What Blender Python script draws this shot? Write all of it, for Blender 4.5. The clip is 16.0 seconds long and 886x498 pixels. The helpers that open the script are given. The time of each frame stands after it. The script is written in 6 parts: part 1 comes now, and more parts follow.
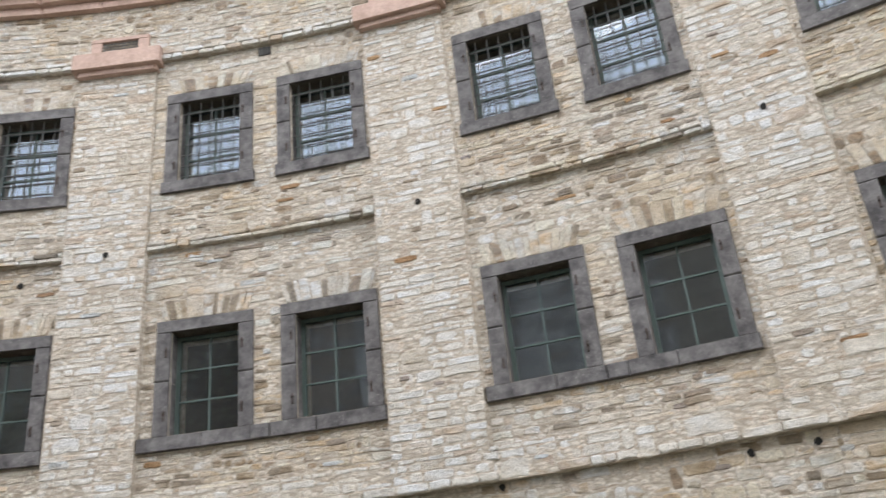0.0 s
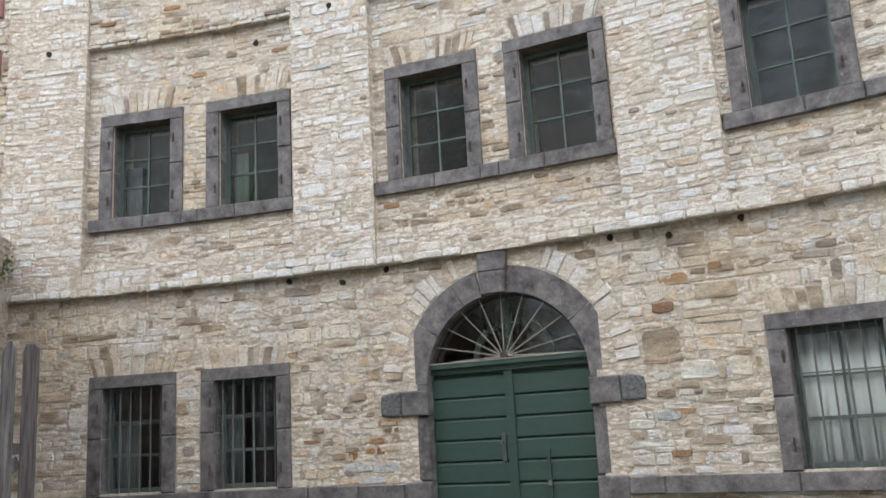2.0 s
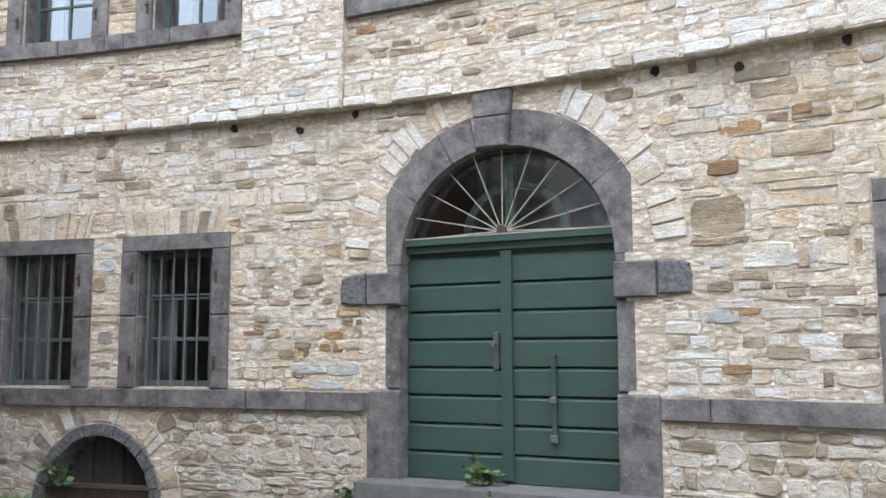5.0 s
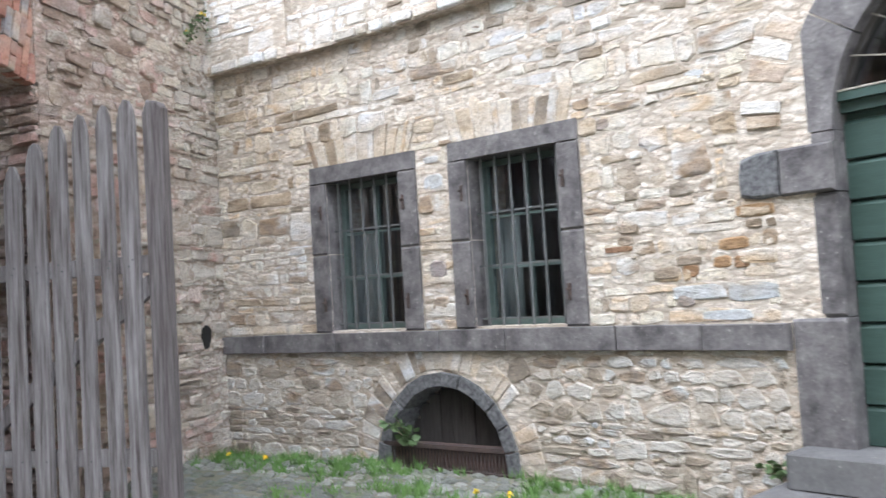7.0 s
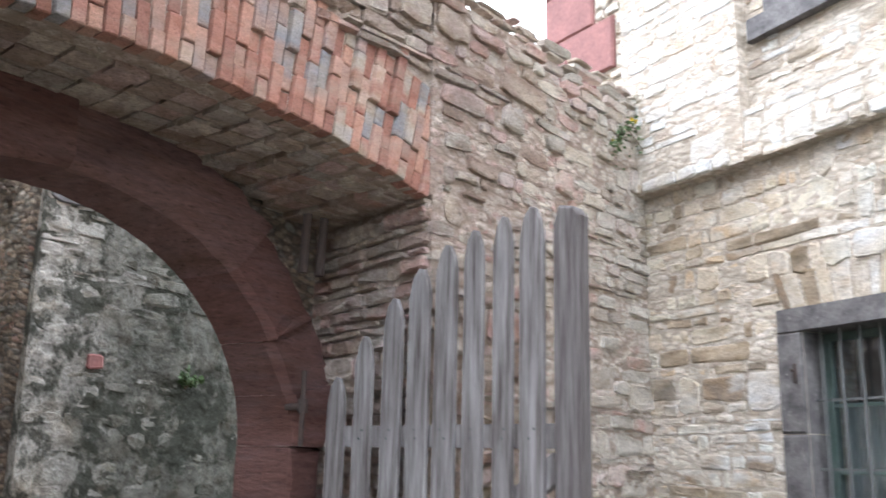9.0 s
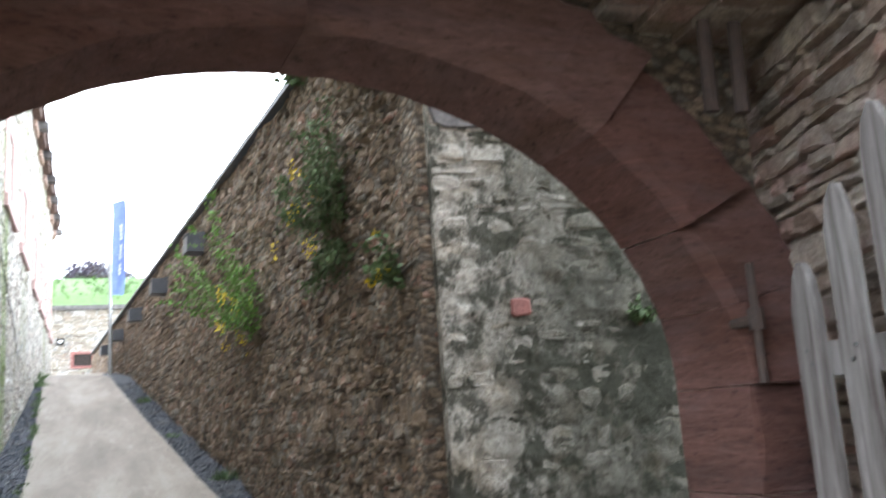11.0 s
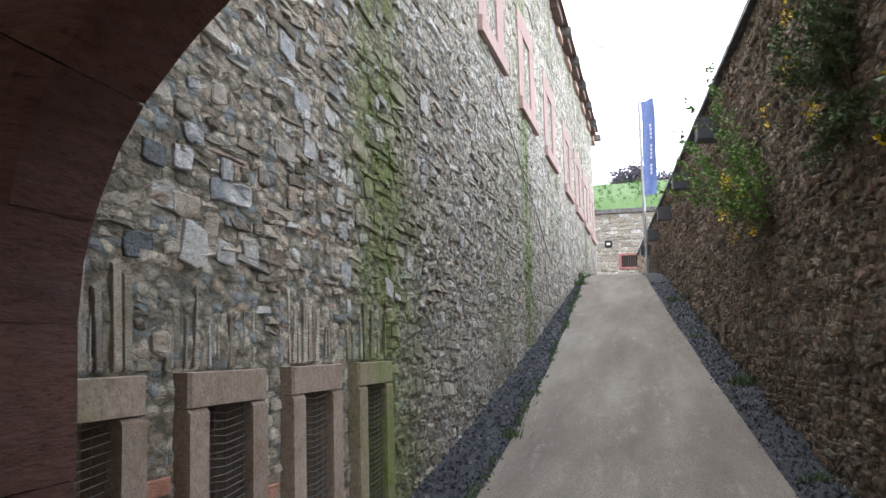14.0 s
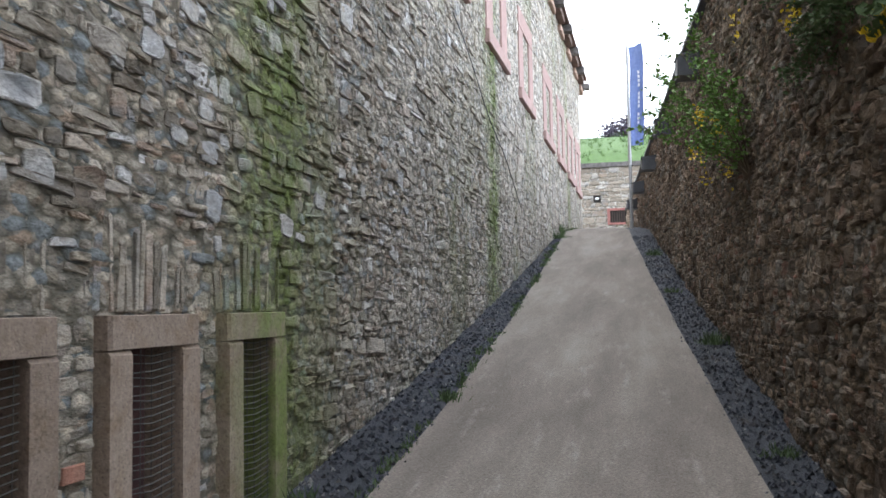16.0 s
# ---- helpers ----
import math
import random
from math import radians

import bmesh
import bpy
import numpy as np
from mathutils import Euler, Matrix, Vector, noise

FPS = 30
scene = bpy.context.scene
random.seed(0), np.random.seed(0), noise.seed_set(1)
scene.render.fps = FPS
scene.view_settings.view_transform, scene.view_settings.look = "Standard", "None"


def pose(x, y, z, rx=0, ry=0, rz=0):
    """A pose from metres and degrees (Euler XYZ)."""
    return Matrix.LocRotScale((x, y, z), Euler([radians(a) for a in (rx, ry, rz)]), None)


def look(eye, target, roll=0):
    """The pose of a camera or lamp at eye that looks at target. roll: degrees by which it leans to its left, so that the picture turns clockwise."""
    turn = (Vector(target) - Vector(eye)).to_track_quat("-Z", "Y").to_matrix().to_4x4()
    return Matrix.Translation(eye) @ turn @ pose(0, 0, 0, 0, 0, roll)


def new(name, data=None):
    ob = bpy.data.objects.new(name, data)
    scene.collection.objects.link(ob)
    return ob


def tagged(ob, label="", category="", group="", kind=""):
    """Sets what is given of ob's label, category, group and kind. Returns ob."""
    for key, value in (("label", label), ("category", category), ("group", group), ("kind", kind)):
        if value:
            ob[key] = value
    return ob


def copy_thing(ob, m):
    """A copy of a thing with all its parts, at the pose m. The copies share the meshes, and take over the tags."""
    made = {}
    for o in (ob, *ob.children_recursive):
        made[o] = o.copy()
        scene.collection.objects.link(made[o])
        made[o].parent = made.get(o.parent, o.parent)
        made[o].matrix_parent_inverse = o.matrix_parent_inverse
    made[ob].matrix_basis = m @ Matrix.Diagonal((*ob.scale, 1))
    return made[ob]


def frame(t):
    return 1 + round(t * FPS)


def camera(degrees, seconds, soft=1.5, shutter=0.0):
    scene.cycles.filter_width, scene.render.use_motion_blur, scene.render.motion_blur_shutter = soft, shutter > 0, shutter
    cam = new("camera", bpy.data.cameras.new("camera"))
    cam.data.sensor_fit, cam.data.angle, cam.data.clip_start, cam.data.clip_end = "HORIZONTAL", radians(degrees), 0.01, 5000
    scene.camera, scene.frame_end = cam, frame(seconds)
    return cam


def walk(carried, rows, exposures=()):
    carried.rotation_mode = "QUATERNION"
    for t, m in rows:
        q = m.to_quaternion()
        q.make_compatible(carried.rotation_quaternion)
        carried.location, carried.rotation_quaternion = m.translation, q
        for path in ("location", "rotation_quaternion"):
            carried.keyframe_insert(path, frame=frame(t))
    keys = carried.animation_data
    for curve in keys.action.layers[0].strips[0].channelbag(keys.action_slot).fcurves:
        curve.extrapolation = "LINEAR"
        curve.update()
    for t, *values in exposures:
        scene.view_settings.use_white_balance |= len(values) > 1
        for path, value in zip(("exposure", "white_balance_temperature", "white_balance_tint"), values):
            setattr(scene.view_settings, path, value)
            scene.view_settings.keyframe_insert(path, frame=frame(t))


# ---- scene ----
cam = camera(52.4, 16.0, soft=1.5, shutter=0.3)
PATH = [
    (0, (0.332, 0.444, 2.033), (0.276, 2.235, 2.92), -5.9),
    (0.5, (0.363, 0.497, 2.043), (0.061, 2.286, 2.885), -4.0),
    (1, (0.366, 0.513, 2.036), (-0.107, 2.317, 2.76), -3.6),
    (1.5, (0.393, 0.606, 1.961), (-0.19, 2.436, 2.517), -3.5),
    (2, (0.411, 0.811, 1.908), (-0.222, 2.663, 2.322), -3.1),
    (2.5, (0.424, 1.171, 1.9), (-0.232, 3.029, 2.247), -1.5),
    (3, (0.501, 1.602, 1.87), (-0.26, 3.424, 2.189), -0.3),
    (3.2, (0.505, 1.816, 1.847), (-0.3, 3.626, 2.126), 0.1),
    (5.3, (-0.196, 4.119, 1.719), (-0.921, 5.969, 1.947), -0.2),
    (5.5, (-0.304, 4.344, 1.669), (-1.124, 6.147, 1.947), -0.6),
    (6, (-0.67, 4.879, 1.673), (-1.706, 6.573, 1.91), -2.4),
    (6.5, (-1.092, 5.338, 1.664), (-2.279, 6.944, 1.773), -3.4),
    (7, (-1.504, 5.876, 1.704), (-2.888, 7.316, 1.804), -3.4),
    (7.5, (-1.927, 6.319, 1.717), (-3.441, 7.62, 1.843), -2.4),
    (8, (-2.404, 6.697, 1.775), (-4.049, 7.814, 1.994), -0.5),
    (8.5, (-2.861, 6.996, 1.864), (-4.635, 7.845, 2.23), 0.4),
    (8.7, (-3.11, 6.966, 1.917), (-4.908, 7.747, 2.319), 1.1),
    (10.8, (-5.453, 7.804, 1.893), (-7.363, 7.474, 2.384), -3.9),
    (11, (-5.601, 7.853, 1.928), (-7.513, 7.403, 2.307), -4.0),
    (11.5, (-6.05, 7.861, 1.884), (-7.898, 7.13, 2.11), -3.4),
    (12, (-6.343, 7.882, 1.853), (-8.071, 6.886, 2.0), -1.5),
    (12.5, (-6.545, 7.87, 1.86), (-8.106, 6.626, 1.98), -2.7),
    (13, (-6.623, 7.803, 1.882), (-8.089, 6.456, 2.069), -3.4),
    (13.5, (-6.741, 7.792, 1.895), (-8.109, 6.35, 2.118), -2.0),
    (14, (-6.878, 7.791, 1.893), (-8.204, 6.311, 2.118), -1.5),
    (14.5, (-7.044, 7.743, 1.881), (-8.365, 6.257, 2.107), -2.0),
    (15, (-7.313, 7.579, 1.859), (-8.653, 6.108, 2.059), -1.6),
    (15.5, (-7.678, 7.462, 1.841), (-9.023, 5.992, 2.02), -1.6),
    (16, (-8.018, 7.38, 1.843), (-9.353, 5.897, 1.972), -0.9),
]
EXPOSURES = [(0, -0.1, 6520, 11), (1.5, -0.06, 6500, 11), (3, 0.36, 6150, 10), (5.5, 0.6, 6150, 11), (7, 1.04, 6050, 12), (8.7, 1.24, 6050, 12), (10.8, 1.45, 6250, 9), (11.5, 0.62, 6400, 8), (13, 0.28, 6550, 11), (14.5, 0.42, 6500, 11), (16, 0.27, 6400, 11)]
walk(cam, [(t, look(eye, target, roll)) for t, eye, target, roll in PATH], EXPOSURES)

# ---- world and sun: a bright overcast sky ----
world = bpy.data.worlds.new("overcast_sky")
scene.world = world
world.use_nodes = True
wn, wl = world.node_tree.nodes, world.node_tree.links
wn.clear()
sky = wn.new("ShaderNodeTexSky")
sky.sky_type, sky.sun_disc = "NISHITA", False
sky.sun_elevation, sky.sun_rotation = radians(52), radians(150)
sky.air_density, sky.dust_density, sky.ozone_density = 1.0, 4.0, 1.0
cloud = wn.new("ShaderNodeMix")
cloud.data_type = "RGBA"
cloud.inputs[0].default_value = 0.86
cloud.inputs[7].default_value = (11.5, 12.3, 13.3, 1)
wl.new(sky.outputs[0], cloud.inputs[6])
bg = wn.new("ShaderNodeBackground")
bg.inputs[1].default_value = 0.29
wl.new(cloud.outputs[2], bg.inputs[0])
wo = wn.new("ShaderNodeOutputWorld")
wl.new(bg.outputs[0], wo.inputs[0])
sun = new("sun", bpy.data.lights.new("sun", "SUN"))
sun.data.energy, sun.data.angle, sun.data.color = 0.9, radians(30), (1.0, 0.98, 0.95)
sun.matrix_world = look((0, 0, 30), (0.5 * 6, 0.866 * 6, 30 - 7.7))

# ---- materials ----
def mat(name):
    m = bpy.data.materials.new(name)
    m.use_nodes = True
    nt = m.node_tree
    return m, nt.nodes, nt.links, nt.nodes["Principled BSDF"]


def coords(n, l, scale=(1, 1, 1)):
    geo = n.new("ShaderNodeNewGeometry")
    mp = n.new("ShaderNodeMapping")
    mp.inputs["Scale"].default_value = scale
    l.new(geo.outputs["Position"], mp.inputs["Vector"])
    return mp.outputs[0]


def noise_tex(n, l, vec, scale, detail=4.0, rough=0.6):
    t = n.new("ShaderNodeTexNoise")
    t.inputs["Scale"].default_value, t.inputs["Detail"].default_value, t.inputs["Roughness"].default_value = scale, detail, rough
    l.new(vec, t.inputs["Vector"])
    return t.outputs[0]


def ramp(n, l, fac, stops):
    r = n.new("ShaderNodeValToRGB")
    els = r.color_ramp.elements
    while len(els) < len(stops):
        els.new(0.5)
    for e, (p, c) in zip(els, stops):
        e.position, e.color = p, (*c, 1)
    l.new(fac, r.inputs[0])
    return r.outputs[0]


def mix(n, l, fac, a, b, how="MIX"):
    m = n.new("ShaderNodeMix")
    m.data_type, m.blend_type = "RGBA", how
    for sock, v in ((m.inputs[0], fac), (m.inputs[6], a), (m.inputs[7], b)):
        if isinstance(v, (int, float)):
            sock.default_value = v
        elif isinstance(v, tuple):
            sock.default_value = (*v, 1)
        else:
            l.new(v, sock)
    return m.outputs[2]


def bump(n, l, bsdf, height, strength, dist):
    b = n.new("ShaderNodeBump")
    b.inputs["Strength"].default_value, b.inputs["Distance"].default_value = strength, dist
    l.new(height, b.inputs["Height"])
    l.new(b.outputs[0], bsdf.inputs["Normal"])


def grey(v):
    return (v, v, v)


def zone(n, l, tone, origin, along, lo, hi, stops, colour, wobble=0.4, scale=1.6):
    """Lays a stain of its own ragged shape over tone: its strength runs by stops along a wall, from lo to hi metres past origin."""
    pos = n.new("ShaderNodeNewGeometry").outputs["Position"]
    off = n.new("ShaderNodeVectorMath")
    off.operation = "SUBTRACT"
    off.inputs[1].default_value = (*origin, 0)
    l.new(pos, off.inputs[0])
    dot = n.new("ShaderNodeVectorMath")
    dot.operation = "DOT_PRODUCT"
    dot.inputs[1].default_value = (*along, 0)
    l.new(off.outputs[0], dot.inputs[0])
    rag = n.new("ShaderNodeMath")
    rag.operation = "MULTIPLY_ADD"
    l.new(noise_tex(n, l, coords(n, l), scale, 7, 0.7), rag.inputs[0])
    rag.inputs[1].default_value = wobble * 3
    l.new(dot.outputs["Value"], rag.inputs[2])
    u = n.new("ShaderNodeMapRange")
    u.inputs[1].default_value, u.inputs[2].default_value = lo + wobble * 1.5, hi + wobble * 1.5
    l.new(rag.outputs[0], u.inputs[0])
    fac = ramp(n, l, u.outputs[0], [(p, grey(v)) for p, v in stops])
    worn = noise_tex(n, l, coords(n, l, (1, 1, 0.7)), scale * 3.1, 6, 0.7)
    fac = mix(n, l, 1.0, fac, ramp(n, l, worn, [(0.36, grey(0.1)), (0.5, grey(0.8)), (0.6, grey(1))]), "MULTIPLY")
    return mix(n, l, fac, tone, colour)


def stone_mat(name, stops, per_object, grain=18.0, rough=0.9, stain=(0.2, 0.17, 0.13), stain_amount=0.35, moss=None, moss_at=(0.55, 0.7), moss_scale=0.6, moss_run=0.22, relief=0.012, stretch=(1, 1, 2.2), zones=(), ochre=None):
    """Rubble stone: one tone a stone out of stops, grain, stains and, where it grows, moss."""
    m, n, l, b = mat(name)
    if per_object:
        rnd = n.new("ShaderNodeObjectInfo").outputs["Random"]
    else:
        rnd = n.new("ShaderNodeNewGeometry").outputs["Random Per Island"]
    p = coords(n, l, stretch)
    drift = n.new("ShaderNodeMath")
    drift.operation = "MULTIPLY_ADD"
    l.new(noise_tex(n, l, p, 0.9, 3, 0.6), drift.inputs[0])
    drift.inputs[1].default_value, drift.inputs[2].default_value = 0.9, -0.45
    both = n.new("ShaderNodeMath")
    l.new(rnd, both.inputs[0])
    l.new(drift.outputs[0], both.inputs[1])
    wrap = n.new("ShaderNodeMath")
    wrap.operation = "PINGPONG"
    wrap.inputs[1].default_value = 1.0
    l.new(both.outputs[0], wrap.inputs[0])
    tone = ramp(n, l, wrap.outputs[0], stops)
    if ochre:
        tone = mix(n, l, 1.0, tone, ramp(n, l, noise_tex(n, l, coords(n, l), 0.55, 4, 0.65), [(0.33, tuple(c * k for c, k in zip(ochre, (0.86, 0.83, 0.8)))), (0.44, ochre), (0.58, grey(1))]), "MULTIPLY")
    for z in zones:
        tone = zone(n, l, tone, *z)
    fine = noise_tex(n, l, p, grain, 8, 0.7)
    broad = noise_tex(n, l, p, 2.3, 5, 0.6)
    sharp = noise_tex(n, l, p, grain * 2.7, 6, 0.75)
    tone = mix(n, l, 0.9, tone, ramp(n, l, sharp, [(0.32, grey(0.3)), (0.44, grey(0.9)), (0.58, grey(1.08)), (0.7, grey(1.5))]), "MULTIPLY")
    tone = mix(n, l, 0.75, tone, ramp(n, l, fine, [(0.22, grey(0.25)), (0.42, grey(0.85)), (0.55, grey(1.0)), (0.8, grey(1.35))]), "MULTIPLY")
    med = noise_tex(n, l, p, grain * 0.3, 3, 0.6)
    tone = mix(n, l, 0.6, tone, ramp(n, l, med, [(0.3, (0.7, 0.62, 0.5)), (0.5, grey(1)), (0.72, (1.1, 1.12, 1.15))]), "MULTIPLY")
    st = ramp(n, l, broad, [(0.5, grey(0)), (0.72, grey(stain_amount))])
    tone = mix(n, l, st, tone, stain)
    if moss:
        g = noise_tex(n, l, coords(n, l, (1, 1, moss_run)), moss_scale, 6, 0.7)
        tone = mix(n, l, ramp(n, l, g, [(moss_at[0], grey(0)), (moss_at[1], grey(0.85))]), tone, moss)
    l.new(tone, b.inputs["Base Color"])
    b.inputs["Roughness"].default_value = rough
    b.inputs["Specular IOR Level"].default_value = 0.25
    rough_h = n.new("ShaderNodeMath")
    rough_h.operation = "MULTIPLY_ADD"
    l.new(sharp, rough_h.inputs[0])
    rough_h.inputs[1].default_value = 0.5
    l.new(fine, rough_h.inputs[2])
    bump(n, l, b, rough_h.outputs[0], 1.0, relief * 1.5)
    return m


def plain_mat(name, col, col2, scale=8.0, rough=0.7, metal=0.0, relief=0.003, stretch=(1, 1, 1), speck=None, specular=0.4):
    """Two tones mixed by noise, with fine relief."""
    m, n, l, b = mat(name)
    p = coords(n, l, stretch)
    a = noise_tex(n, l, p, scale, 6, 0.65)
    f = noise_tex(n, l, p, scale * 7, 4, 0.6)
    tone = mix(n, l, ramp(n, l, a, [(0.35, grey(0)), (0.68, grey(1))]), col, col2)
    tone = mix(n, l, 0.5, tone, ramp(n, l, f, [(0.3, grey(0.65)), (0.7, grey(1.2))]), "MULTIPLY")
    if speck:
        tone = mix(n, l, ramp(n, l, f, [(0.66, grey(0)), (0.72, grey(0.8))]), tone, speck)
    l.new(tone, b.inputs["Base Color"])
    b.inputs["Roughness"].default_value, b.inputs["Metallic"].default_value = rough, metal
    b.inputs["Specular IOR Level"].default_value = specular
    bump(n, l, b, f, 0.6, relief)
    return m


def rubble_mortar(name, stops, size=9.0, relief=0.03, stain=(0.15, 0.14, 0.1), moss=None, zones=()):
    """Mortar full of small stone pieces."""
    m, n, l, b = mat(name)
    p = coords(n, l, (1, 1, 2.0))
    warp = n.new("ShaderNodeMix")
    warp.data_type = "VECTOR"
    warp.inputs[0].default_value = 0.12
    nt = n.new("ShaderNodeTexNoise")
    nt.inputs["Scale"].default_value = 3.0
    l.new(p, nt.inputs["Vector"])
    l.new(p, warp.inputs[4])
    l.new(nt.outputs["Color"], warp.inputs[5])
    v = n.new("ShaderNodeTexVoronoi")
    v.inputs["Scale"].default_value = size
    l.new(warp.outputs[1], v.inputs["Vector"])
    sep = n.new("ShaderNodeSeparateColor")
    l.new(v.outputs["Color"], sep.inputs[0])
    tone = ramp(n, l, sep.outputs[0], stops)
    for z in zones:
        tone = zone(n, l, tone, *z)
    f = noise_tex(n, l, p, 22, 8, 0.7)
    broad = noise_tex(n, l, p, 1.1, 5, 0.6)
    tone = mix(n, l, 0.9, tone, ramp(n, l, f, [(0.3, grey(0.25)), (0.45, grey(0.9)), (0.6, grey(1.1)), (0.75, grey(1.5))]), "MULTIPLY")
    tone = mix(n, l, 0.8, tone, ramp(n, l, noise_tex(n, l, p, 58, 5, 0.7), [(0.34, grey(0.35)), (0.46, grey(1)), (0.66, grey(1.4))]), "MULTIPLY")
    tone = mix(n, l, ramp(n, l, v.outputs["Distance"], [(0.4, grey(0)), (0.7, grey(0.75))]), tone, stain)
    tone = mix(n, l, ramp(n, l, broad, [(0.45, grey(0)), (0.7, grey(0.5))]), tone, stain)
    if moss:
        g = noise_tex(n, l, coords(n, l, (1, 1, 0.22)), 0.6, 6, 0.7)
        tone = mix(n, l, ramp(n, l, g, [(0.56, grey(0)), (0.75, grey(0.7))]), tone, moss)
    l.new(tone, b.inputs["Base Color"])
    b.inputs["Roughness"].default_value = 0.95
    b.inputs["Specular IOR Level"].default_value = 0.2
    h = n.new("ShaderNodeMath")
    h.operation = "SUBTRACT"
    l.new(f, h.inputs[0])
    l.new(v.outputs["Distance"], h.inputs[1])
    bump(n, l, b, h.outputs[0], 0.9, relief)
    return m


def glass_mat(name, tint=(0.9, 0.95, 0.95), rough=0.02, ior=1.5):
    m, n, l, b = mat(name)
    b.inputs["Base Color"].default_value = (*tint, 1)
    b.inputs["Transmission Weight"].default_value = 1.0
    b.inputs["Roughness"].default_value = rough
    b.inputs["IOR"].default_value = ior
    # blue of the mirrored sky is put into the reflection tint
    b.inputs["Specular Tint"].default_value = (0.82, 0.9, 1.0, 1)
    w = noise_tex(n, l, coords(n, l), 2.5, 2, 0.5)
    bump(n, l, b, w, 0.06, 0.01)
    return m


CREAM = [(0, (0.241, 0.209, 0.174)), (0.08, (0.37, 0.317, 0.259)), (0.18, (0.551, 0.49, 0.416)), (0.32, (0.639, 0.594, 0.538)), (0.48, (0.66, 0.655, 0.608)), (0.6, (0.583, 0.53, 0.466)), (0.72, (0.66, 0.66, 0.66)), (0.82, (0.583, 0.474, 0.358)), (0.88, (0.631, 0.643, 0.65)), (0.95, (0.383, 0.304, 0.234)), (1, (0.268, 0.23, 0.199))]
BASE = [(0, (0.222, 0.187, 0.150)), (0.08, (0.332, 0.279, 0.218)), (0.18, (0.428, 0.375, 0.307)), (0.32, (0.503, 0.464, 0.406)), (0.48, (0.544, 0.515, 0.464)), (0.6, (0.455, 0.409, 0.348)), (0.72, (0.551, 0.539, 0.512)), (0.82, (0.455, 0.361, 0.259)), (0.88, (0.496, 0.505, 0.498)), (0.95, (0.346, 0.266, 0.194)), (1, (0.250, 0.211, 0.177))]
PALE = [(0, (0.503, 0.452, 0.387)), (0.2, (0.633, 0.600, 0.550)), (0.45, (0.660, 0.660, 0.657)), (0.65, (0.617, 0.579, 0.525)), (0.82, (0.660, 0.660, 0.660)), (0.93, (0.551, 0.460, 0.370)), (1, (0.438, 0.361, 0.301))]
SLATE = [(0, (0.2, 0.175, 0.145)), (0.16, (0.42, 0.375, 0.31)), (0.32, (0.6, 0.54, 0.455)), (0.5, (0.33, 0.305, 0.275)), (0.64, (0.7, 0.635, 0.55)), (0.74, (0.42, 0.32, 0.25)), (0.82, (0.28, 0.315, 0.34)), (0.9, (0.76, 0.75, 0.74)), (1, (0.8, 0.8, 0.8))]
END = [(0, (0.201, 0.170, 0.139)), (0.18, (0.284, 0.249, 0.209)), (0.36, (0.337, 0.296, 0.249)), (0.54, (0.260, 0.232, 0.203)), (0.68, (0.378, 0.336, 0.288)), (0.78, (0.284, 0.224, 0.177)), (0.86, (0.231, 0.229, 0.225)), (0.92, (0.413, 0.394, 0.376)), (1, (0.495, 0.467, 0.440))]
DARK = [(0.0, (0.11, 0.08, 0.06)), (0.25, (0.215, 0.16, 0.118)), (0.5, (0.3, 0.226, 0.166)), (0.65, (0.165, 0.14, 0.118)), (0.8, (0.25, 0.225, 0.195)), (0.9, (0.37, 0.3, 0.235)), (0.96, (0.26, 0.14, 0.105)), (1.0, (0.46, 0.41, 0.35))]
WEATHER = [(0.0, (0.31, 0.218, 0.172)), (0.15, (0.483, 0.38, 0.299)), (0.35, (0.632, 0.54, 0.437)), (0.5, (0.7, 0.632, 0.529)), (0.62, (0.552, 0.333, 0.276)), (0.72, (0.667, 0.506, 0.46)), (0.85, (0.575, 0.529, 0.46)), (1.0, (0.391, 0.333, 0.276))]
BRICK = [(0.0, (0.27, 0.13, 0.1)), (0.25, (0.4, 0.19, 0.14)), (0.42, (0.48, 0.27, 0.2)), (0.56, (0.36, 0.24, 0.2)), (0.68, (0.26, 0.25, 0.26)), (0.78, (0.44, 0.36, 0.29)), (0.88, (0.38, 0.18, 0.14)), (1.0, (0.52, 0.38, 0.3))]

L_ORIGIN, L_ALONG = (-9.32, 3.66), (-0.82, -0.572)
LEFT_ZONES = ((L_ORIGIN, L_ALONG, 1.5, 12.0, [(0.0, 0.0), (0.35, 0.5), (1.0, 0.8)], (0.7, 0.665, 0.62), 0.9, 1.4),
              (L_ORIGIN, L_ALONG, 1.2, 3.0, [(0.0, 0.0), (0.35, 0.95), (0.6, 0.95), (1.0, 0.0)], (0.2, 0.265, 0.08), 0.42, 1.2),
              (L_ORIGIN, L_ALONG, 9.3, 10.8, [(0.0, 0.0), (0.35, 0.95), (0.6, 0.95), (1.0, 0.0)], (0.23, 0.31, 0.11), 0.45, 1.1))
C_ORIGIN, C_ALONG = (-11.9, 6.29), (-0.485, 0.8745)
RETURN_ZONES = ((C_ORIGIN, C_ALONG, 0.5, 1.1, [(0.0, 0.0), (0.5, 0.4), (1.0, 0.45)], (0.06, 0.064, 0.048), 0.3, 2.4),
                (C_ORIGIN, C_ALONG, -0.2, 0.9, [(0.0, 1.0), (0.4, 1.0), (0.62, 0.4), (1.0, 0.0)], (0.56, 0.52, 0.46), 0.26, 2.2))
M_CREAM = stone_mat("cream_rubble", CREAM, False, relief=0.018, ochre=(1.0, 0.92, 0.8))
M_CREAM_ONE = stone_mat("cream_rubble_single", CREAM, True, relief=0.018, ochre=(1.0, 0.92, 0.8))
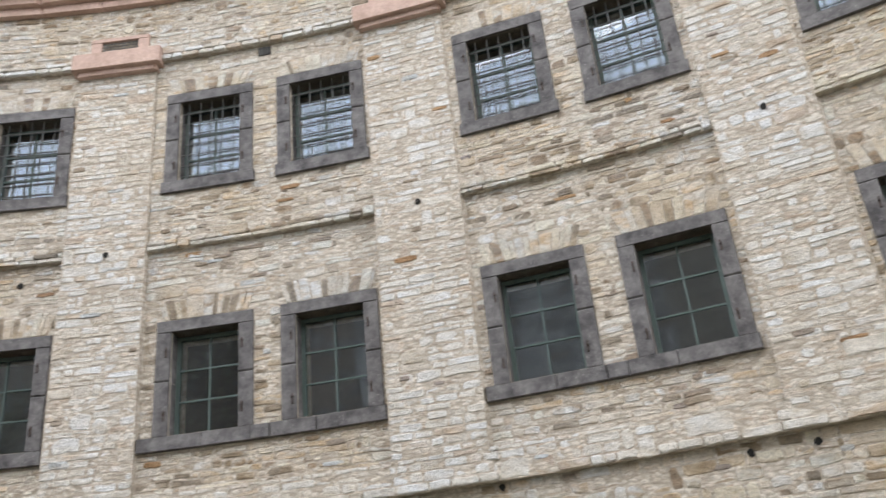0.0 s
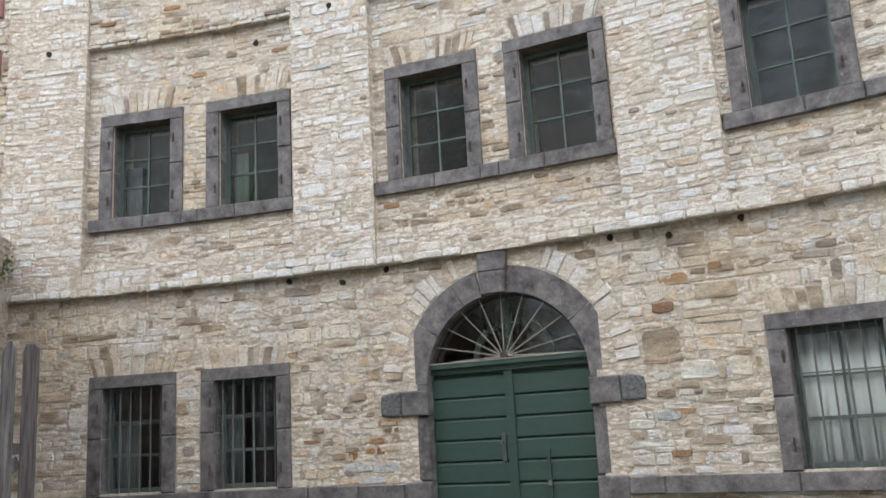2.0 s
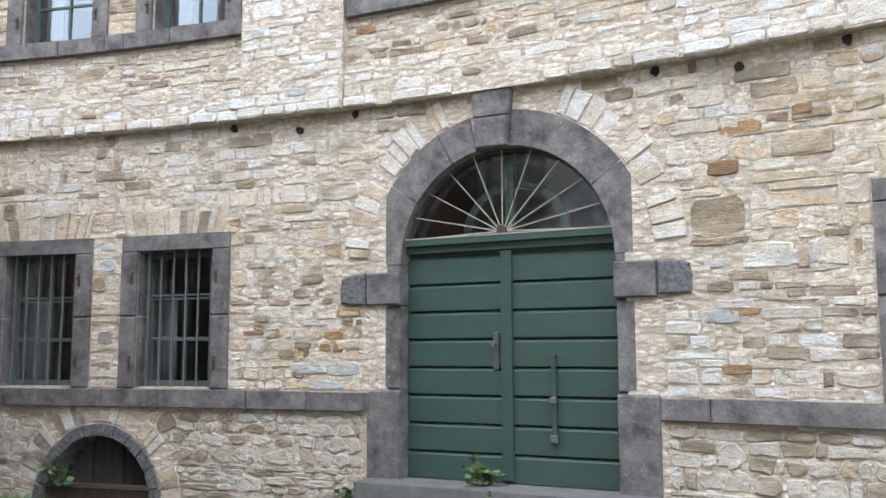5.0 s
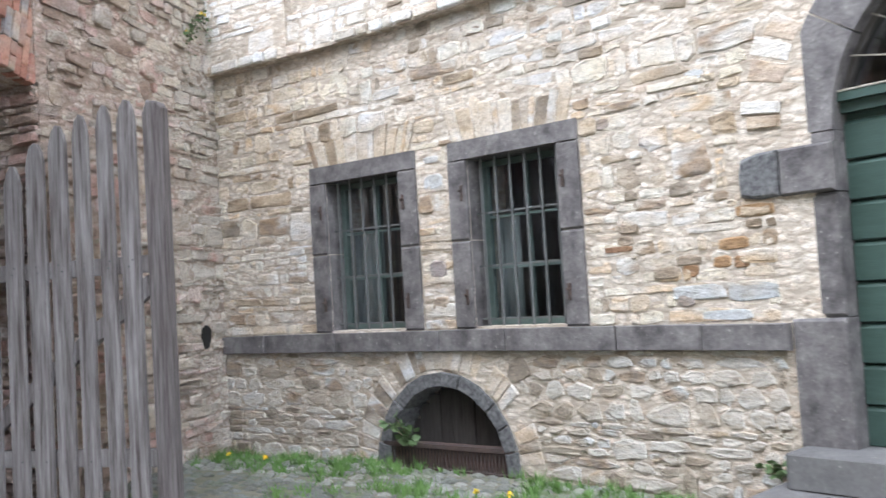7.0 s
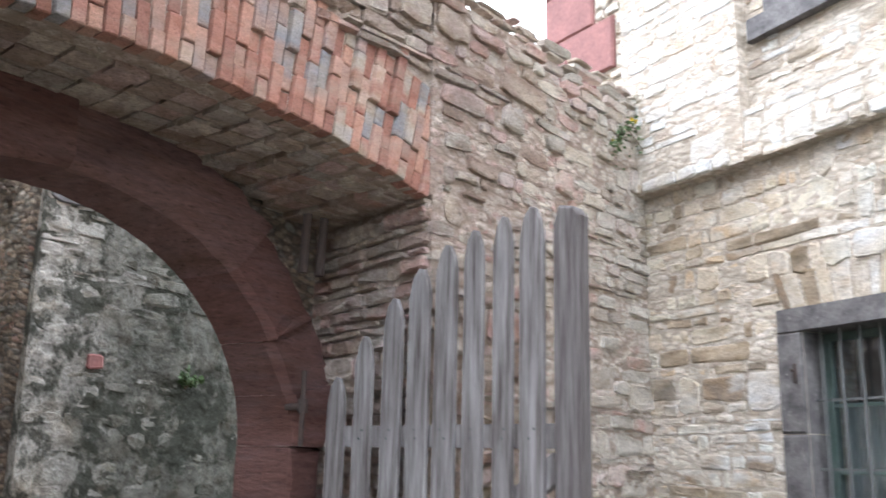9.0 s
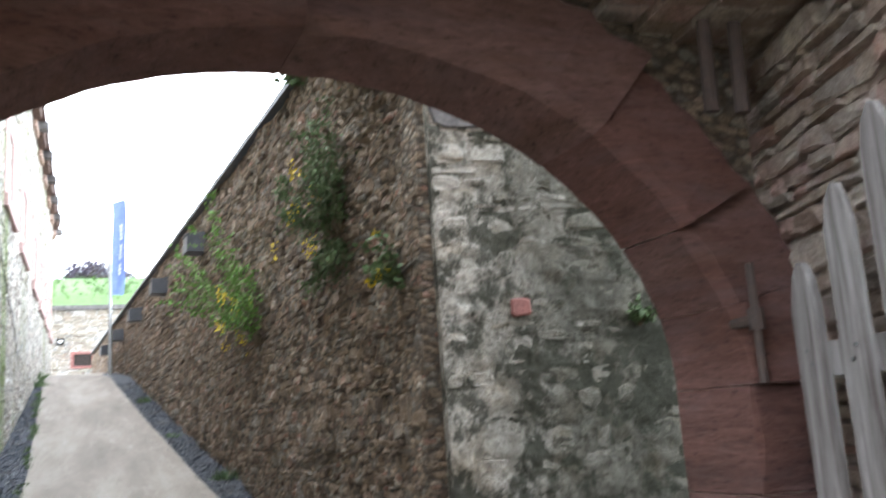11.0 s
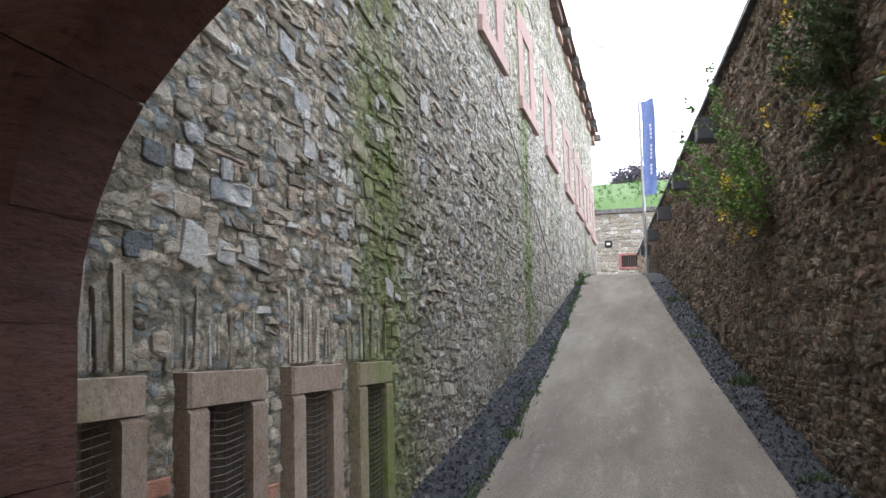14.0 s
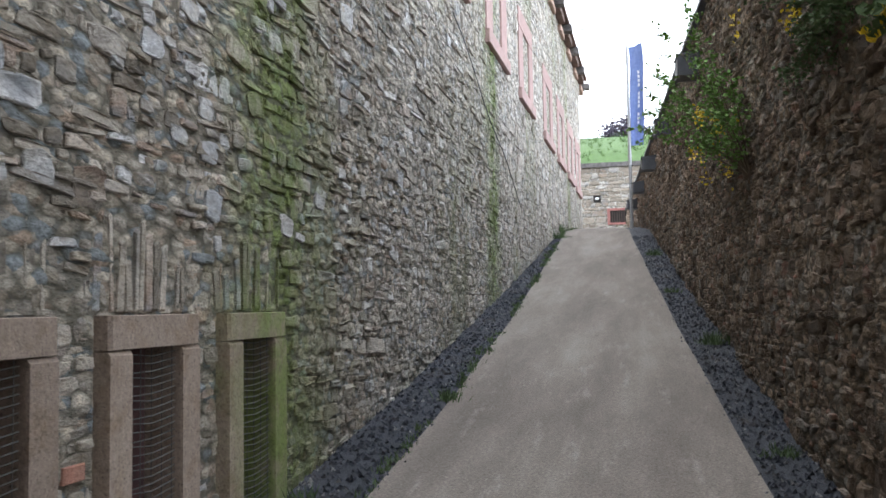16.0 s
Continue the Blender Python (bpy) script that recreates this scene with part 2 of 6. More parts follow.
M_BASE = stone_mat("brownish_base_rubble", BASE, False)
M_BASE_ONE = stone_mat("brownish_base_rubble_single", BASE, True)
M_PALE = stone_mat("pale_coursed_stone", PALE, False, stain_amount=0.25, ochre=(1.0, 0.97, 0.92))
M_MORTAR = rubble_mortar("sandy_lime_mortar", [(0, (0.38, 0.315, 0.25)), (0.4, (0.54, 0.475, 0.4)), (0.8, (0.61, 0.555, 0.485)), (1, (0.47, 0.375, 0.29))], 12.0, 0.015, (0.36, 0.31, 0.25))
M_SLATE = stone_mat("grey_slate_rubble", SLATE, False, moss=(0.23, 0.255, 0.12), moss_at=(0.5, 0.74), moss_scale=0.6, stain=(0.14, 0.13, 0.1), relief=0.02, zones=LEFT_ZONES)
M_SLATE_ONE = stone_mat("grey_slate_rubble_single", SLATE, True, moss=(0.23, 0.255, 0.12), moss_at=(0.5, 0.74), moss_scale=0.6, stain=(0.14, 0.13, 0.1), relief=0.02, zones=LEFT_ZONES)
M_SLATE_MORTAR = rubble_mortar("grey_rubbly_mortar", [(p, (r * 0.95, g * 0.94, b * 0.9)) for p, (r, g, b) in SLATE[:7]], 11.0, 0.035, (0.1, 0.095, 0.075), moss=(0.2, 0.25, 0.085), zones=LEFT_ZONES)
M_DARK = stone_mat("dark_brown_rubble", DARK, False, stain=(0.055, 0.05, 0.042), stain_amount=0.75, relief=0.02)
M_DARK_ONE = stone_mat("dark_brown_rubble_single", DARK, True, stain=(0.055, 0.05, 0.042), stain_amount=0.75, relief=0.02)
M_DARK_MORTAR = rubble_mortar("dark_crumbling_mortar", [(p, (r * 1.05, g * 1.05, b * 1.03)) for p, (r, g, b) in DARK], 14.0, 0.03, (0.06, 0.052, 0.042))
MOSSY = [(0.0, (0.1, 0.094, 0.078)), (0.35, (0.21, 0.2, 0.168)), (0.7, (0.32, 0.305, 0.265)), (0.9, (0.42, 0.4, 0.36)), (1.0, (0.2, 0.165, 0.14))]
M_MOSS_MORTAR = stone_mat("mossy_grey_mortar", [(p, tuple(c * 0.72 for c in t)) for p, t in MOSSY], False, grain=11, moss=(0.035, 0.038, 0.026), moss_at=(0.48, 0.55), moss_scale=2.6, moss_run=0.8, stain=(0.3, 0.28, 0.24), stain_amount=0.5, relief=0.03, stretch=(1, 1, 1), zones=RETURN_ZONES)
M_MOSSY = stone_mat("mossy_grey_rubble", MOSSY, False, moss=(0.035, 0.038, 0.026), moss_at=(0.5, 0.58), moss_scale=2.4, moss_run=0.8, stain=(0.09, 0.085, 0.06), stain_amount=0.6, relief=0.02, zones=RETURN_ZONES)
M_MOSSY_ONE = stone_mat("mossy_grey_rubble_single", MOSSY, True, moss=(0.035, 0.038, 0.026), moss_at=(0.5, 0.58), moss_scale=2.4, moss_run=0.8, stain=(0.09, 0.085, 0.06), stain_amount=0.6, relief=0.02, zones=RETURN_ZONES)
M_PATCHSTONE = stone_mat("lime_washed_corner_stone", [(0, (0.3, 0.27, 0.22)), (0.35, (0.46, 0.43, 0.38)), (0.7, (0.56, 0.54, 0.5)), (1, (0.38, 0.3, 0.25))], False, stain=(0.12, 0.12, 0.09), stain_amount=0.7, relief=0.02)
ARCH_ZONES = (((-10.16, 11.34), (0.485, -0.8745), 0.0, 1.7, [(0.0, 0.9), (0.35, 0.75), (0.7, 0.25), (1.0, 0.0)], (0.6, 0.56, 0.49), 0.25, 1.2),
              ((-10.16, 11.34), (0.485, -0.8745), 1.6, 3.2, [(0.0, 0.0), (0.35, 0.45), (0.7, 0.6), (1.0, 0.6)], (0.3, 0.215, 0.19), 0.45, 3.0))
M_WEATHER_MORTAR = rubble_mortar("pinkish_crumbling_mortar", [(0, (0.4, 0.3, 0.25)), (0.4, (0.56, 0.48, 0.4)), (0.75, (0.64, 0.57, 0.49)), (1, (0.5, 0.34, 0.29))], 12.0, 0.03, (0.3, 0.23, 0.18), zones=ARCH_ZONES)
M_WEATHER = stone_mat("weathered_red_and_tan_rubble", WEATHER, False, relief=0.02, zones=ARCH_ZONES)
M_WEATHER_ONE = stone_mat("weathered_red_and_tan_rubble_single", WEATHER, True, relief=0.02, zones=ARCH_ZONES)
M_BRICK = stone_mat("old_red_brick", BRICK, True, grain=30, stain=(0.4, 0.33, 0.27), stain_amount=0.5, relief=0.006)
M_RED = stone_mat("red_sandstone", [(0, (0.085, 0.043, 0.037)), (0.3, (0.14, 0.068, 0.057)), (0.6, (0.112, 0.055, 0.047)), (0.85, (0.16, 0.09, 0.078)), (1, (0.1, 0.058, 0.055))], True, grain=5, stain=(0.13, 0.09, 0.09), stain_amount=0.4, relief=0.012, stretch=(1, 1, 5))
M_PINK = plain_mat("pink_sandstone", (0.52, 0.37, 0.31), (0.42, 0.29, 0.235), 3, 0.85, relief=0.005)
M_REDODD = plain_mat("dull_red_stone", (0.3, 0.13, 0.115), (0.22, 0.1, 0.09), 6, 0.9, relief=0.01)
M_REDTRIM = plain_mat("faded_red_sandstone_trim", (0.46, 0.31, 0.29), (0.36, 0.25, 0.235), 2.2, 0.85, relief=0.005)
M_QUOIN = plain_mat("dull_red_quoin_stone", (0.27, 0.125, 0.115), (0.2, 0.095, 0.088), 4, 0.85, relief=0.005)
M_BASALT = plain_mat("grey_basalt", (0.175, 0.163, 0.16), (0.05, 0.045, 0.047), 5.0, 0.8, relief=0.012, speck=(0.36, 0.34, 0.32))
M_LAVA = plain_mat("porous_lava_stone", (0.2, 0.2, 0.2), (0.055, 0.055, 0.06), 28, 0.95, relief=0.04)
M_GREEN = plain_mat("dark_green_paint", (0.032, 0.058, 0.048), (0.04, 0.07, 0.059), 4, 0.42, relief=0.001, stretch=(0.4, 0.4, 6))
M_SASH = plain_mat("dull_green_sash_paint", (0.06, 0.09, 0.08), (0.09, 0.12, 0.11), 6, 0.5, relief=0.001)
M_IRON = plain_mat("grey_painted_iron", (0.075, 0.08, 0.08), (0.115, 0.115, 0.112), 12, 0.6, relief=0.001)
M_RUST = plain_mat("rusty_iron", (0.075, 0.05, 0.042), (0.045, 0.035, 0.032), 14, 0.85, relief=0.003)
M_RUSTSHEET = plain_mat("brown_rusted_sheet", (0.17, 0.11, 0.09), (0.1, 0.07, 0.062), 9, 0.85, relief=0.004)
M_SPOKE = plain_mat("bleached_fanlight_bar", (0.36, 0.33, 0.28), (0.22, 0.2, 0.17), 12, 0.7, relief=0.001)
M_WOOD = plain_mat("silvered_fence_wood", (0.29, 0.272, 0.268), (0.07, 0.055, 0.05), 3.2, 0.85, relief=0.016, stretch=(9, 9, 0.45))
M_POSTWOOD = plain_mat("dark_weathered_post_wood", (0.2, 0.18, 0.178), (0.06, 0.047, 0.044), 4.5, 0.85, relief=0.016, stretch=(9, 9, 0.4))
M_OLDWOOD = plain_mat("dark_old_boards_and_vent_shade", (0.06, 0.055, 0.05), (0.035, 0.03, 0.028), 5, 0.8, relief=0.004, stretch=(5, 5, 0.5))
M_GLASS = glass_mat("window_glass", ior=1.75)
# raised index and blue tint strengthen the sky's reflection in upper panes
M_GLASS_UP = glass_mat("sky_boosted_glass", (0.85, 0.93, 1.0), ior=1.9)
M_ROOM = plain_mat("dark_painted_room", (0.12, 0.11, 0.1), (0.08, 0.075, 0.07), 2, 0.9)
M_CURTAIN = plain_mat("grey_net_curtain", (0.27, 0.3, 0.31), (0.2, 0.23, 0.24), 3, 0.9, stretch=(12, 12, 0.4))
M_CURTAIN_WHITE = plain_mat("white_curtain", (0.85, 0.87, 0.84), (0.78, 0.8, 0.77), 3, 0.9, stretch=(12, 12, 0.4))
M_PATH, n_, l_, b_ = mat("pale_tar_and_grit_path")
p_ = coords(n_, l_)
grit_ = noise_tex(n_, l_, p_, 60, 6, 0.75)
turn_ = n_.new("ShaderNodeMapping")
turn_.inputs["Rotation"].default_value = (0, 0, -math.atan2(-0.572, -0.82))
l_.new(p_, turn_.inputs["Vector"])
along_ = n_.new("ShaderNodeMapping")
along_.inputs["Scale"].default_value = (0.35, 1.7, 1)
l_.new(turn_.outputs[0], along_.inputs["Vector"])
p_ = along_.outputs[0]
t_ = ramp(n_, l_, noise_tex(n_, l_, p_, 0.8, 6, 0.65), [(0.32, (0.155, 0.131, 0.112)), (0.5, (0.215, 0.184, 0.159)), (0.68, (0.29, 0.256, 0.224))])
t_ = mix(n_, l_, ramp(n_, l_, noise_tex(n_, l_, p_, 3.1, 7, 0.75), [(0.56, grey(0)), (0.68, grey(0.45))]), t_, (0.36, 0.335, 0.3))
t_ = mix(n_, l_, ramp(n_, l_, noise_tex(n_, l_, p_, 1.9, 6, 0.7), [(0.3, grey(0.4)), (0.42, grey(0))]), t_, (0.15, 0.135, 0.11))
t_ = mix(n_, l_, 0.9, t_, ramp(n_, l_, grit_, [(0.3, grey(0.45)), (0.5, grey(1)), (0.7, grey(1.6))]), "MULTIPLY")
l_.new(t_, b_.inputs["Base Color"])
b_.inputs["Roughness"].default_value = 0.95
bump(n_, l_, b_, grit_, 0.8, 0.008)
M_BIGPALE = stone_mat("large_pale_slate_stone", [(0, (0.46, 0.48, 0.51)), (0.35, (0.56, 0.555, 0.54)), (0.7, (0.68, 0.68, 0.68)), (1, (0.5, 0.53, 0.57))], True, grain=14, stain=(0.36, 0.33, 0.28), relief=0.02)
M_BLUESLATE = stone_mat("dark_blue_slate_stone", [(0, (0.17, 0.2, 0.235)), (1, (0.24, 0.265, 0.29))], True, grain=12, stain=(0.2, 0.18, 0.15), relief=0.03)
M_END = stone_mat("brown_grey_coursed_stone", END, False)
M_GRIT = plain_mat("dark_blue_basalt_grit", (0.055, 0.06, 0.075), (0.03, 0.034, 0.042), 25, 0.8, relief=0.03)
M_GRITSTONE = stone_mat("loose_basalt_chips", [(0, (0.035, 0.04, 0.052)), (0.6, (0.08, 0.088, 0.11)), (0.92, (0.13, 0.14, 0.165)), (1, (0.3, 0.3, 0.3))], False, grain=40, relief=0.004)
M_EARTH = plain_mat("earth_and_moss_between_cobbles", (0.17, 0.155, 0.12), (0.11, 0.115, 0.07), 3, 0.95, relief=0.02)
M_COBBLE = stone_mat("grey_cobble", [(0, (0.15, 0.155, 0.14)), (0.5, (0.22, 0.225, 0.2)), (1, (0.3, 0.3, 0.27))], True, stain=(0.1, 0.14, 0.05), stain_amount=0.8)
M_STEP = plain_mat("worn_basalt_step", (0.14, 0.137, 0.135), (0.09, 0.087, 0.086), 4, 0.8, relief=0.006, speck=(0.26, 0.25, 0.23))
M_SLATEROOF = plain_mat("dark_roof_slate", (0.075, 0.08, 0.092), (0.05, 0.053, 0.062), 6, 0.45, relief=0.004)
M_LEAF = plain_mat("fresh_green_leaf", (0.12, 0.24, 0.045), (0.16, 0.3, 0.065), 9, 0.6, relief=0.001)
M_LEAFDARK = plain_mat("dark_green_leaf", (0.07, 0.12, 0.045), (0.1, 0.155, 0.06), 9, 0.6, relief=0.001)
M_PURPLELEAF = plain_mat("dark_purple_leaf", (0.075, 0.065, 0.105), (0.11, 0.095, 0.13), 5, 0.6, relief=0.001)
M_BANK = plain_mat("rampart_grass", (0.05, 0.105, 0.025), (0.075, 0.14, 0.035), 2.5, 0.8, relief=0.03)
M_GRASS = plain_mat("courtyard_grass", (0.09, 0.19, 0.045), (0.13, 0.23, 0.06), 4, 0.7, relief=0.001)
M_TWIG = plain_mat("dry_twig", (0.17, 0.13, 0.09), (0.11, 0.085, 0.06), 20, 0.9)
M_YELLOW = plain_mat("yellow_petal", (0.75, 0.52, 0.02), (0.85, 0.66, 0.05), 30, 0.6)
M_FLAG = plain_mat("blue_violet_banner_cloth", (0.14, 0.2, 0.44), (0.19, 0.26, 0.5), 2, 0.8)
M_WHITE = plain_mat("white_print", (0.8, 0.8, 0.8), (0.76, 0.76, 0.76), 5, 0.8)
M_STEEL = plain_mat("galvanised_steel", (0.4, 0.41, 0.42), (0.32, 0.33, 0.34), 12, 0.45, metal=0.6)
M_BACKDROP = stone_mat("backdrop_wall_masonry", END, False)

# ---- surfaces: a place on a wall is (along, height, out of the wall) ----
RAD, CX, CY = 25.0, -5.0, -13.12


def on_facade(s, z, d):
    p = s / RAD
    return (CX + (RAD - d) * math.sin(p), CY + (RAD - d) * math.cos(p), z)


AX = (-10.16, 11.34)
A_ALONG, A_OUT = (0.485, -0.8745), (0.8745, 0.485)


def on_arch_wall(a, z, d):
    return (AX[0] + a * A_ALONG[0] + d * A_OUT[0], AX[1] + a * A_ALONG[1] + d * A_OUT[1], z)


C0, CE, CN = (-9.32, 3.66), (-0.82, -0.572), (-0.572, 0.82)


def on_left(e, z, d):
    return (C0[0] + e * CE[0] + d * CN[0], C0[1] + e * CE[1] + d * CN[1], z)


R0, RE, RN = (-11.9, 6.29), (-0.78, -0.626), (-0.626, 0.78)


def on_right(r, z, d):
    d = d + 0.03 * (5.7 - z)
    return (R0[0] - r * RE[0] - d * RN[0], R0[1] - r * RE[1] - d * RN[1], z)


def on_return(u, z, d):
    d = d + 0.03 * (5.7 - z)
    return (R0[0] - u * A_ALONG[0] + d * A_OUT[0], R0[1] - u * A_ALONG[1] + d * A_OUT[1], z)


def on_end(w, z, d):
    return (C0[0] + (36.5 - d) * CE[0] + w * CN[0], C0[1] + (36.5 - d) * CE[1] + w * CN[1], z)


def local(x, z, d):
    return (x, -d, z)


def ramp_height(e):
    """Ground level along the passage."""
    pts = [(-60, 0.1), (-6, 0.1), (-3.2, 0.2), (0, 0.36), (2.4, 0.69), (4.7, 1.02), (7.1, 1.42), (10, 1.9), (15, 2.78), (20, 3.7), (24, 4.1), (36, 4.95), (60, 5.2)]
    for (e0, z0), (e1, z1) in zip(pts, pts[1:]):
        if e <= e1:
            return z0 + (z1 - z0) * max(0, (e - e0)) / (e1 - e0)
    return 5.2


def passage(x, y):
    dx, dy = x - C0[0], y - C0[1]
    return dx * CE[0] + dy * CE[1], dx * CN[0] + dy * CN[1]


class Buf:
    """Collects faces of one mesh."""

    def __init__(self):
        self.v, self.f = [], []

    def add(self, verts, faces):
        k = len(self.v)
        self.v.extend(verts)
        self.f.extend([tuple(i + k for i in f) for f in faces])

    def prism(self, P, outline, d0, d1, c=0.0, lift=None):
        """A solid on surface P: its outline (counter-clockwise seen from outside) from depth d0 out to d1, with the outer rim cut back by c."""
        n = len(outline)
        cx, cz = sum(p[0] for p in outline) / n, sum(p[1] for p in outline) / n
        ring0 = [P(s, z, d0) for s, z in outline]
        ring1 = [P(s, z, d1 - c) for s, z in outline]
        faces = [tuple(range(n - 1, -1, -1))] + [(i, (i + 1) % n, n + (i + 1) % n, n + i) for i in range(n)]
        verts = ring0 + ring1
        if c > 0:
            inner = []
            for s, z in outline:
                dx, dz = s - cx, z - cz
                r = math.hypot(dx, dz) or 1
                k = max(0.3, 1 - c * 1.3 / r)
                inner.append((cx + dx * k, cz + dz * k))
            verts += [P(s, z, d1 + (lift[i] if lift else 0)) for i, (s, z) in enumerate(inner)]
            faces += [(n + i, n + (i + 1) % n, 2 * n + (i + 1) % n, 2 * n + i) for i in range(n)] + [tuple(range(2 * n, 3 * n))]
        else:
            faces.append(tuple(range(n, 2 * n)))
        self.add(verts, faces)
        return self

    def box(self, P, s0, s1, z0, z1, d0, d1, c=0.0):
        return self.prism(P, [(s0, z0), (s1, z0), (s1, z1), (s0, z1)], d0, d1, c)

    def tube(self, a, b, r0, r1=None, n=8):
        a, b = Vector(a), Vector(b)
        r1 = r0 if r1 is None else r1
        ax = (b - a).normalized()
        u = ax.orthogonal().normalized()
        w = ax.cross(u)
        verts = []
        for p, r in ((a, r0), (b, r1)):
            verts += [tuple(p + (u * math.cos(t) + w * math.sin(t)) * r) for t in (2 * math.pi * i / n for i in range(n))]
        self.add(verts, [(i, (i + 1) % n, n + (i + 1) % n, n + i) for i in range(n)] + [tuple(range(n - 1, -1, -1)), tuple(range(n, 2 * n))])
        return self

    def obj(self, name, material, parent=None, label="", smooth=False):
        me = bpy.data.meshes.new(name)
        me.from_pydata(self.v, [], self.f)
        me.materials.append(material)
        if smooth:
            me.polygons.foreach_set("use_smooth", [True] * len(me.polygons))
        me.update()
        ob = new(name, me)
        if parent:
            ob.parent = parent
        if label:
            tagged(ob, label)
        return ob


def thing(name, label, category, group="", kind="", at=None):
    ob = new(name)
    ob.empty_display_size = 0.2
    if at is not None:
        ob.matrix_world = at
    return tagged(ob, label, category, group, kind)


rng = random.Random(7)


def blob(s0, s1, z0, z1, z2, z3, rr, rough):
    """Eight-cornered outline of a stone in the cell with bottom corners z0, z1 and top corners z3, z2."""
    w, h = s1 - s0, min(z3 - z0, z2 - z1)
    cut = min(w, h) * rough
    j = lambda: rr.uniform(0.25, 1.0) * cut
    k = lambda: rr.uniform(0.0, 0.35) * cut
    m, e = rr.uniform(0.3, 0.7), lambda: rr.uniform(-0.10, 0.13) * h
    n = rr.uniform(0.3, 0.7)
    return [(s0 + j(), z0 + k()), (s0 + w * m, z0 + (z1 - z0) * m + e()), (s1 - j(), z1 + k()), (s1 - k(), z1 + j()), (s1 - k(), z2 - j()), (s1 - j(), z2 - k()),
            (s0 + w * n, z3 + (z2 - z3) * n - e()), (s0 + j(), z3 - k()), (s0 + k(), z3 - j()), (s0 + k(), z0 + j())]


def free_spans(s0, s1, blocked):
    spans, at = [], s0
    for b0, b1 in sorted(blocked):
        if b0 > at:
            spans.append((at, min(b0, s1)))
        at = max(at, b1)
    if at < s1:
        spans.append((at, s1))
    return [(a, b) for a, b in spans if b - a > 0.035]


def courses(P, s0, s1, z0, z1, heights, lengths, joint, depth, proud, wobble, rough, blocked, target, seed, z_low=None, double=0.06, pick=None, picked=None, tilt=0.0):
    """Lays rubble courses on surface P into target; blocked(z0, z1) gives the spans that openings take. Stones for which pick() holds go to picked."""
    rr = random.Random(seed)
    z, k, held = z0, 0, []
    edge = lambda s, i: wobble * (noise.noise((s * 1.3, i * 7.7, seed)) + 0.6 * noise.noise((s * 4.1, i * 3.3, seed + 9)))
    hs = []
    while z < z1 - 0.02:
        h = min(rr.uniform(*heights) * (1.5 if rr.random() < 0.12 else 1), z1 - z)
        if z1 - z - h < heights[0] * 0.6:
            h = z1 - z
        hs.append((z, z + h))
        z += h
    carried = []
    for k, (za, zb) in enumerate(hs):
        last = k == len(hs) - 1
        nxt = []
        cover = list(blocked(za, zb)) + carried
        for a, b in free_spans(s0, s1, cover):
            s = a
            while s < b - 0.01:
                ln = rr.uniform(*lengths) * rr.choice((0.55, 0.8, 1, 1, 1.3, 1.7))
                e = s + ln
                if b - e < lengths[0] * 0.6:
                    e = b
                e = min(e, b)
                top = zb
                if not last and rr.random() < double and e - s > 0.12:
                    top = hs[k + 1][1]
                    if any(x0 < e and x1 > s for x0, x1 in blocked(zb, top)):
                        top = zb
                    else:
                        nxt.append((s, e))
                if z_low and z_low((s + e) / 2) > top - 0.03:
                    s = e
                    continue
                g = joint * rr.uniform(0.4, 1.2)
                i1 = k + 1 if top == zb else k + 2
                eb = 0 if k == 0 else 1
                et = 0 if top >= z1 - 1e-4 else 1
                q = (s + g, e - g, za + g + eb * edge(s, k), za + g + eb * edge(e, k), top - g + et * edge(e, i1), top - g + et * edge(s, i1))
                if q[4] - q[3] > 0.018 and q[5] - q[2] > 0.018 and q[1] - q[0] > 0.02:
                    pr = depth((s + e) / 2, (za + top) / 2) + proud * rr.uniform(0.1, 1.0)
                    if tilt:
                        sh = tilt * rr.uniform(-1, 1) * (q[1] - q[0])
                        q = (q[0], q[1], q[2] - sh / 2, q[3] + sh / 2, q[4] + sh / 2, q[5] - sh / 2)
                    if pick and pick((s + e) / 2, (za + top) / 2) and picked is not None and len(picked) < 300:
                        picked.append((q, pr))
                    else:
                        lift = [rr.uniform(-0.4, 0.3) * proud for _ in range(10)]
                        target.prism(P, blob(*q, rr, rough), pr - 0.09, pr, min(0.012, 0.16 * (q[5] - q[2])), lift)
                s = e
        carried = nxt


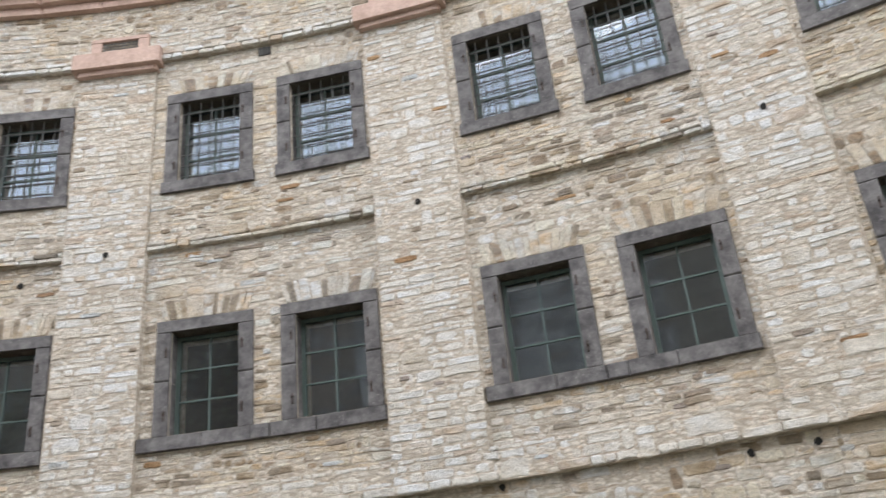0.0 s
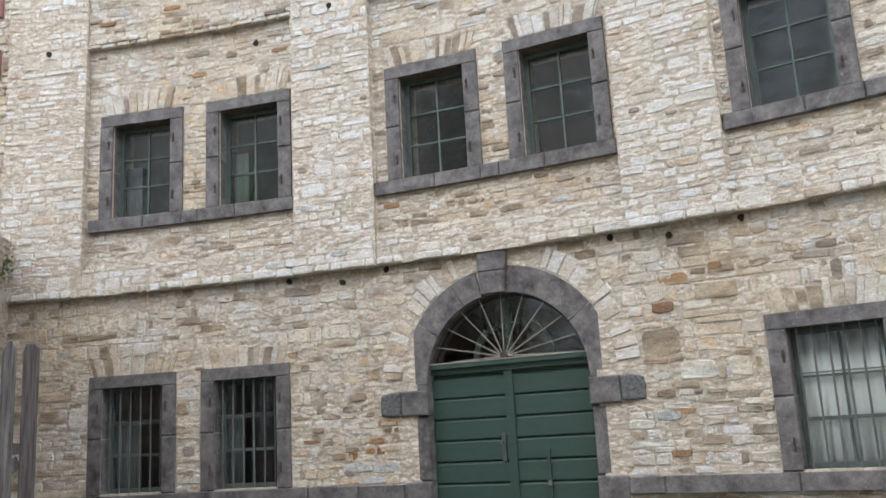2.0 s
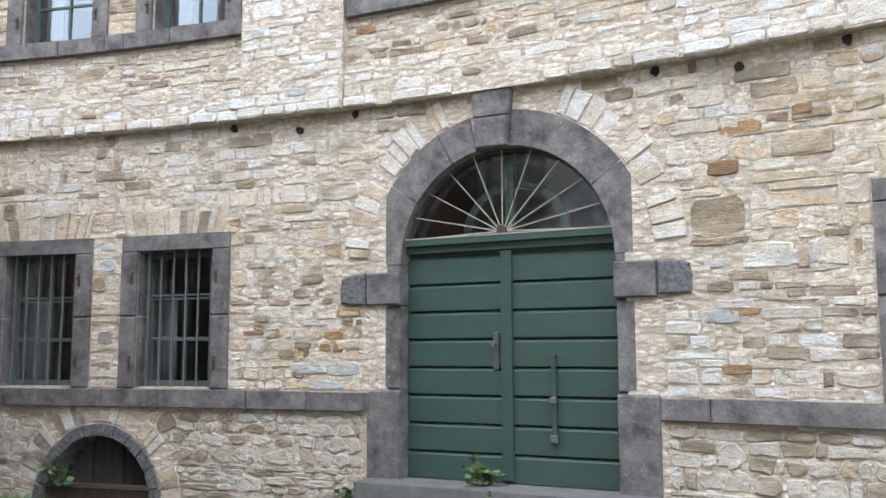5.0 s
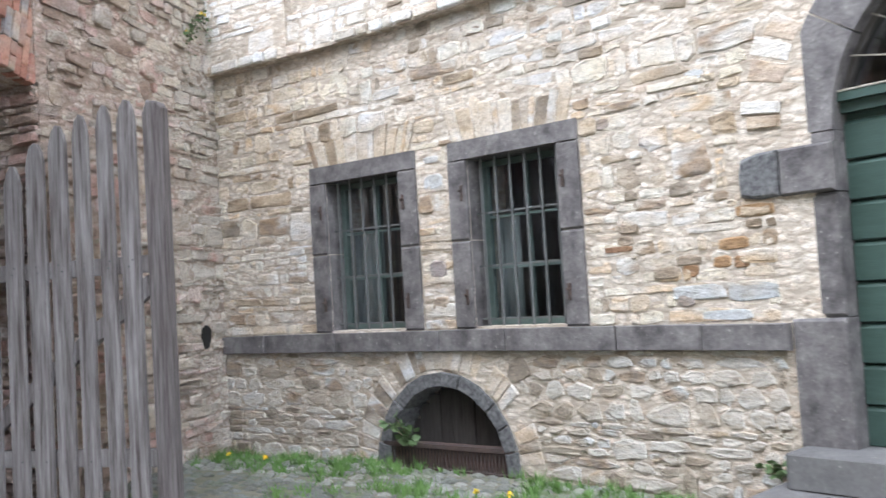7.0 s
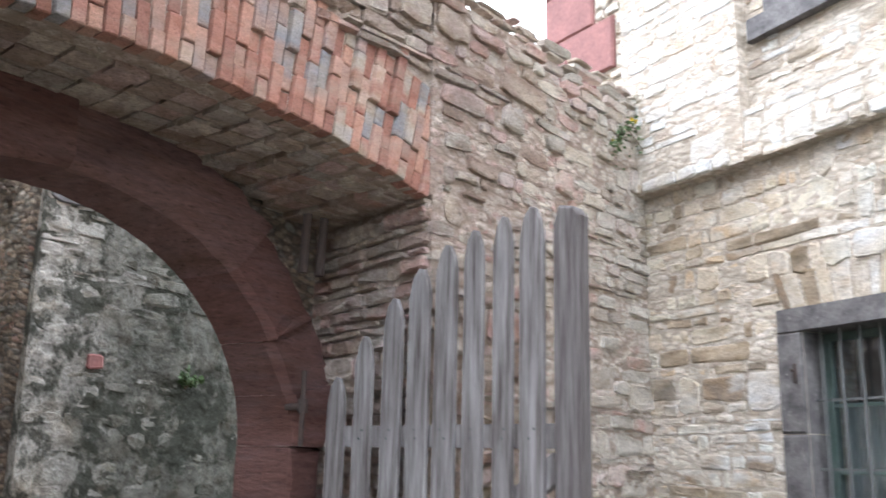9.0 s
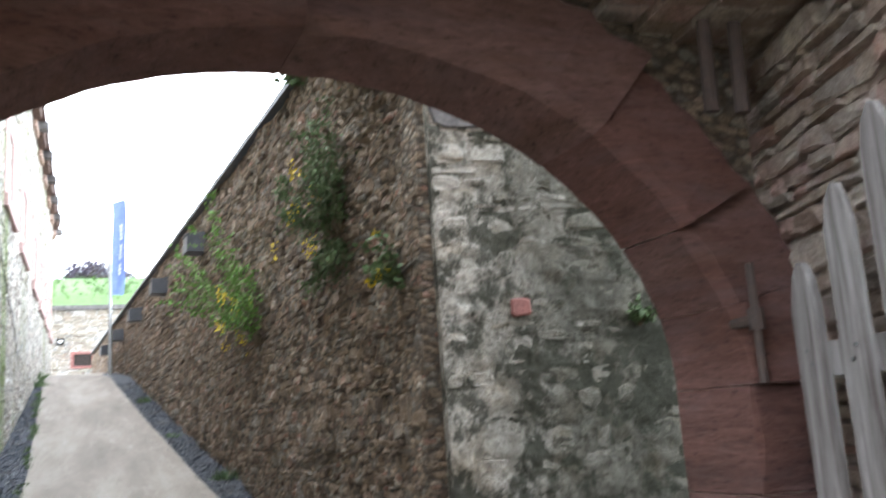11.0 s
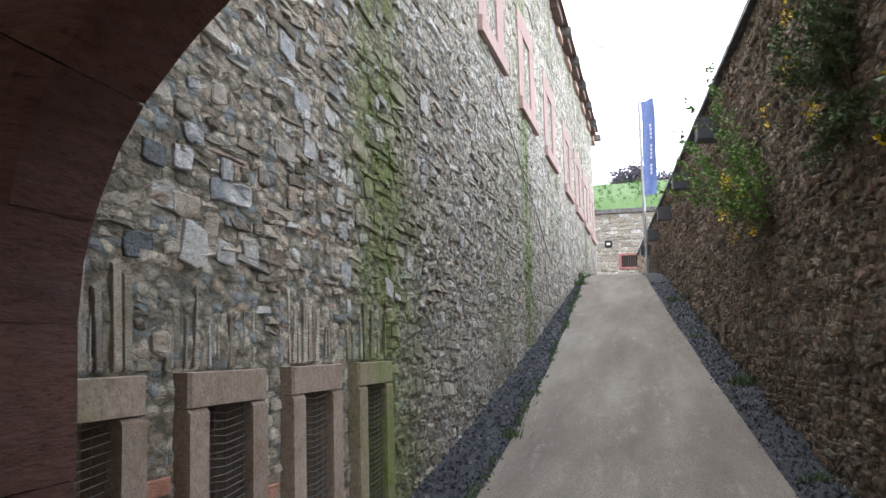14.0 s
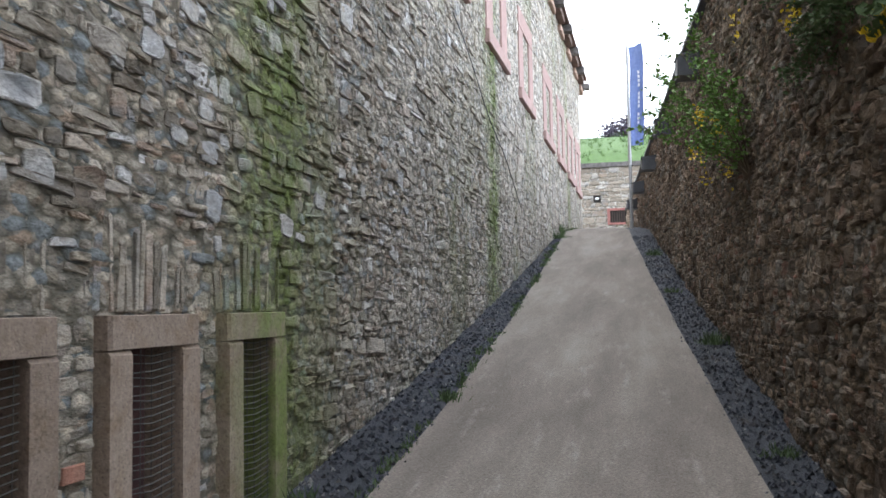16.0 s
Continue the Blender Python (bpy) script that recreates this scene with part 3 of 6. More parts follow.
def mortar_skin(P, s0, s1, z0, z1, step, depth, amp, holes, material, parent, seed):
    """Uneven mortar laid up to the stones' faces, so that they stand out of it with ragged edges."""
    ns, nz = int(round((s1 - s0) / step)), int(round((z1 - z0) / step))
    v, f = [], []
    for j in range(nz + 1):
        z = z0 + (z1 - z0) * j / nz
        for i in range(ns + 1):
            s = s0 + (s1 - s0) * i / ns
            n = noise.noise((s * 5.0, z * 8.0, seed)) + 0.8 * noise.noise((s * 13.0, z * 19.0, seed + 4)) + 0.5 * noise.noise((s * 31.0, z * 37.0, seed + 8))
            v.append(P(s, z, depth(s, z) + amp * n))
    for j in range(nz):
        za, zb = z0 + (z1 - z0) * j / nz, z0 + (z1 - z0) * (j + 1) / nz
        cut = holes(za, zb)
        for i in range(ns):
            a, b = s0 + (s1 - s0) * i / ns, s0 + (s1 - s0) * (i + 1) / ns
            if any(a < c1 and b > c0 for c0, c1 in cut):
                continue
            k = j * (ns + 1) + i
            f.append((k, k + 1, k + ns + 2, k + ns + 1))
    o, u, w = Vector(P(s0, z0, 0)), Vector(P(s0 + 0.1, z0, 0)), Vector(P(s0, z0 + 0.1, 0))
    if (u - o).cross(w - o).dot(Vector(P(s0, z0, 0.1)) - o) < 0:
        f = [q[::-1] for q in f]
    b = Buf()
    b.v, b.f = v, f
    return tagged(b.obj("mortar_face", material, parent, smooth=True), kind="stuff")


def stone_meshes(name, material, rough, seed, count=14):
    """Unit stones that the single stones of a wall share."""
    rr, out = random.Random(seed), []
    for _ in range(count):
        b = Buf()
        outline = [(s * 1.0, z) for s, z in blob(-0.5, 0.5, -0.5, -0.5, 0.5, 0.5, rr, rough)]
        b.prism(local, outline, -0.09, 0.0, 0.07, [rr.uniform(-0.009, 0.006) for _ in range(10)])
        # the rim is cut only a little in depth
        n = len(outline)
        b.v = [(x, (y if i < n else (0.006 if i < 2 * n else y)), z) for i, (x, y, z) in enumerate(b.v)]
        me = bpy.data.meshes.new(name)
        me.from_pydata(b.v, [], b.f)
        me.materials.append(material)
        out.append(me)
    return out


def place_stones(P, cells, meshes, name, parent, seed):
    rr = random.Random(seed)
    for (s0, s1, z0, z1, z2, z3), pr in cells:
        s, z = (s0 + s1) / 2, (z0 + z1 + z2 + z3) / 4
        o, u = Vector(P(s, z, pr)), (Vector(P(s + 0.1, z, pr)) - Vector(P(s - 0.1, z, pr))).normalized()
        up = Vector((0, 0, 1))
        y = up.cross(u).normalized()
        if (Vector(P(s, z, pr + 1)) - o).dot(-y) < 0:
            u, y = -u, -y
        m = Matrix.Translation(o) @ Matrix((u, y, up)).transposed().to_4x4() @ Matrix.Rotation(math.atan2((z1 - z0 + z2 - z3) / 2, s1 - s0), 4, "Y").inverted()
        ob = new(name, rr.choice(meshes))
        ob.parent = parent
        ob.matrix_basis = m @ Matrix.Diagonal((s1 - s0, 1, ((z3 - z0) + (z2 - z1)) / 2, 1))

# ---- ground: one sheet, rising along the passage ----
def ground_height(x, y):
    e, n = passage(x, y)
    z = ramp_height(e)
    if n > 6 or n < -3:
        z = min(z, 0.1)
    return z


g = Buf()
xs = [-400, -150, -80] + [-64 + 0.8 * i for i in range(100)] + [40, 150, 400]
ys = [-400, -150, -60] + [-34 + 0.8 * i for i in range(75)] + [60, 150, 400]
g.v = [(x, y, ground_height(x, y) + 0.012 * noise.noise((x * 1.1, y * 1.1, 0))) for y in ys for x in xs]
g.f = [(j * len(xs) + i, j * len(xs) + i + 1, (j + 1) * len(xs) + i + 1, (j + 1) * len(xs) + i) for j in range(len(ys) - 1) for i in range(len(xs) - 1)]
ground = g.obj("ground", M_EARTH, smooth=True)
tagged(ground, "earth ground with moss and grass tufts", "ground", kind="structure")


def strip(name, n0, n1, material, lift, e0, e1, label, category):
    """A band of the passage floor between two lines."""
    b, k = Buf(), 0
    steps = int((e1 - e0) / 0.4)
    cols = 6
    for i in range(steps + 1):
        e = e0 + (e1 - e0) * i / steps
        for j in range(cols):
            w = n0(e) + (n1(e) - n0(e)) * j / (cols - 1)
            b.v.append(on_left(e, ramp_height(e) + lift + 0.006 * noise.noise((e, w * 2, 3)), w))
    b.f = [(i * cols + j, (i + 1) * cols + j, (i + 1) * cols + j + 1, i * cols + j + 1) for i in range(steps) for j in range(cols - 1)]
    ob = b.obj(name, material, smooth=True)
    return tagged(ob, label, category, kind="structure")


def right_line(e):
    """Distance of the right wall's foot from the left wall."""
    return 3.65 - 0.0745 * e


path_l = lambda e: 0.56 - 0.012 * max(0, e - 3) - 0.018 * max(0, min(e, 21) - 8) + 0.006 * math.sin(e * 1.7)
path_r = lambda e: (3.12 - 0.069 * e if e < 22 else 1.6) + 0.008 * math.sin(e * 1.3 + 1)
road = strip("path", path_l, path_r, M_PATH, 0.03, -4.2, 36, "pale gritty surfaced path rising between two walls", "path")
strip("gravel_strip_left", lambda e: -0.3, lambda e: path_l(e) + 0.02, M_GRIT, 0.016, -2.6, 36, "dark blue basalt chippings along the path", "gravel")
strip("gravel_strip_right", lambda e: path_r(e) - 0.02, lambda e: right_line(e) + 0.4, M_GRIT, 0.016, -2.0, 36, "dark blue basalt chippings along the path", "gravel")

# ---- the curved prison-like facade ----
S_L, S_R, TOP = -5.3, 15.0, 14.2
PILASTERS = [(-5.3, -3.95), (-0.52, 0.72), (4.13, 5.38), (8.8, 10.05), (13.45, 14.7)]
F_WIN = [-3.04, -1.27, 1.61, 3.38, 6.2, 8.0, 10.87, 12.6]
G_WIN = [-3.14, -1.37, 6.25, 8.0, 10.87]
IN_W, OUT_W = 0.48, 0.69
ARCH_S, ARCH_Z, ARCH_R, ARCH_RO = 2.41, 2.62, 1.08, 1.42
CEL_S, CEL_W, CEL_WO, CEL_Z, CEL_TOP, CEL_TOPO = -2.28, 0.69, 0.82, 0.1, 0.87, 1.0
OPENINGS = [(s - IN_W, s + IN_W, 5.42, 6.87) for s in F_WIN] + [(s - IN_W, s + IN_W, 9.27, 10.7) for s in F_WIN] + [(s - IN_W, s + IN_W, 1.4, 2.9) for s in G_WIN]


def depth_of(s, z):
    """How far the masonry stands out of the lowest wall face."""
    if z < 4.24:
        return 0.0
    if any(a <= s <= b for a, b in PILASTERS) and z < 11.4:
        return 0.13
    if z < 4.66:
        return 0.1
    if z < 8.15:
        return 0.03
    if z < 11.55:
        return 0.08
    return 0.13


def arch_half(z, r, zc):
    return r if z <= zc else (math.sqrt(r * r - (z - zc) ** 2) if z < zc + r else 0)


def cellar_half(z, w, top):
    k = (z - CEL_Z) / (top - CEL_Z)
    return w * math.sqrt(max(0, 1 - max(0, k) ** 2)) if z < top else 0


facade = thing("wall_north", "curved cream rubble-stone facade with pilasters and string courses", "wall", kind="structure")
b = Buf()
cuts = sorted({round(v, 3) for o in OPENINGS for v in o[:2]} | {round(v, 3) for p in PILASTERS for v in p} | {round(S_L + 0.12 * i, 3) for i in range(int((S_R - S_L) / 0.12) + 1)})
cuts = [c for c in cuts if S_L <= c <= S_R]
for a, c in zip(cuts, cuts[1:]):
    if c - a < 0.004:
        continue
    m = (a + c) / 2
    gaps = [(z0, z1) for s0, s1, z0, z1 in OPENINGS if s0 <= m <= s1]
    if abs(m - ARCH_S) < ARCH_R + 0.1:
        gaps.append((-1, ARCH_Z + math.sqrt((ARCH_R + 0.11) ** 2 - (m - ARCH_S) ** 2)))
    if abs(m - CEL_S) < CEL_W + 0.05:
        gaps.append((-1, CEL_Z + (CEL_TOP + 0.05 - CEL_Z) * math.sqrt(1 - ((m - CEL_S) / (CEL_W + 0.06)) ** 2)))
    for z0, z1 in free_spans(-0.3, TOP, gaps):
        brk = [z0] + [z for z in (4.24, 4.66, 8.15, 11.4, 11.55) if z0 < z < z1] + [z1]
        for p, q in zip(brk, brk[1:]):
            b.box(on_facade, a, c, p, q, -0.55, depth_of(m, (p + q) / 2) + 0.004)
b.obj("mortar_core", M_MORTAR, facade)

VOUSSOIR = [(s, 3.04, 0.62, 0.36) for s in G_WIN] + [(s, 7.04, 0.6, 0.38) for s in F_WIN] + [(s, 10.88, 0.6, 0.34) for s in F_WIN]


def blocked_facade(z0, z1):
    m, out = (z0 + z1) / 2, []
    for s in F_WIN:
        if 5.40 < m < 7.04 or 9.27 < m < 10.88:
            out.append((s - OUT_W, s + OUT_W))
        if 9.08 < m <= 9.27:
            out.append((s - 0.75, s + 0.75))
    if 5.21 < m <= 5.40:
        out += [(-3.88, -0.53), (0.72, 4.12), (5.4, 8.72), (10.1, 13.4)]
    for s in G_WIN:
        if 1.38 < m < 3.04:
            out.append((s - OUT_W, s + OUT_W))
    if 1.19 < m <= 1.38:
        out.append((-5.3, 15))
    for s, zb, w, h in VOUSSOIR:
        if zb < m < zb + h:
            k = (m - zb) / h
            out.append((s - w - 0.1 * k, s + w + 0.1 * k))
    if m < ARCH_Z + 1.72:
        if m < ARCH_Z - 0.05:
            w = 1.5
            out.append((ARCH_S - w, ARCH_S + w))
        else:
            w = arch_half(m, 1.74, ARCH_Z)
            out.append((ARCH_S - w, ARCH_S + w))
    if 2.22 < m < 2.56:
        out.append((ARCH_S - 1.84, ARCH_S + 1.84))
    if m < 1.26:
        w = cellar_half(m, 1.08, 1.3)
        out.append((CEL_S - w, CEL_S + w))
    return out


def bay_spans(pil):
    def f(z0, z1):
        m = (z0 + z1) / 2
        out = blocked_facade(z0, z1)
        if m > 4.66 and m < 11.4:
            inside = [(a, b) for a, b in PILASTERS]
            if pil:
                edges = [S_L] + [v for p in inside for v in p] + [S_R]
                out += [(edges[i], edges[i + 1]) for i in range(0, len(edges), 2)]
            else:
                out += inside
        elif pil:
            out.append((S_L, S_R))
        return out
    return f


near, near_b = [], []
rub, pal, bas = Buf(), Buf(), Buf()
pick_near = lambda s, z: -2.1 < s < 1.0 and 1.4 < z < 3.4
courses(on_facade, S_L, S_R, 0.02, 1.19, (0.05, 0.14), (0.11, 0.32), 0.005, lambda s, z: 0.013, 0.018, 0.03, 0.4, bay_spans(False), bas, 11, pick=lambda s, z: -4.9 < s < 1.0, picked=near_b)
courses(on_facade, S_L, S_R, 1.38, 4.24, (0.065, 0.16), (0.12, 0.38), 0.004, depth_of, 0.02, 0.026, 0.3, bay_spans(False), rub, 12, pick=pick_near, picked=near)
courses(on_facade, S_L, S_R, 4.24, 4.66, (0.1, 0.15), (0.16, 0.34), 0.006, lambda s, z: depth_of(s, z) + (0.03 if z < 4.36 else 0), 0.012, 0.008, 0.3, bay_spans(False), pal, 13)
for i, (z0, z1) in enumerate([(4.66, 5.21), (5.21, 5.4), (5.4, 7.04), (7.04, 8.15), (8.15, 8.3), (8.3, 9.08), (9.08, 9.27), (9.27, 10.88), (10.88, 11.55)]):
    extra = 0.045 if i == 4 else 0
    courses(on_facade, S_L, S_R, z0, z1, (0.055, 0.13), (0.12, 0.36), 0.004, lambda s, z: depth_of(s, z) + extra, 0.017, 0.024 if i != 4 else 0.004, 0.36, bay_spans(False), rub, 14 + i)
courses(on_facade, S_L, S_R, 11.55, 11.72, (0.08, 0.1), (0.2, 0.4), 0.007, lambda s, z: 0.19, 0.01, 0.004, 0.3, bay_spans(False), pal, 30)
courses(on_facade, S_L, S_R, 11.72, 12.75, (0.07, 0.13), (0.15, 0.36), 0.008, depth_of, 0.02, 0.015, 0.38, bay_spans(False), rub, 31)
courses(on_facade, S_L, S_R, 4.66, 11.4, (0.065, 0.125), (0.13, 0.34), 0.006, lambda s, z: 0.13, 0.016, 0.013, 0.34, bay_spans(True), pal, 33)
for i, (s, zb, w, h) in enumerate(VOUSSOIR):
    rr = random.Random(100 + i)
    x = -w
    while x < w - 0.03:
        wd = min(rr.uniform(0.05, 0.16), w - x)
        t0, t1 = x / w * 0.1, (x + wd) / w * 0.1
        hh = h - rr.uniform(0, 0.1)
        o = [(s + x + 0.006, zb + 0.01), (s + x + wd - 0.006, zb + 0.01), (s + x + wd - 0.006 + t1, zb + hh * 0.97), (s + x + wd / 2 + (t0 + t1) / 2, zb + hh), (s + x + 0.006 + t0, zb + hh * 0.97)]
        d = depth_of(s, zb) + rr.uniform(0.004, 0.022)
        rub.prism(on_facade, o, d - 0.1, d, 0.012)
        x += wd
# rough stones fanned over the gate arch and over the cellar opening
rr = random.Random(5)
t = 0.06
while t < math.pi - 0.06:
    dt = rr.uniform(0.055, 0.11)
    r0, r1 = 1.435, 1.71 + rr.uniform(-0.04, 0.03)
    if abs(t + dt / 2 - math.pi / 2 - 0.05) > 0.16:
        o = [(ARCH_S + r * math.cos(q), ARCH_Z + r * math.sin(q)) for r, q in ((r0, t + 0.006), (r1, t + 0.006), (r1, t + dt - 0.004), (r0, t + dt - 0.004))]
        if o[1][1] < 4.23 and o[2][1] < 4.23:
            d = rr.uniform(0.0, 0.03)
            pal.prism(on_facade, o, -0.1, d, 0.012)
    t += dt
t = 0.1
while t < math.pi - 0.1:
    dt = rr.uniform(0.07, 0.14)
    o = [(CEL_S + w * math.cos(q), CEL_Z + 0.02 + h * math.sin(q)) for w, h, q in ((0.84, 0.9, t + .005), (1.07, 1.14, t + .005), (1.07, 1.14, t + dt - .005), (0.84, 0.9, t + dt - .005))]
    o = [(s, min(z, 1.185)) for s, z in o]
    rub.prism(on_facade, o, -0.1, rr.uniform(0.0, 0.03), 0.01)
    t += dt
for z0, z1 in ((0.0, 1.19), (1.38, 4.232), (4.244, 4.655), (4.665, 8.145), (8.155, 11.545), (11.555, 12.74)):
    mortar_skin(on_facade, S_L, S_R, z0, z1, 0.045, lambda s, z: depth_of(s, min(max(z, z0 + 0.01), z1 - 0.01)) + (0.003 if z1 < 4.3 else 0.0), 0.008, blocked_facade, M_MORTAR, facade, 3)
tagged(bas.obj("base_stonework", M_BASE, facade), "brownish rubble below the ledge", kind="stuff")
tagged(rub.obj("rubble_stonework", M_CREAM, facade), "cream, tan and orange rubble stones in uneven courses", kind="stuff")
tagged(pal.obj("coursed_stonework", M_PALE, facade), "paler evenly coursed stones of pilasters and bands", kind="stuff")

# single stones that stand out by their colour
M_OCHRE = stone_mat("rusty_ochre_stone", [(0, (0.3, 0.17, 0.09)), (0.5, (0.42, 0.27, 0.15)), (1, (0.24, 0.14, 0.085))], True, relief=0.016)
M_BLUISH = stone_mat("bluish_white_stone", [(0, (0.47, 0.49, 0.5)), (1, (0.58, 0.58, 0.565))], True, stain=(0.46, 0.4, 0.33), stain_amount=0.6, relief=0.02)
M_UMBER = stone_mat("dark_umber_stone", [(0, (0.27, 0.215, 0.165)), (0.6, (0.36, 0.29, 0.22)), (1, (0.3, 0.26, 0.25))], True, relief=0.016)
ar = random.Random(19)


def accent(s, z, w, h, m):
    o = [(s + w * c * ar.uniform(0.9, 1.05), z + h * e * ar.uniform(0.85, 1.05)) for c, e in ((-1, -0.75), (-0.6, -1), (0.5, -1), (1, -0.7), (1, 0.6), (0.6, 1), (-0.5, 0.95), (-1, 0.7))]
    d = depth_of(s, z) + ar.uniform(0.013, 0.02)
    Buf().prism(on_facade, o, d - 0.1, d, 0.01, [ar.uniform(-0.006, 0.005) for _ in o]).obj("stone", m, facade)


for s, z, w, h, m in ((0.23, 1.77, 0.07, 0.05, M_OCHRE), (0.48, 1.82, 0.07, 0.045, M_OCHRE), (0.63, 1.81, 0.06, 0.05, M_OCHRE), (0.03, 1.76, 0.11, 0.05, M_UMBER), (0.58, 1.94, 0.12, 0.045, M_OCHRE), (0.28, 1.61, 0.22, 0.06, M_BLUISH), (0.7, 1.6, 0.19, 0.07, M_BLUISH), (0.5, 1.44, 0.2, 0.04, M_BLUISH), (0.75, 2.16, 0.14, 0.05, M_OCHRE), (-2.25, 1.93, 0.1, 0.08, M_UMBER), (-2.25, 2.74, 0.11, 0.07, M_BLUISH), (-2.24, 1.62, 0.09, 0.06, M_UMBER), (4.6, 3.6, 0.18, 0.06, M_OCHRE), (4.45, 3.28, 0.13, 0.07, M_OCHRE), (4.9, 1.75, 0.16, 0.06, M_UMBER), (4.5, 1.62, 0.12, 0.05, M_OCHRE), (5.0, 2.5, 0.17, 0.055, M_BLUISH), (4.4, 2.05, 0.14, 0.06, M_BLUISH)):
    accent(s, z, w, h, m)
for _ in range(330):
    s, z = ar.uniform(-3.9, 13), ar.uniform(1.5, 11.2)
    w, h = ar.uniform(0.05, 0.16), ar.uniform(0.022, 0.05)
    if any(a < s + w + 0.02 and b > s - w - 0.02 for q in (z - h, z, z + h) for a, b in blocked_facade(q, q)) or min(abs(s - q) for p in PILASTERS for q in p) < w + 0.02 or min(abs(z - q) for q in (4.24, 4.66, 8.15, 8.3)) < 0.1:
        continue
    accent(s, z, w, h, ar.choice((M_OCHRE, M_UMBER, M_UMBER, M_BLUISH)))

# unseen rooms added behind the windows, their dimness put into the dark wall colour
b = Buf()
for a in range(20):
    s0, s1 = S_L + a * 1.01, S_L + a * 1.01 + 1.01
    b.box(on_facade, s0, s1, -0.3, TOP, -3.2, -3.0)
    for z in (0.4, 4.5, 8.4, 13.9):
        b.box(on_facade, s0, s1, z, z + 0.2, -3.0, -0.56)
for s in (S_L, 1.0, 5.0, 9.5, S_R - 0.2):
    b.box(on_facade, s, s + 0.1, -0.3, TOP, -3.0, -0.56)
tagged(b.obj("interior_walls", M_ROOM), "added room walls behind the windows, painted dark for dimness", "wall", kind="structure")

# moulded cornice and the roof edge over it
b = Buf()
for i in range(20):
    s0, s1 = S_L + i * 1.01 + 0.003, S_L + i * 1.01 + 1.007
    b.box(on_facade, s0, s1, 12.75, 12.9, 0.0, 0.24, 0.02).box(on_facade, s0, s1, 12.9, 13.05, 0.0, 0.34, 0.05).box(on_facade, s0, s1, 13.05, 13.25, 0.0, 0.46, 0.03)
tagged(b.obj("cornice", M_PINK), "moulded pinkish sandstone cornice", "cornice", kind="structure")

# ---- building corner beyond the pilaster: red quoins ----
corner = thing("wall_corner", "building corner with red sandstone quoins", "wall", kind="structure")
Buf().box(on_facade, -6.46, -5.31, 4.0, 13.6, -0.9, 0.0).obj("mortar_core", M_MORTAR, corner)
rub2 = Buf()
courses(on_facade, -6.05, -5.31, 4.0, 13.5, (0.08, 0.14), (0.15, 0.3), 0.008, lambda s, z: 0.02, 0.02, 0.012, 0.35, lambda a, b: [(-6.6, -5.49 if int(((a + b) / 2 - 4) / 0.55) % 2 else -5.77)], rub2, 77)
tagged(rub2.obj("rubble_stonework", M_CREAM, corner), kind="stuff")
for i in range(17):
    z = 4.0 + 0.55 * i
    Buf().box(on_facade, -6.5, -5.5 if i % 2 else -5.78, z + 0.004, z + 0.546, -0.5, 0.05, 0.02).obj("quoin", M_QUOIN, corner)

# ---- wall with the archway ----
BR_A0, BR_A1, BR_Z, BR_R = 2.9, 7.06, 3.57, 8.8
mid = (BR_A0 + BR_A1) / 2
BR_C = BR_Z - math.sqrt(BR_R ** 2 - ((BR_A1 - BR_A0) / 2) ** 2)
soffit = lambda a: BR_C + math.sqrt(BR_R ** 2 - (a - mid) ** 2)
wall_top = lambda a: 4.84 if a < 1.2 else (4.84 + (a - 1.2) * 0.38 if a < 2.0 else 5.14 + 0.05 * math.sin(a * 2))
archwall = thing("wall_arch", "weathered rubble wall with a wide archway", "wall", kind="structure")

b = Buf()
for i in range(19):
    a0, a1 = -0.15 + 0.16 * i, -0.15 + 0.16 * (i + 1)
    b.box(on_arch_wall, a0, a1, -0.2 if a0 < 2.4 else 3.6, wall_top(a0 + 0.08) - 0.04, -1.75, 0.014)
wedge = [(2.4, 0.014), (2.86, 0.014), (2.58, -1.3), (2.58, -1.75), (2.4, -1.75)]
b.add([on_arch_wall(a, z, d) for z in (-0.2, 3.6) for a, d in wedge], [tuple(range(5)), tuple(range(9, 4, -1))] + [(i, 5 + i, 5 + (i + 1) % 5, (i + 1) % 5) for i in range(5)])
b.box(on_arch_wall, 7.06, 7.4, -0.2, 4.8, -1.75, -0.02)
for i in range(26):
    a0, a1 = BR_A0 + i * 0.16, BR_A0 + i * 0.16 + 0.16
    b.box(on_arch_wall, a0, a1, soffit((a0 + a1) / 2) + 0.012, 5.1, -1.75, -0.02)
b.obj("mortar_core", M_WEATHER_MORTAR, archwall)
ws = Buf()
near_w = []


def blocked_archwall(z0, z1):
    m, out = (z0 + z1) / 2, []
    if m < 3.57:
        out.append((2.9, 7.06))
    elif m < 4.42:
        out.append((2.78 + max(0, m - 4.1) * 0.3, 7.1))
    if 1.28 < m < 1.52:
        out.append((0.32, 0.52))
    return out


courses(on_arch_wall, -0.02, 7.3, 0.0, 5.2, (0.035, 0.13), (0.12, 0.42), 0.009, lambda s, z: 0.0, 0.06, 0.028, 0.3, blocked_archwall, ws, 51,
        double=0.08, tilt=0.05, pick=lambda s, z: z > 2.4 and 0.2 < s < 3.2, picked=near_w)
mortar_skin(on_arch_wall, 0.0, 1.5, 0.1, 4.78, 0.035, lambda s, z: 0.012, 0.02, lambda a, b: [(0.31, 0.53)] if 1.27 < (a + b) / 2 < 1.53 else [], M_WEATHER_MORTAR, archwall, 37)
tagged(ws.obj("rubble_stonework", M_WEATHER, archwall), "tan, grey and reddish weathered rubble stones", kind="stuff")
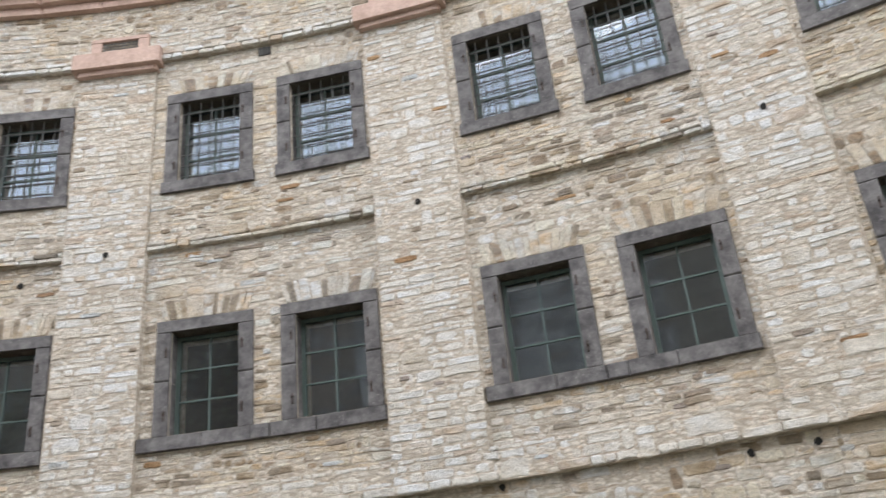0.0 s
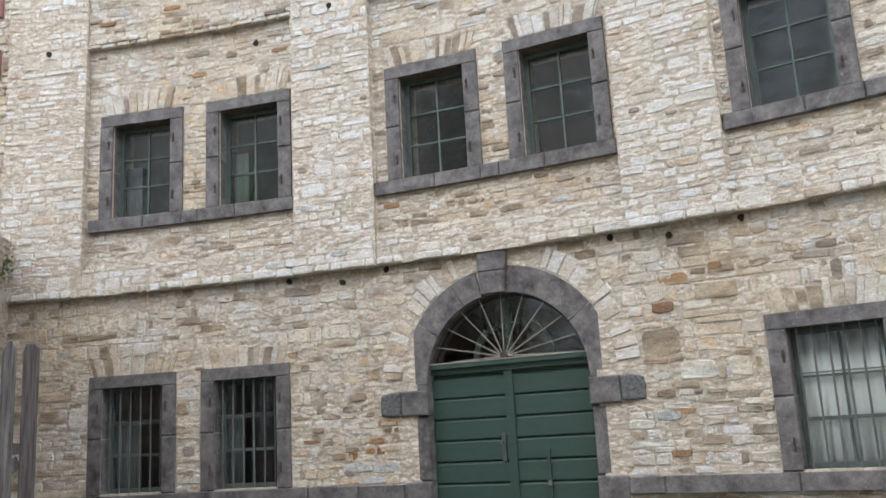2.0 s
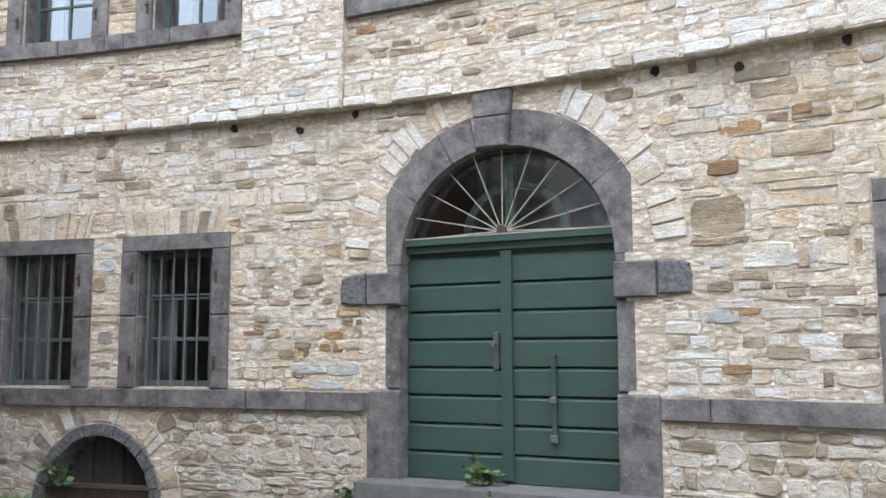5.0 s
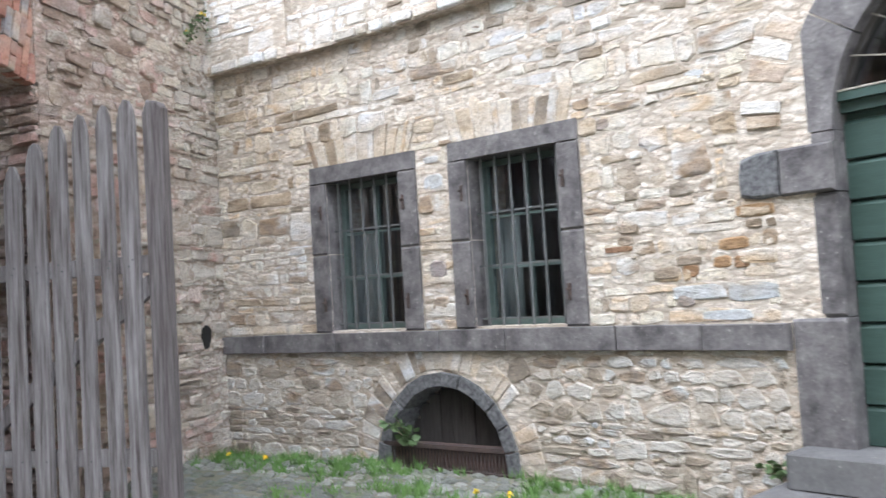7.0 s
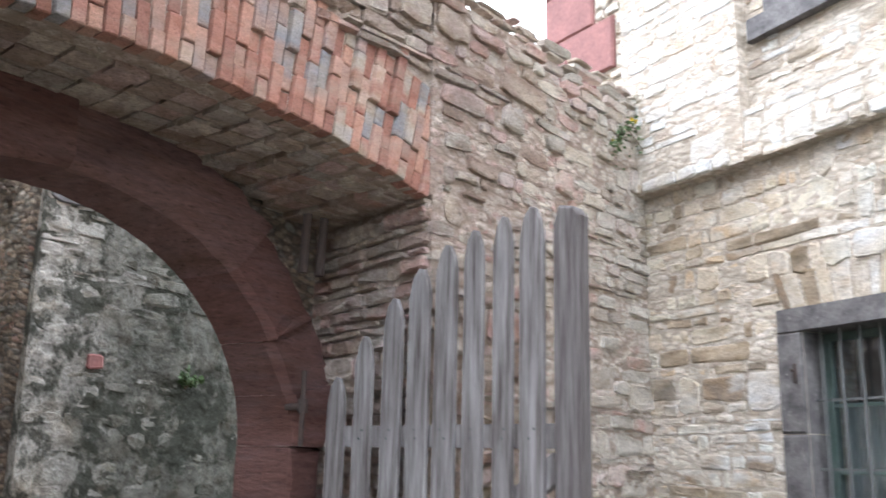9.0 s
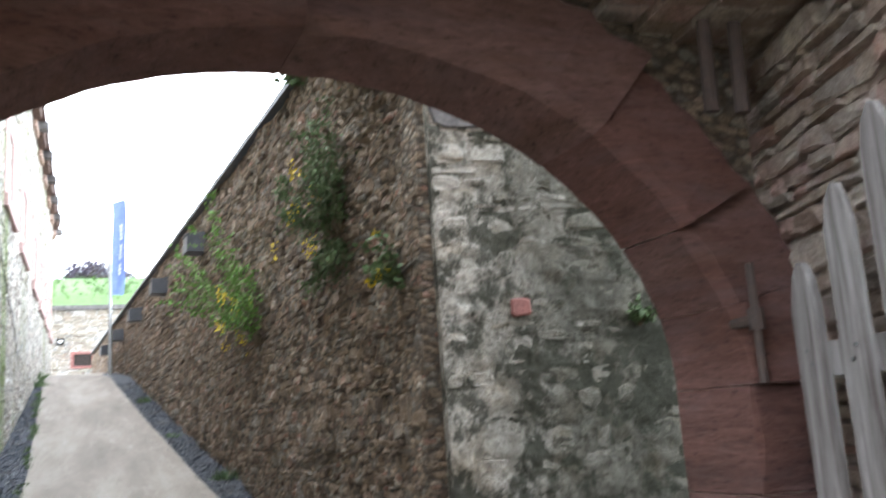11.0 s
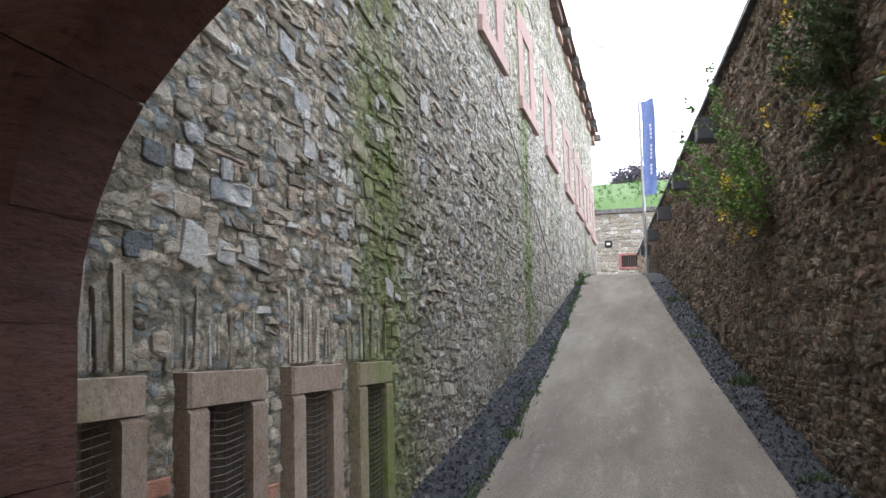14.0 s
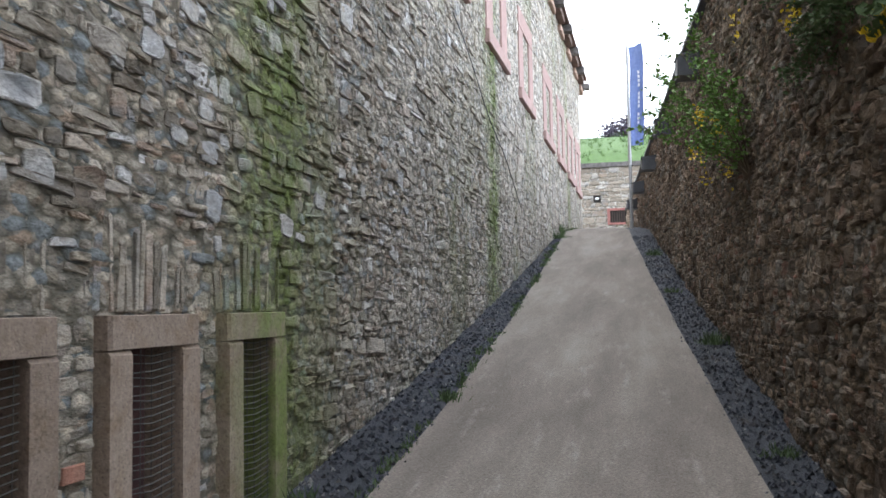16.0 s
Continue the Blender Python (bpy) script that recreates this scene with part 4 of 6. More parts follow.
# rough crest of loose flat stones
rr = random.Random(8)
for i in range(190):
    a = rr.uniform(-0.05, 7.2)
    z = wall_top(a) + rr.uniform(-0.12, 0.05)
    w, h = rr.uniform(0.08, 0.2), rr.uniform(0.018, 0.045)
    d = rr.uniform(-1.2, 0.03)
    Buf().prism(on_arch_wall, [(a - w, z - h), (a + w, z - h * rr.uniform(0.5, 1.2)), (a + w * 0.8, z + h), (a - w * 0.9, z + h * 0.7)], d - 0.25, d + 0.05, 0.01).obj("crest_stone", M_DARK_ONE, archwall)
# the stone underside of the brick arch
rr = random.Random(3)
for i in range(20):
    a0 = BR_A0 + i * 0.208
    d = -0.24
    while d > -1.7:
        w = rr.uniform(0.08, 0.2)
        z = soffit(a0 + 0.1)
        Buf().box(on_arch_wall, a0 + 0.006, a0 + 0.2, z - rr.uniform(0, 0.03), z + 0.05, d - w + 0.006, d).obj("vault_stone", M_WEATHER_ONE, archwall)
        d -= w

# ---- passage walls ----
left_wall = thing("wall_passage_left", "high grey slate rubble wall with moss streaks", "wall", kind="structure")
L_TOP = 9.6
CELLS = [-1.63, -0.54, 0.56, 1.65]
b = Buf()
hole = [(c - 0.22, c + 0.22) for c in CELLS]
for a, c in free_spans(-4.55, 27.6, hole):
    b.box(on_left, a, c, -0.3, L_TOP, -0.7, 0.004)
for a, c in hole:
    b.box(on_left, a, c, 1.68, L_TOP, -0.7, 0.004).box(on_left, a, c, -0.3, ramp_height((a + c) / 2) + 0.0, -0.7, -0.02).box(on_left, a, c, -0.3, 1.8, -0.7, -0.45)
b.obj("mortar_core", M_SLATE_MORTAR, left_wall)
RED_WIN = [(7.2, 5.82), (10.6, 5.72), (13.95, 5.64), (17.7, 5.55), (20.7, 5.5), (23.5, 5.45), (26.2, 5.4)]


def blocked_left(z0, z1):
    m, out = (z0 + z1) / 2, []
    if m < 1.83:
        out += [(c - 0.385, c + 0.385) for c in CELLS]
    for e, z in RED_WIN:
        if z < m < z + 1.75:
            out.append((e - 0.95, e + 0.95))
    if 1.83 < m < 2.3:
        out += [(c - 0.42, c + 0.4) for c in CELLS]
    return out


sl = Buf()
near_l = []
courses(on_left, -4.5, 11.0, -0.1, 1.83, (0.025, 0.09), (0.07, 0.3), 0.007, lambda s, z: -0.003, 0.034, 0.04, 0.3, blocked_left, sl, 61, z_low=lambda s: ramp_height(s) - 0.1, double=0.16, tilt=0.07, pick=lambda s, z: -0.2 < s < 1.6, picked=near_l)
courses(on_left, -4.5, 11.0, 1.83, 5.4, (0.025, 0.09), (0.07, 0.3), 0.007, lambda s, z: -0.003, 0.034, 0.042, 0.3, blocked_left, sl, 62, double=0.18, tilt=0.08, pick=lambda s, z: -1 < s < 2.5 and z < 3.2, picked=near_l)
courses(on_left, -4.5, 11.0, 5.4, L_TOP, (0.05, 0.13), (0.1, 0.32), 0.008, lambda s, z: -0.004, 0.034, 0.04, 0.28, blocked_left, sl, 63, double=0.12, tilt=0.12)
courses(on_left, 11.0, 27.62, 1.5, L_TOP, (0.08, 0.17), (0.15, 0.42), 0.008, lambda s, z: -0.004, 0.034, 0.04, 0.26, blocked_left, sl, 64, z_low=lambda s: ramp_height(s) - 0.15, double=0.1, tilt=0.08)


def holes_left(z0, z1):
    """Openings and surrounds that the mortar leaves free."""
    m = (z0 + z1) / 2
    return ([(c - 0.385, c + 0.385) for c in CELLS] if m < 1.84 else []) + [(e - 0.95, e + 0.95) for e, z in RED_WIN if z < m < z + 1.75]


mortar_skin(on_left, -2.5, 7.0, 0.1, 6.1, 0.028, lambda s, z: 0.010, 0.015, holes_left, M_SLATE_MORTAR, left_wall, 21)
mortar_skin(on_left, -4.5, 7.0, 6.1, L_TOP - 0.02, 0.06, lambda s, z: 0.008, 0.014, holes_left, M_SLATE_MORTAR, left_wall, 22)
mortar_skin(on_left, 7.0, 27.6, 1.1, L_TOP - 0.02, 0.075, lambda s, z: 0.008, 0.014, holes_left, M_SLATE_MORTAR, left_wall, 23)
rr = random.Random(66)
for c0, c1 in [(c - 0.42, c + 0.4) for c in CELLS]:
    x = c0
    while x < c1:
        w = rr.uniform(0.025, 0.075)
        w = min(w, c1 - x)
        hh = rr.uniform(0.2, 0.44)
        k = rr.uniform(-0.03, 0.03)
        sl.prism(on_left, [(x + .008, 1.845), (x + w - .008, 1.845), (x + w - .008 + k, 1.845 + hh), (x + .008 + k, 1.845 + hh - 0.02)], -0.08, rr.uniform(0.0, 0.03), 0.008)
        x += w
pr_ = random.Random(91)


def odd_stone(e, z, w, h, material, name, label=""):
    """One larger stone of angular, chipped outline in the passage wall."""
    tw, o = pr_.uniform(-0.22, 0.1), []
    for q in range(8):
        a = 2 * math.pi * (q + pr_.uniform(-0.3, 0.3)) / 8
        k = pr_.uniform(0.86, 1.12)
        x, y = k * w * math.copysign(abs(math.cos(a)) ** 0.5, math.cos(a)), k * h * math.copysign(abs(math.sin(a)) ** 0.5, math.sin(a))
        o.append((e + x * math.cos(tw) - y * math.sin(tw), z + x * math.sin(tw) + y * math.cos(tw)))
    Buf().prism(on_left, o, -0.05, pr_.uniform(0.022, 0.03), 0.005, [pr_.uniform(-0.006, 0.004) for _ in range(8)]).obj(name, material, left_wall, label)


for e, z, w, h in ((0.27, 3.63, 0.11, 0.075), (-0.88, 2.76, 0.085, 0.06), (-0.47, 2.78, 0.07, 0.055), (-1.03, 2.57, 0.115, 0.06), (-0.78, 2.39, 0.13, 0.1), (-0.48, 2.38, 0.1, 0.062), (-0.2, 2.41, 0.09, 0.068), (0.59, 3.11, 0.1, 0.07), (0.48, 3.37, 0.12, 0.075), (1.16, 2.69, 0.1, 0.06), (1.2, 2.4, 0.09, 0.09), (3.4, 4.13, 0.14, 0.1), (2.2, 2.38, 0.1, 0.07), (4.88, 3.06, 0.13, 0.08), (4.67, 2.34, 0.15, 0.06)):
    odd_stone(e, z, w, h, M_BIGPALE, "pale_stone")
odd_stone(0.12, 2.37, 0.12, 0.09, M_DARK_ONE, "brown_stone", "rounded brown stone with a pale rim")
odd_stone(-1.11, 2.74, 0.1, 0.05, M_BLUESLATE, "blue_slate", "dark blue slate stone")
odd_stone(-1.22, 2.34, 0.12, 0.06, M_BLUESLATE, "blue_slate", "dark blue slate stone")
for k in range(46):
    odd_stone(pr_.triangular(-1.6, 9.5, 1.2), pr_.triangular(1.95, 5.6, 3.0), pr_.uniform(0.04, 0.1), pr_.uniform(0.025, 0.06), M_BIGPALE, "pale_stone")
for e, z, w in ((-1.08, 1.38, 0.1), (-1.1, 1.24, 0.12), (-1.06, 0.94, 0.07), (0.02, 1.2, 0.07)):
    Buf().box(on_left, e - w, e + w, z - 0.035, z + 0.035, -0.05, 0.036, 0.008).obj("red_brick", M_BRICK, left_wall, "weathered red brick let into the rubble")
tagged(sl.obj("rubble_stonework", M_SLATE, left_wall), "grey, brown and whitish slate rubble with green moss", kind="stuff")

right_wall = thing("wall_passage_right", "dark brown rubble wall with slate coping", "wall", kind="structure")
R_TOP = 5.7
Buf().box(on_right, -34, -0.004, -0.3, R_TOP - 0.02, -0.9, -0.06).box(on_right, -0.3, -0.004, -0.3, R_TOP - 0.02, -0.06, 0.02).obj("mortar_core", M_DARK_MORTAR, right_wall)
dk = Buf()
near_r = []
bulge = lambda s, z: 0.05 * noise.noise((s * 0.9, z * 1.1, 41)) + 0.03 * noise.noise((s * 2.6, z * 2.9, 42))
mortar_skin(on_right, -11.0, 0.0, 0.1, R_TOP - 0.02, 0.032, lambda s, z: bulge(s, z) + 0.012, 0.024, lambda a, b: [], M_DARK_MORTAR, right_wall, 31)
mortar_skin(on_right, -34.0, -11.0, 0.8, R_TOP - 0.02, 0.08, lambda s, z: bulge(s, z) + 0.004, 0.02, lambda a, b: [], M_DARK_MORTAR, right_wall, 32)
courses(on_right, -34, -11, 0.9, R_TOP, (0.07, 0.15), (0.14, 0.36), 0.014, bulge, 0.04, 0.04, 0.5, lambda a, b: [], dk, 71, z_low=lambda s: ramp_height(-s - 2.0 + 4.3) - 0.25, double=0.1, tilt=0.08)
courses(on_right, -11, 0.0, 0.2, R_TOP, (0.03, 0.1), (0.06, 0.19), 0.006, bulge, 0.042, 0.04, 0.36, lambda a, b: [], dk, 72, z_low=lambda s: ramp_height(-s + 2.0) - 0.35, double=0.16, tilt=0.14, pick=lambda s, z: -6 < s < -2 and z < 4, picked=near_r)
tagged(dk.obj("rubble_stonework", M_DARK, right_wall), "dark weathered brown rubble", kind="stuff")

return_wall = thing("wall_return", "mossy grey masonry wall face beside the passage", "wall", kind="structure")
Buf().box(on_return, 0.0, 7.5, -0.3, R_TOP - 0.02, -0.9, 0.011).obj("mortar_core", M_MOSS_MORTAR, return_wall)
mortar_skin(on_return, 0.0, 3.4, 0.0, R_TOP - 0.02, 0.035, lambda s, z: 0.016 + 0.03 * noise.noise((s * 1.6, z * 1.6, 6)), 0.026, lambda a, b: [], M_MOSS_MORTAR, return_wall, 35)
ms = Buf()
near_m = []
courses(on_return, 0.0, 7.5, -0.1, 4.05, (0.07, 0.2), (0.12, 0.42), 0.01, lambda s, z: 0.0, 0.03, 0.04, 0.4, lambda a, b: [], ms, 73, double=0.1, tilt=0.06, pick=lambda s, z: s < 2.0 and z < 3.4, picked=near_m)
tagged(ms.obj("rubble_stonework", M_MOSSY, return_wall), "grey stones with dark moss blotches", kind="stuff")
cs = Buf()
courses(on_return, 0.0, 2.6, 4.05, R_TOP, (0.1, 0.24), (0.16, 0.42), 0.012, lambda s, z: 0.014, 0.025, 0.02, 0.36, lambda a, b: [], cs, 74, double=0.08, tilt=0.04)
tagged(cs.obj("corner_stonework", M_PATCHSTONE, return_wall), "pale coursed stones at the top of the wall corner", kind="stuff")
for u, z, w, h, m in ((0.6, 2.72, 0.08, 0.07, M_REDODD), (0.14, 4.55, 0.12, 0.22, M_REDODD), (0.2, 4.9, 0.2, 0.09, M_REDODD), (0.32, 4.2, 0.3, 0.1, M_BASALT)):
    hr = random.Random(int(u * 100))
    o = [(u + w * c * hr.uniform(0.88, 1.06), z + h * e * hr.uniform(0.88, 1.06)) for c, e in ((-1, -0.7), (-0.7, -1), (0.6, -0.95), (1, -0.75), (0.95, 0.7), (0.6, 1), (-0.6, 0.9), (-1, 0.75))]
    Buf().prism(on_return, o, -0.05, 0.052, 0.012).obj("odd_stone", m, return_wall, "red sandstone patch" if m is M_REDODD else "grey basalt patch")

end_wall = thing("wall_end", "grey coursed stone wall closing the passage", "wall", kind="structure")
Buf().box(on_end, -3, 7, 3.5, 7.86, -0.6, -0.02).obj("mortar_core", M_SLATE_MORTAR, end_wall)
es = Buf()
courses(on_end, -3, 7, 4.7, 7.85, (0.12, 0.2), (0.25, 0.55), 0.014, lambda s, z: 0.0, 0.03, 0.02, 0.4, lambda a, b: [(0.42, 1.42)] if 5.25 < (a + b) / 2 < 6.07 else [], es, 81)
tagged(es.obj("coursed_stonework", M_END, end_wall), kind="stuff")
Buf().box(on_end, -3, 7, 7.85, 8.04, -0.5, 0.12, 0.02).obj("coping", M_BASALT, end_wall)

# tall unseen wall added across the courtyard behind the start, for windows to mirror
far = thing("wall_south", "added tall backdrop wall, unseen, for the windows to mirror", "wall", kind="structure")
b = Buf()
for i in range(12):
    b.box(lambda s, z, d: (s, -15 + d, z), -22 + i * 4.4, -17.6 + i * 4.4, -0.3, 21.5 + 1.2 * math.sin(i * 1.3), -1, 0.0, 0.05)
b.obj("wall_face", M_BACKDROP, far)

# ---- fixtures of the facade ----
def facade_pose(s, z=0.0):
    x, y, _ = on_facade(s, 0, 0)
    return pose(x, y, z, 0, 0, -math.degrees(s / RAD))


def stone_frame(win, z0, z1, o, i, out, sill=None, reveal=-0.3):
    """Lintel, two jambs and, where given, a sill of basalt round an opening that starts at z0 and ends at z1; rims slightly worn."""
    t = o - i
    Buf().box(local, -o, o, z1, z1 + 0.17, reveal, out, 0.014).obj("lintel", M_BASALT, win)
    for s in (-1, 1):
        a, b = sorted((s * i, s * o))
        Buf().box(local, a, b, z0, z0 + (z1 - z0) * 0.52 - 0.003, reveal, out - 0.002, 0.014).box(local, a, b, z0 + (z1 - z0) * 0.52 + 0.003, z1 - 0.003, reveal, out, 0.014).obj("jamb", M_BASALT, win)
        for zz in (z0 + 0.28, z1 - 0.3):
            h = Buf().box(local, s * (i + 0.055) - 0.012, s * (i + 0.055) + 0.012, zz - 0.07, zz + 0.07, out - 0.03, out + 0.015, 0.004)
            h.tube((s * (i + 0.055), -out - 0.012, zz + 0.02), (s * (i + 0.055), -out - 0.045, zz + 0.02), 0.011)
            h.obj("shutter_pintle", M_RUST, win, "rusty iron shutter pintle")
    if sill:
        Buf().box(local, -sill, sill, z0 - 0.19, z0 - 0.003, reveal, out + 0.025, 0.014).obj("sill", M_BASALT, win)


def sash(win, z0, z1, i, cols, rows, y, bar=0.024, glass=None):
    f = Buf()
    w = 0.055
    f.box(local, -i, i, z0, z0 + w, y - 0.06, y, 0.006).box(local, -i, i, z1 - w, z1, y - 0.06, y, 0.006)
    f.box(local, -i, -i + w, z0 + w, z1 - w, y - 0.06, y, 0.006).box(local, i - w, i, z0 + w, z1 - w, y - 0.06, y, 0.006)
    f.obj("sash_frame", M_SASH, win)
    x0, x1, b0, b1 = -i + w, i - w, z0 + w, z1 - w
    for c in range(1, cols):
        x = x0 + (x1 - x0) * c / cols
        Buf().box(local, x - bar / 2, x + bar / 2, b0, b1, y - 0.045, y - 0.004, 0.005).obj("mullion", M_SASH, win)
    for r in range(1, rows):
        z = b0 + (b1 - b0) * r / rows
        Buf().box(local, x0, x1, z - bar / 2, z + bar / 2, y - 0.042, y - 0.007, 0.005).obj("glazing_bar", M_SASH, win)
    for c in range(cols):
        for r in range(rows):
            p = Buf().box(local, x0 + (x1 - x0) * c / cols, x0 + (x1 - x0) * (c + 1) / cols, b0 + (b1 - b0) * r / rows, b0 + (b1 - b0) * (r + 1) / rows, y - 0.03, y - 0.025)
            ob = p.obj("pane", glass or M_GLASS, win)
            ob.visible_shadow = False
            ob.rotation_euler = (radians(0.012 * ((c * 3 + r * 5) % 4 - 1.5)), 0, radians(0.05 * ((c * 5 + r * 3) % 5 - 2)))


def curtain(win, x0, x1, z0, z1, y, cloth=None):
    b = Buf()
    n = 24
    for k in range(n + 1):
        x = x0 + (x1 - x0) * k / n
        d = y + 0.02 * math.sin(k * 1.9) + 0.01 * math.sin(k * 0.7)
        b.v += [(x, -d, z0), (x, -d, z1), (x, -d + 0.004, z1), (x, -d + 0.004, z0)]
    b.f = [tuple(4 * k + q for q in f) for k in range(n) for f in ((0, 4, 5, 1), (1, 5, 6, 2), (2, 6, 7, 3), (3, 7, 4, 0))]
    b.obj("curtain", cloth or M_CURTAIN, win, "pale net curtain", smooth=True)


# middle storey: six-pane casements
def casement(s, curtained):
    w = thing("window_2", "dark green six-pane casement in a grey basalt surround", "window", "middle storey windows", "structure", facade_pose(s))
    stone_frame(w, 5.40, 6.87, OUT_W, IN_W, 0.075)
    sash(w, 5.42, 6.86, IN_W, 2, 3, -0.16)
    if curtained:
        curtain(w, -0.46, -0.2, 5.45, 6.3, -0.34)
    return w


plain, hung = casement(F_WIN[2], False), casement(F_WIN[0], True)
for s, kind in ((F_WIN[1], hung), (F_WIN[3], plain), (F_WIN[4], plain), (F_WIN[5], plain), (F_WIN[6], plain), (F_WIN[7], plain)):
    copy_thing(kind, facade_pose(s))
# shared sills of the middle storey
for s0, s1 in ((-3.88, -0.53), (0.72, 4.12), (5.4, 8.72), (10.1, 13.4)):
    sill = thing("window_sill", "long grey basalt sill under a pair of windows", "sill", "paired window sills", "structure")
    cut = [s0, s0 + 0.9, (s0 + s1) / 2 - 0.14, (s0 + s1) / 2 + 0.12, s1 - 0.95, s1]
    for a, c in zip(cut, cut[1:]):
        Buf().box(on_facade, a + 0.003, c - 0.003, 5.21, 5.398, -0.25, 0.11 + 0.004 * math.sin(a * 9), 0.014).obj("sill_stone", M_BASALT, sill)


# upper storey: barred windows
def barred_upper(s):
    w = thing("window_3", "barred upper window with bluish sky in its panes", "window", "upper storey windows", "structure", facade_pose(s))
    stone_frame(w, 9.27, 10.70, OUT_W, IN_W, 0.12, sill=0.72)
    sash(w, 9.28, 10.69, IN_W, 2, 3, -0.14, 0.03, M_GLASS_UP)
    for k in range(5):
        x = -0.36 + 0.18 * k
        Buf().tube((x, -0.02, 9.27), (x, -0.02, 10.7), 0.008).obj("upright_bar", M_IRON, w)
    for k in range(7):
        z = 9.4 + 0.19 * k
        Buf().box(local, -0.48, 0.48, z - 0.007, z + 0.007, -0.012, 0.004, 0.002).obj("cross_bar", M_IRON, w)
    return w


up = barred_upper(F_WIN[0])
for s in F_WIN[1:]:
    copy_thing(up, facade_pose(s))


# ground storey: windows with upright bars
def barred_lower(s, net):
    w = thing("window_1", "ground floor window with upright iron bars in a basalt surround", "window", "ground floor windows", "structure", facade_pose(s))
    stone_frame(w, 1.385, 2.89, OUT_W, IN_W, 0.04)
    sash(w, 1.4, 2.88, IN_W, 2, 3, -0.2)
    for k in range(6):
        x = -0.4 + 0.16 * k
        Buf().tube((x, 0.08, 1.385), (x, 0.08, 2.89), 0.0125).obj("upright_bar", M_IRON, w)
    for z in (1.46, 1.93, 2.4):
        Buf().box(local, -0.48, 0.48, z - 0.008, z + 0.008, -0.1, -0.084, 0.002).obj("cross_bar", M_IRON, w)
    if net == 2:
        curtain(w, -0.46, 0.46, 1.42, 2.86, -0.27, M_CURTAIN_WHITE)
    else:
        curtain(w, -0.46, -0.06 if net else -0.2, 1.42, 2.4, -0.36)
    return w


barred_lower(G_WIN[0], 1)
barred_lower(G_WIN[1], 0)
lit = barred_lower(G_WIN[2], 2)
tagged(lit, "ground floor window with iron bars and a white curtain")
copy_thing(lit, facade_pose(G_WIN[3]))
copy_thing(lit, facade_pose(G_WIN[4]))

# continuous ledge
ledge = thing("trim", "grey basalt ledge running along the ground floor", "ledge", kind="structure")
s = -5.2
lr = random.Random(21)
while s < 14.9:
    e = min(s + lr.uniform(0.5, 1.5), 14.9)
    for a, c in free_spans(s, e, [(0.955, 3.865)]):
        Buf().box(on_facade, a + 0.003, c - 0.003, 1.19, 1.38 - lr.uniform(0, 0.008), -0.2, 0.07 + lr.uniform(0, 0.012), 0.016).obj("ledge_stone", M_BASALT, ledge)
    s = e

# pilaster caps of pink sandstone with small vents over them
def pilaster_cap(a, c):
    m = (a + c) / 2
    w = (c - a) / 2 + 0.1
    cap = thing("pilaster_cap", "moulded pink sandstone cap with a grated vent above", "cap", "pilaster caps", "structure", facade_pose(m))
    Buf().box(local, -w + 0.08, w - 0.08, 11.36, 11.45, 0.0, 0.24, 0.03).obj("moulding", M_PINK, cap)
    Buf().box(local, -w, w, 11.45, 11.75, 0.0, 0.32, 0.02).obj("slab", M_PINK, cap)
    for x0, x1, z0, z1 in ((-0.48, -0.3, 11.755, 12.05), (0.3, 0.48, 11.755, 12.05), (-0.48, 0.48, 12.053, 12.12)):
        Buf().box(local, x0, x1, z0, z1, 0.0, 0.19, 0.01).obj("vent_stone", M_PINK, cap)
    # dark block behind the grate, its colour standing in for the vent's shade
    g = Buf().box(local, -0.3, 0.3, 11.755, 12.05, 0.0, 0.12)
    g.obj("vent_recess", M_OLDWOOD, cap)
    for k in range(10):
        Buf().tube((-0.27 + 0.06 * k, -0.16, 11.757), (-0.27 + 0.06 * k, -0.16, 12.05), 0.006, n=6).obj("grate_bar", M_IRON, cap)
    for k in range(5):
        Buf().tube((-0.3, -0.155, 11.79 + 0.057 * k), (0.3, -0.155, 11.79 + 0.057 * k), 0.005, n=6).obj("grate_bar", M_IRON, cap)


for a, c in PILASTERS:
    pilaster_cap(a, c)
# small grated vents and scaffold holes: solid dark blocks carry the shade of their depth
for i, (s, z, w, h, d) in enumerate([(-2.2, 11.44, 0.1, 0.075, 0.085), (2.5, 11.44, 0.1, 0.075, 0.085), (7.1, 11.44, 0.1, 0.075, 0.085)]):
    v = thing("wall_vent", "small dark grated vent under the string course", "vent", "facade vents", "structure", facade_pose(s))
    Buf().box(local, -w, w, z - h, z + h, 0.0, d + 0.018).obj("vent_recess", M_OLDWOOD, v)
    for k in range(5):
        Buf().tube((-w + 0.03 + 0.035 * k, -d - 0.022, z - h), (-w + 0.03 + 0.035 * k, -d - 0.022, z + h), 0.005, n=6).obj("grate_bar", M_IRON, v)
# near-black colour for the shade inside holes, and for the plaque's own dark plate
M_HOLE = plain_mat("near_black_hole_shade_and_plaque", (0.02, 0.018, 0.016), (0.012, 0.011, 0.01), 10, 1.0)
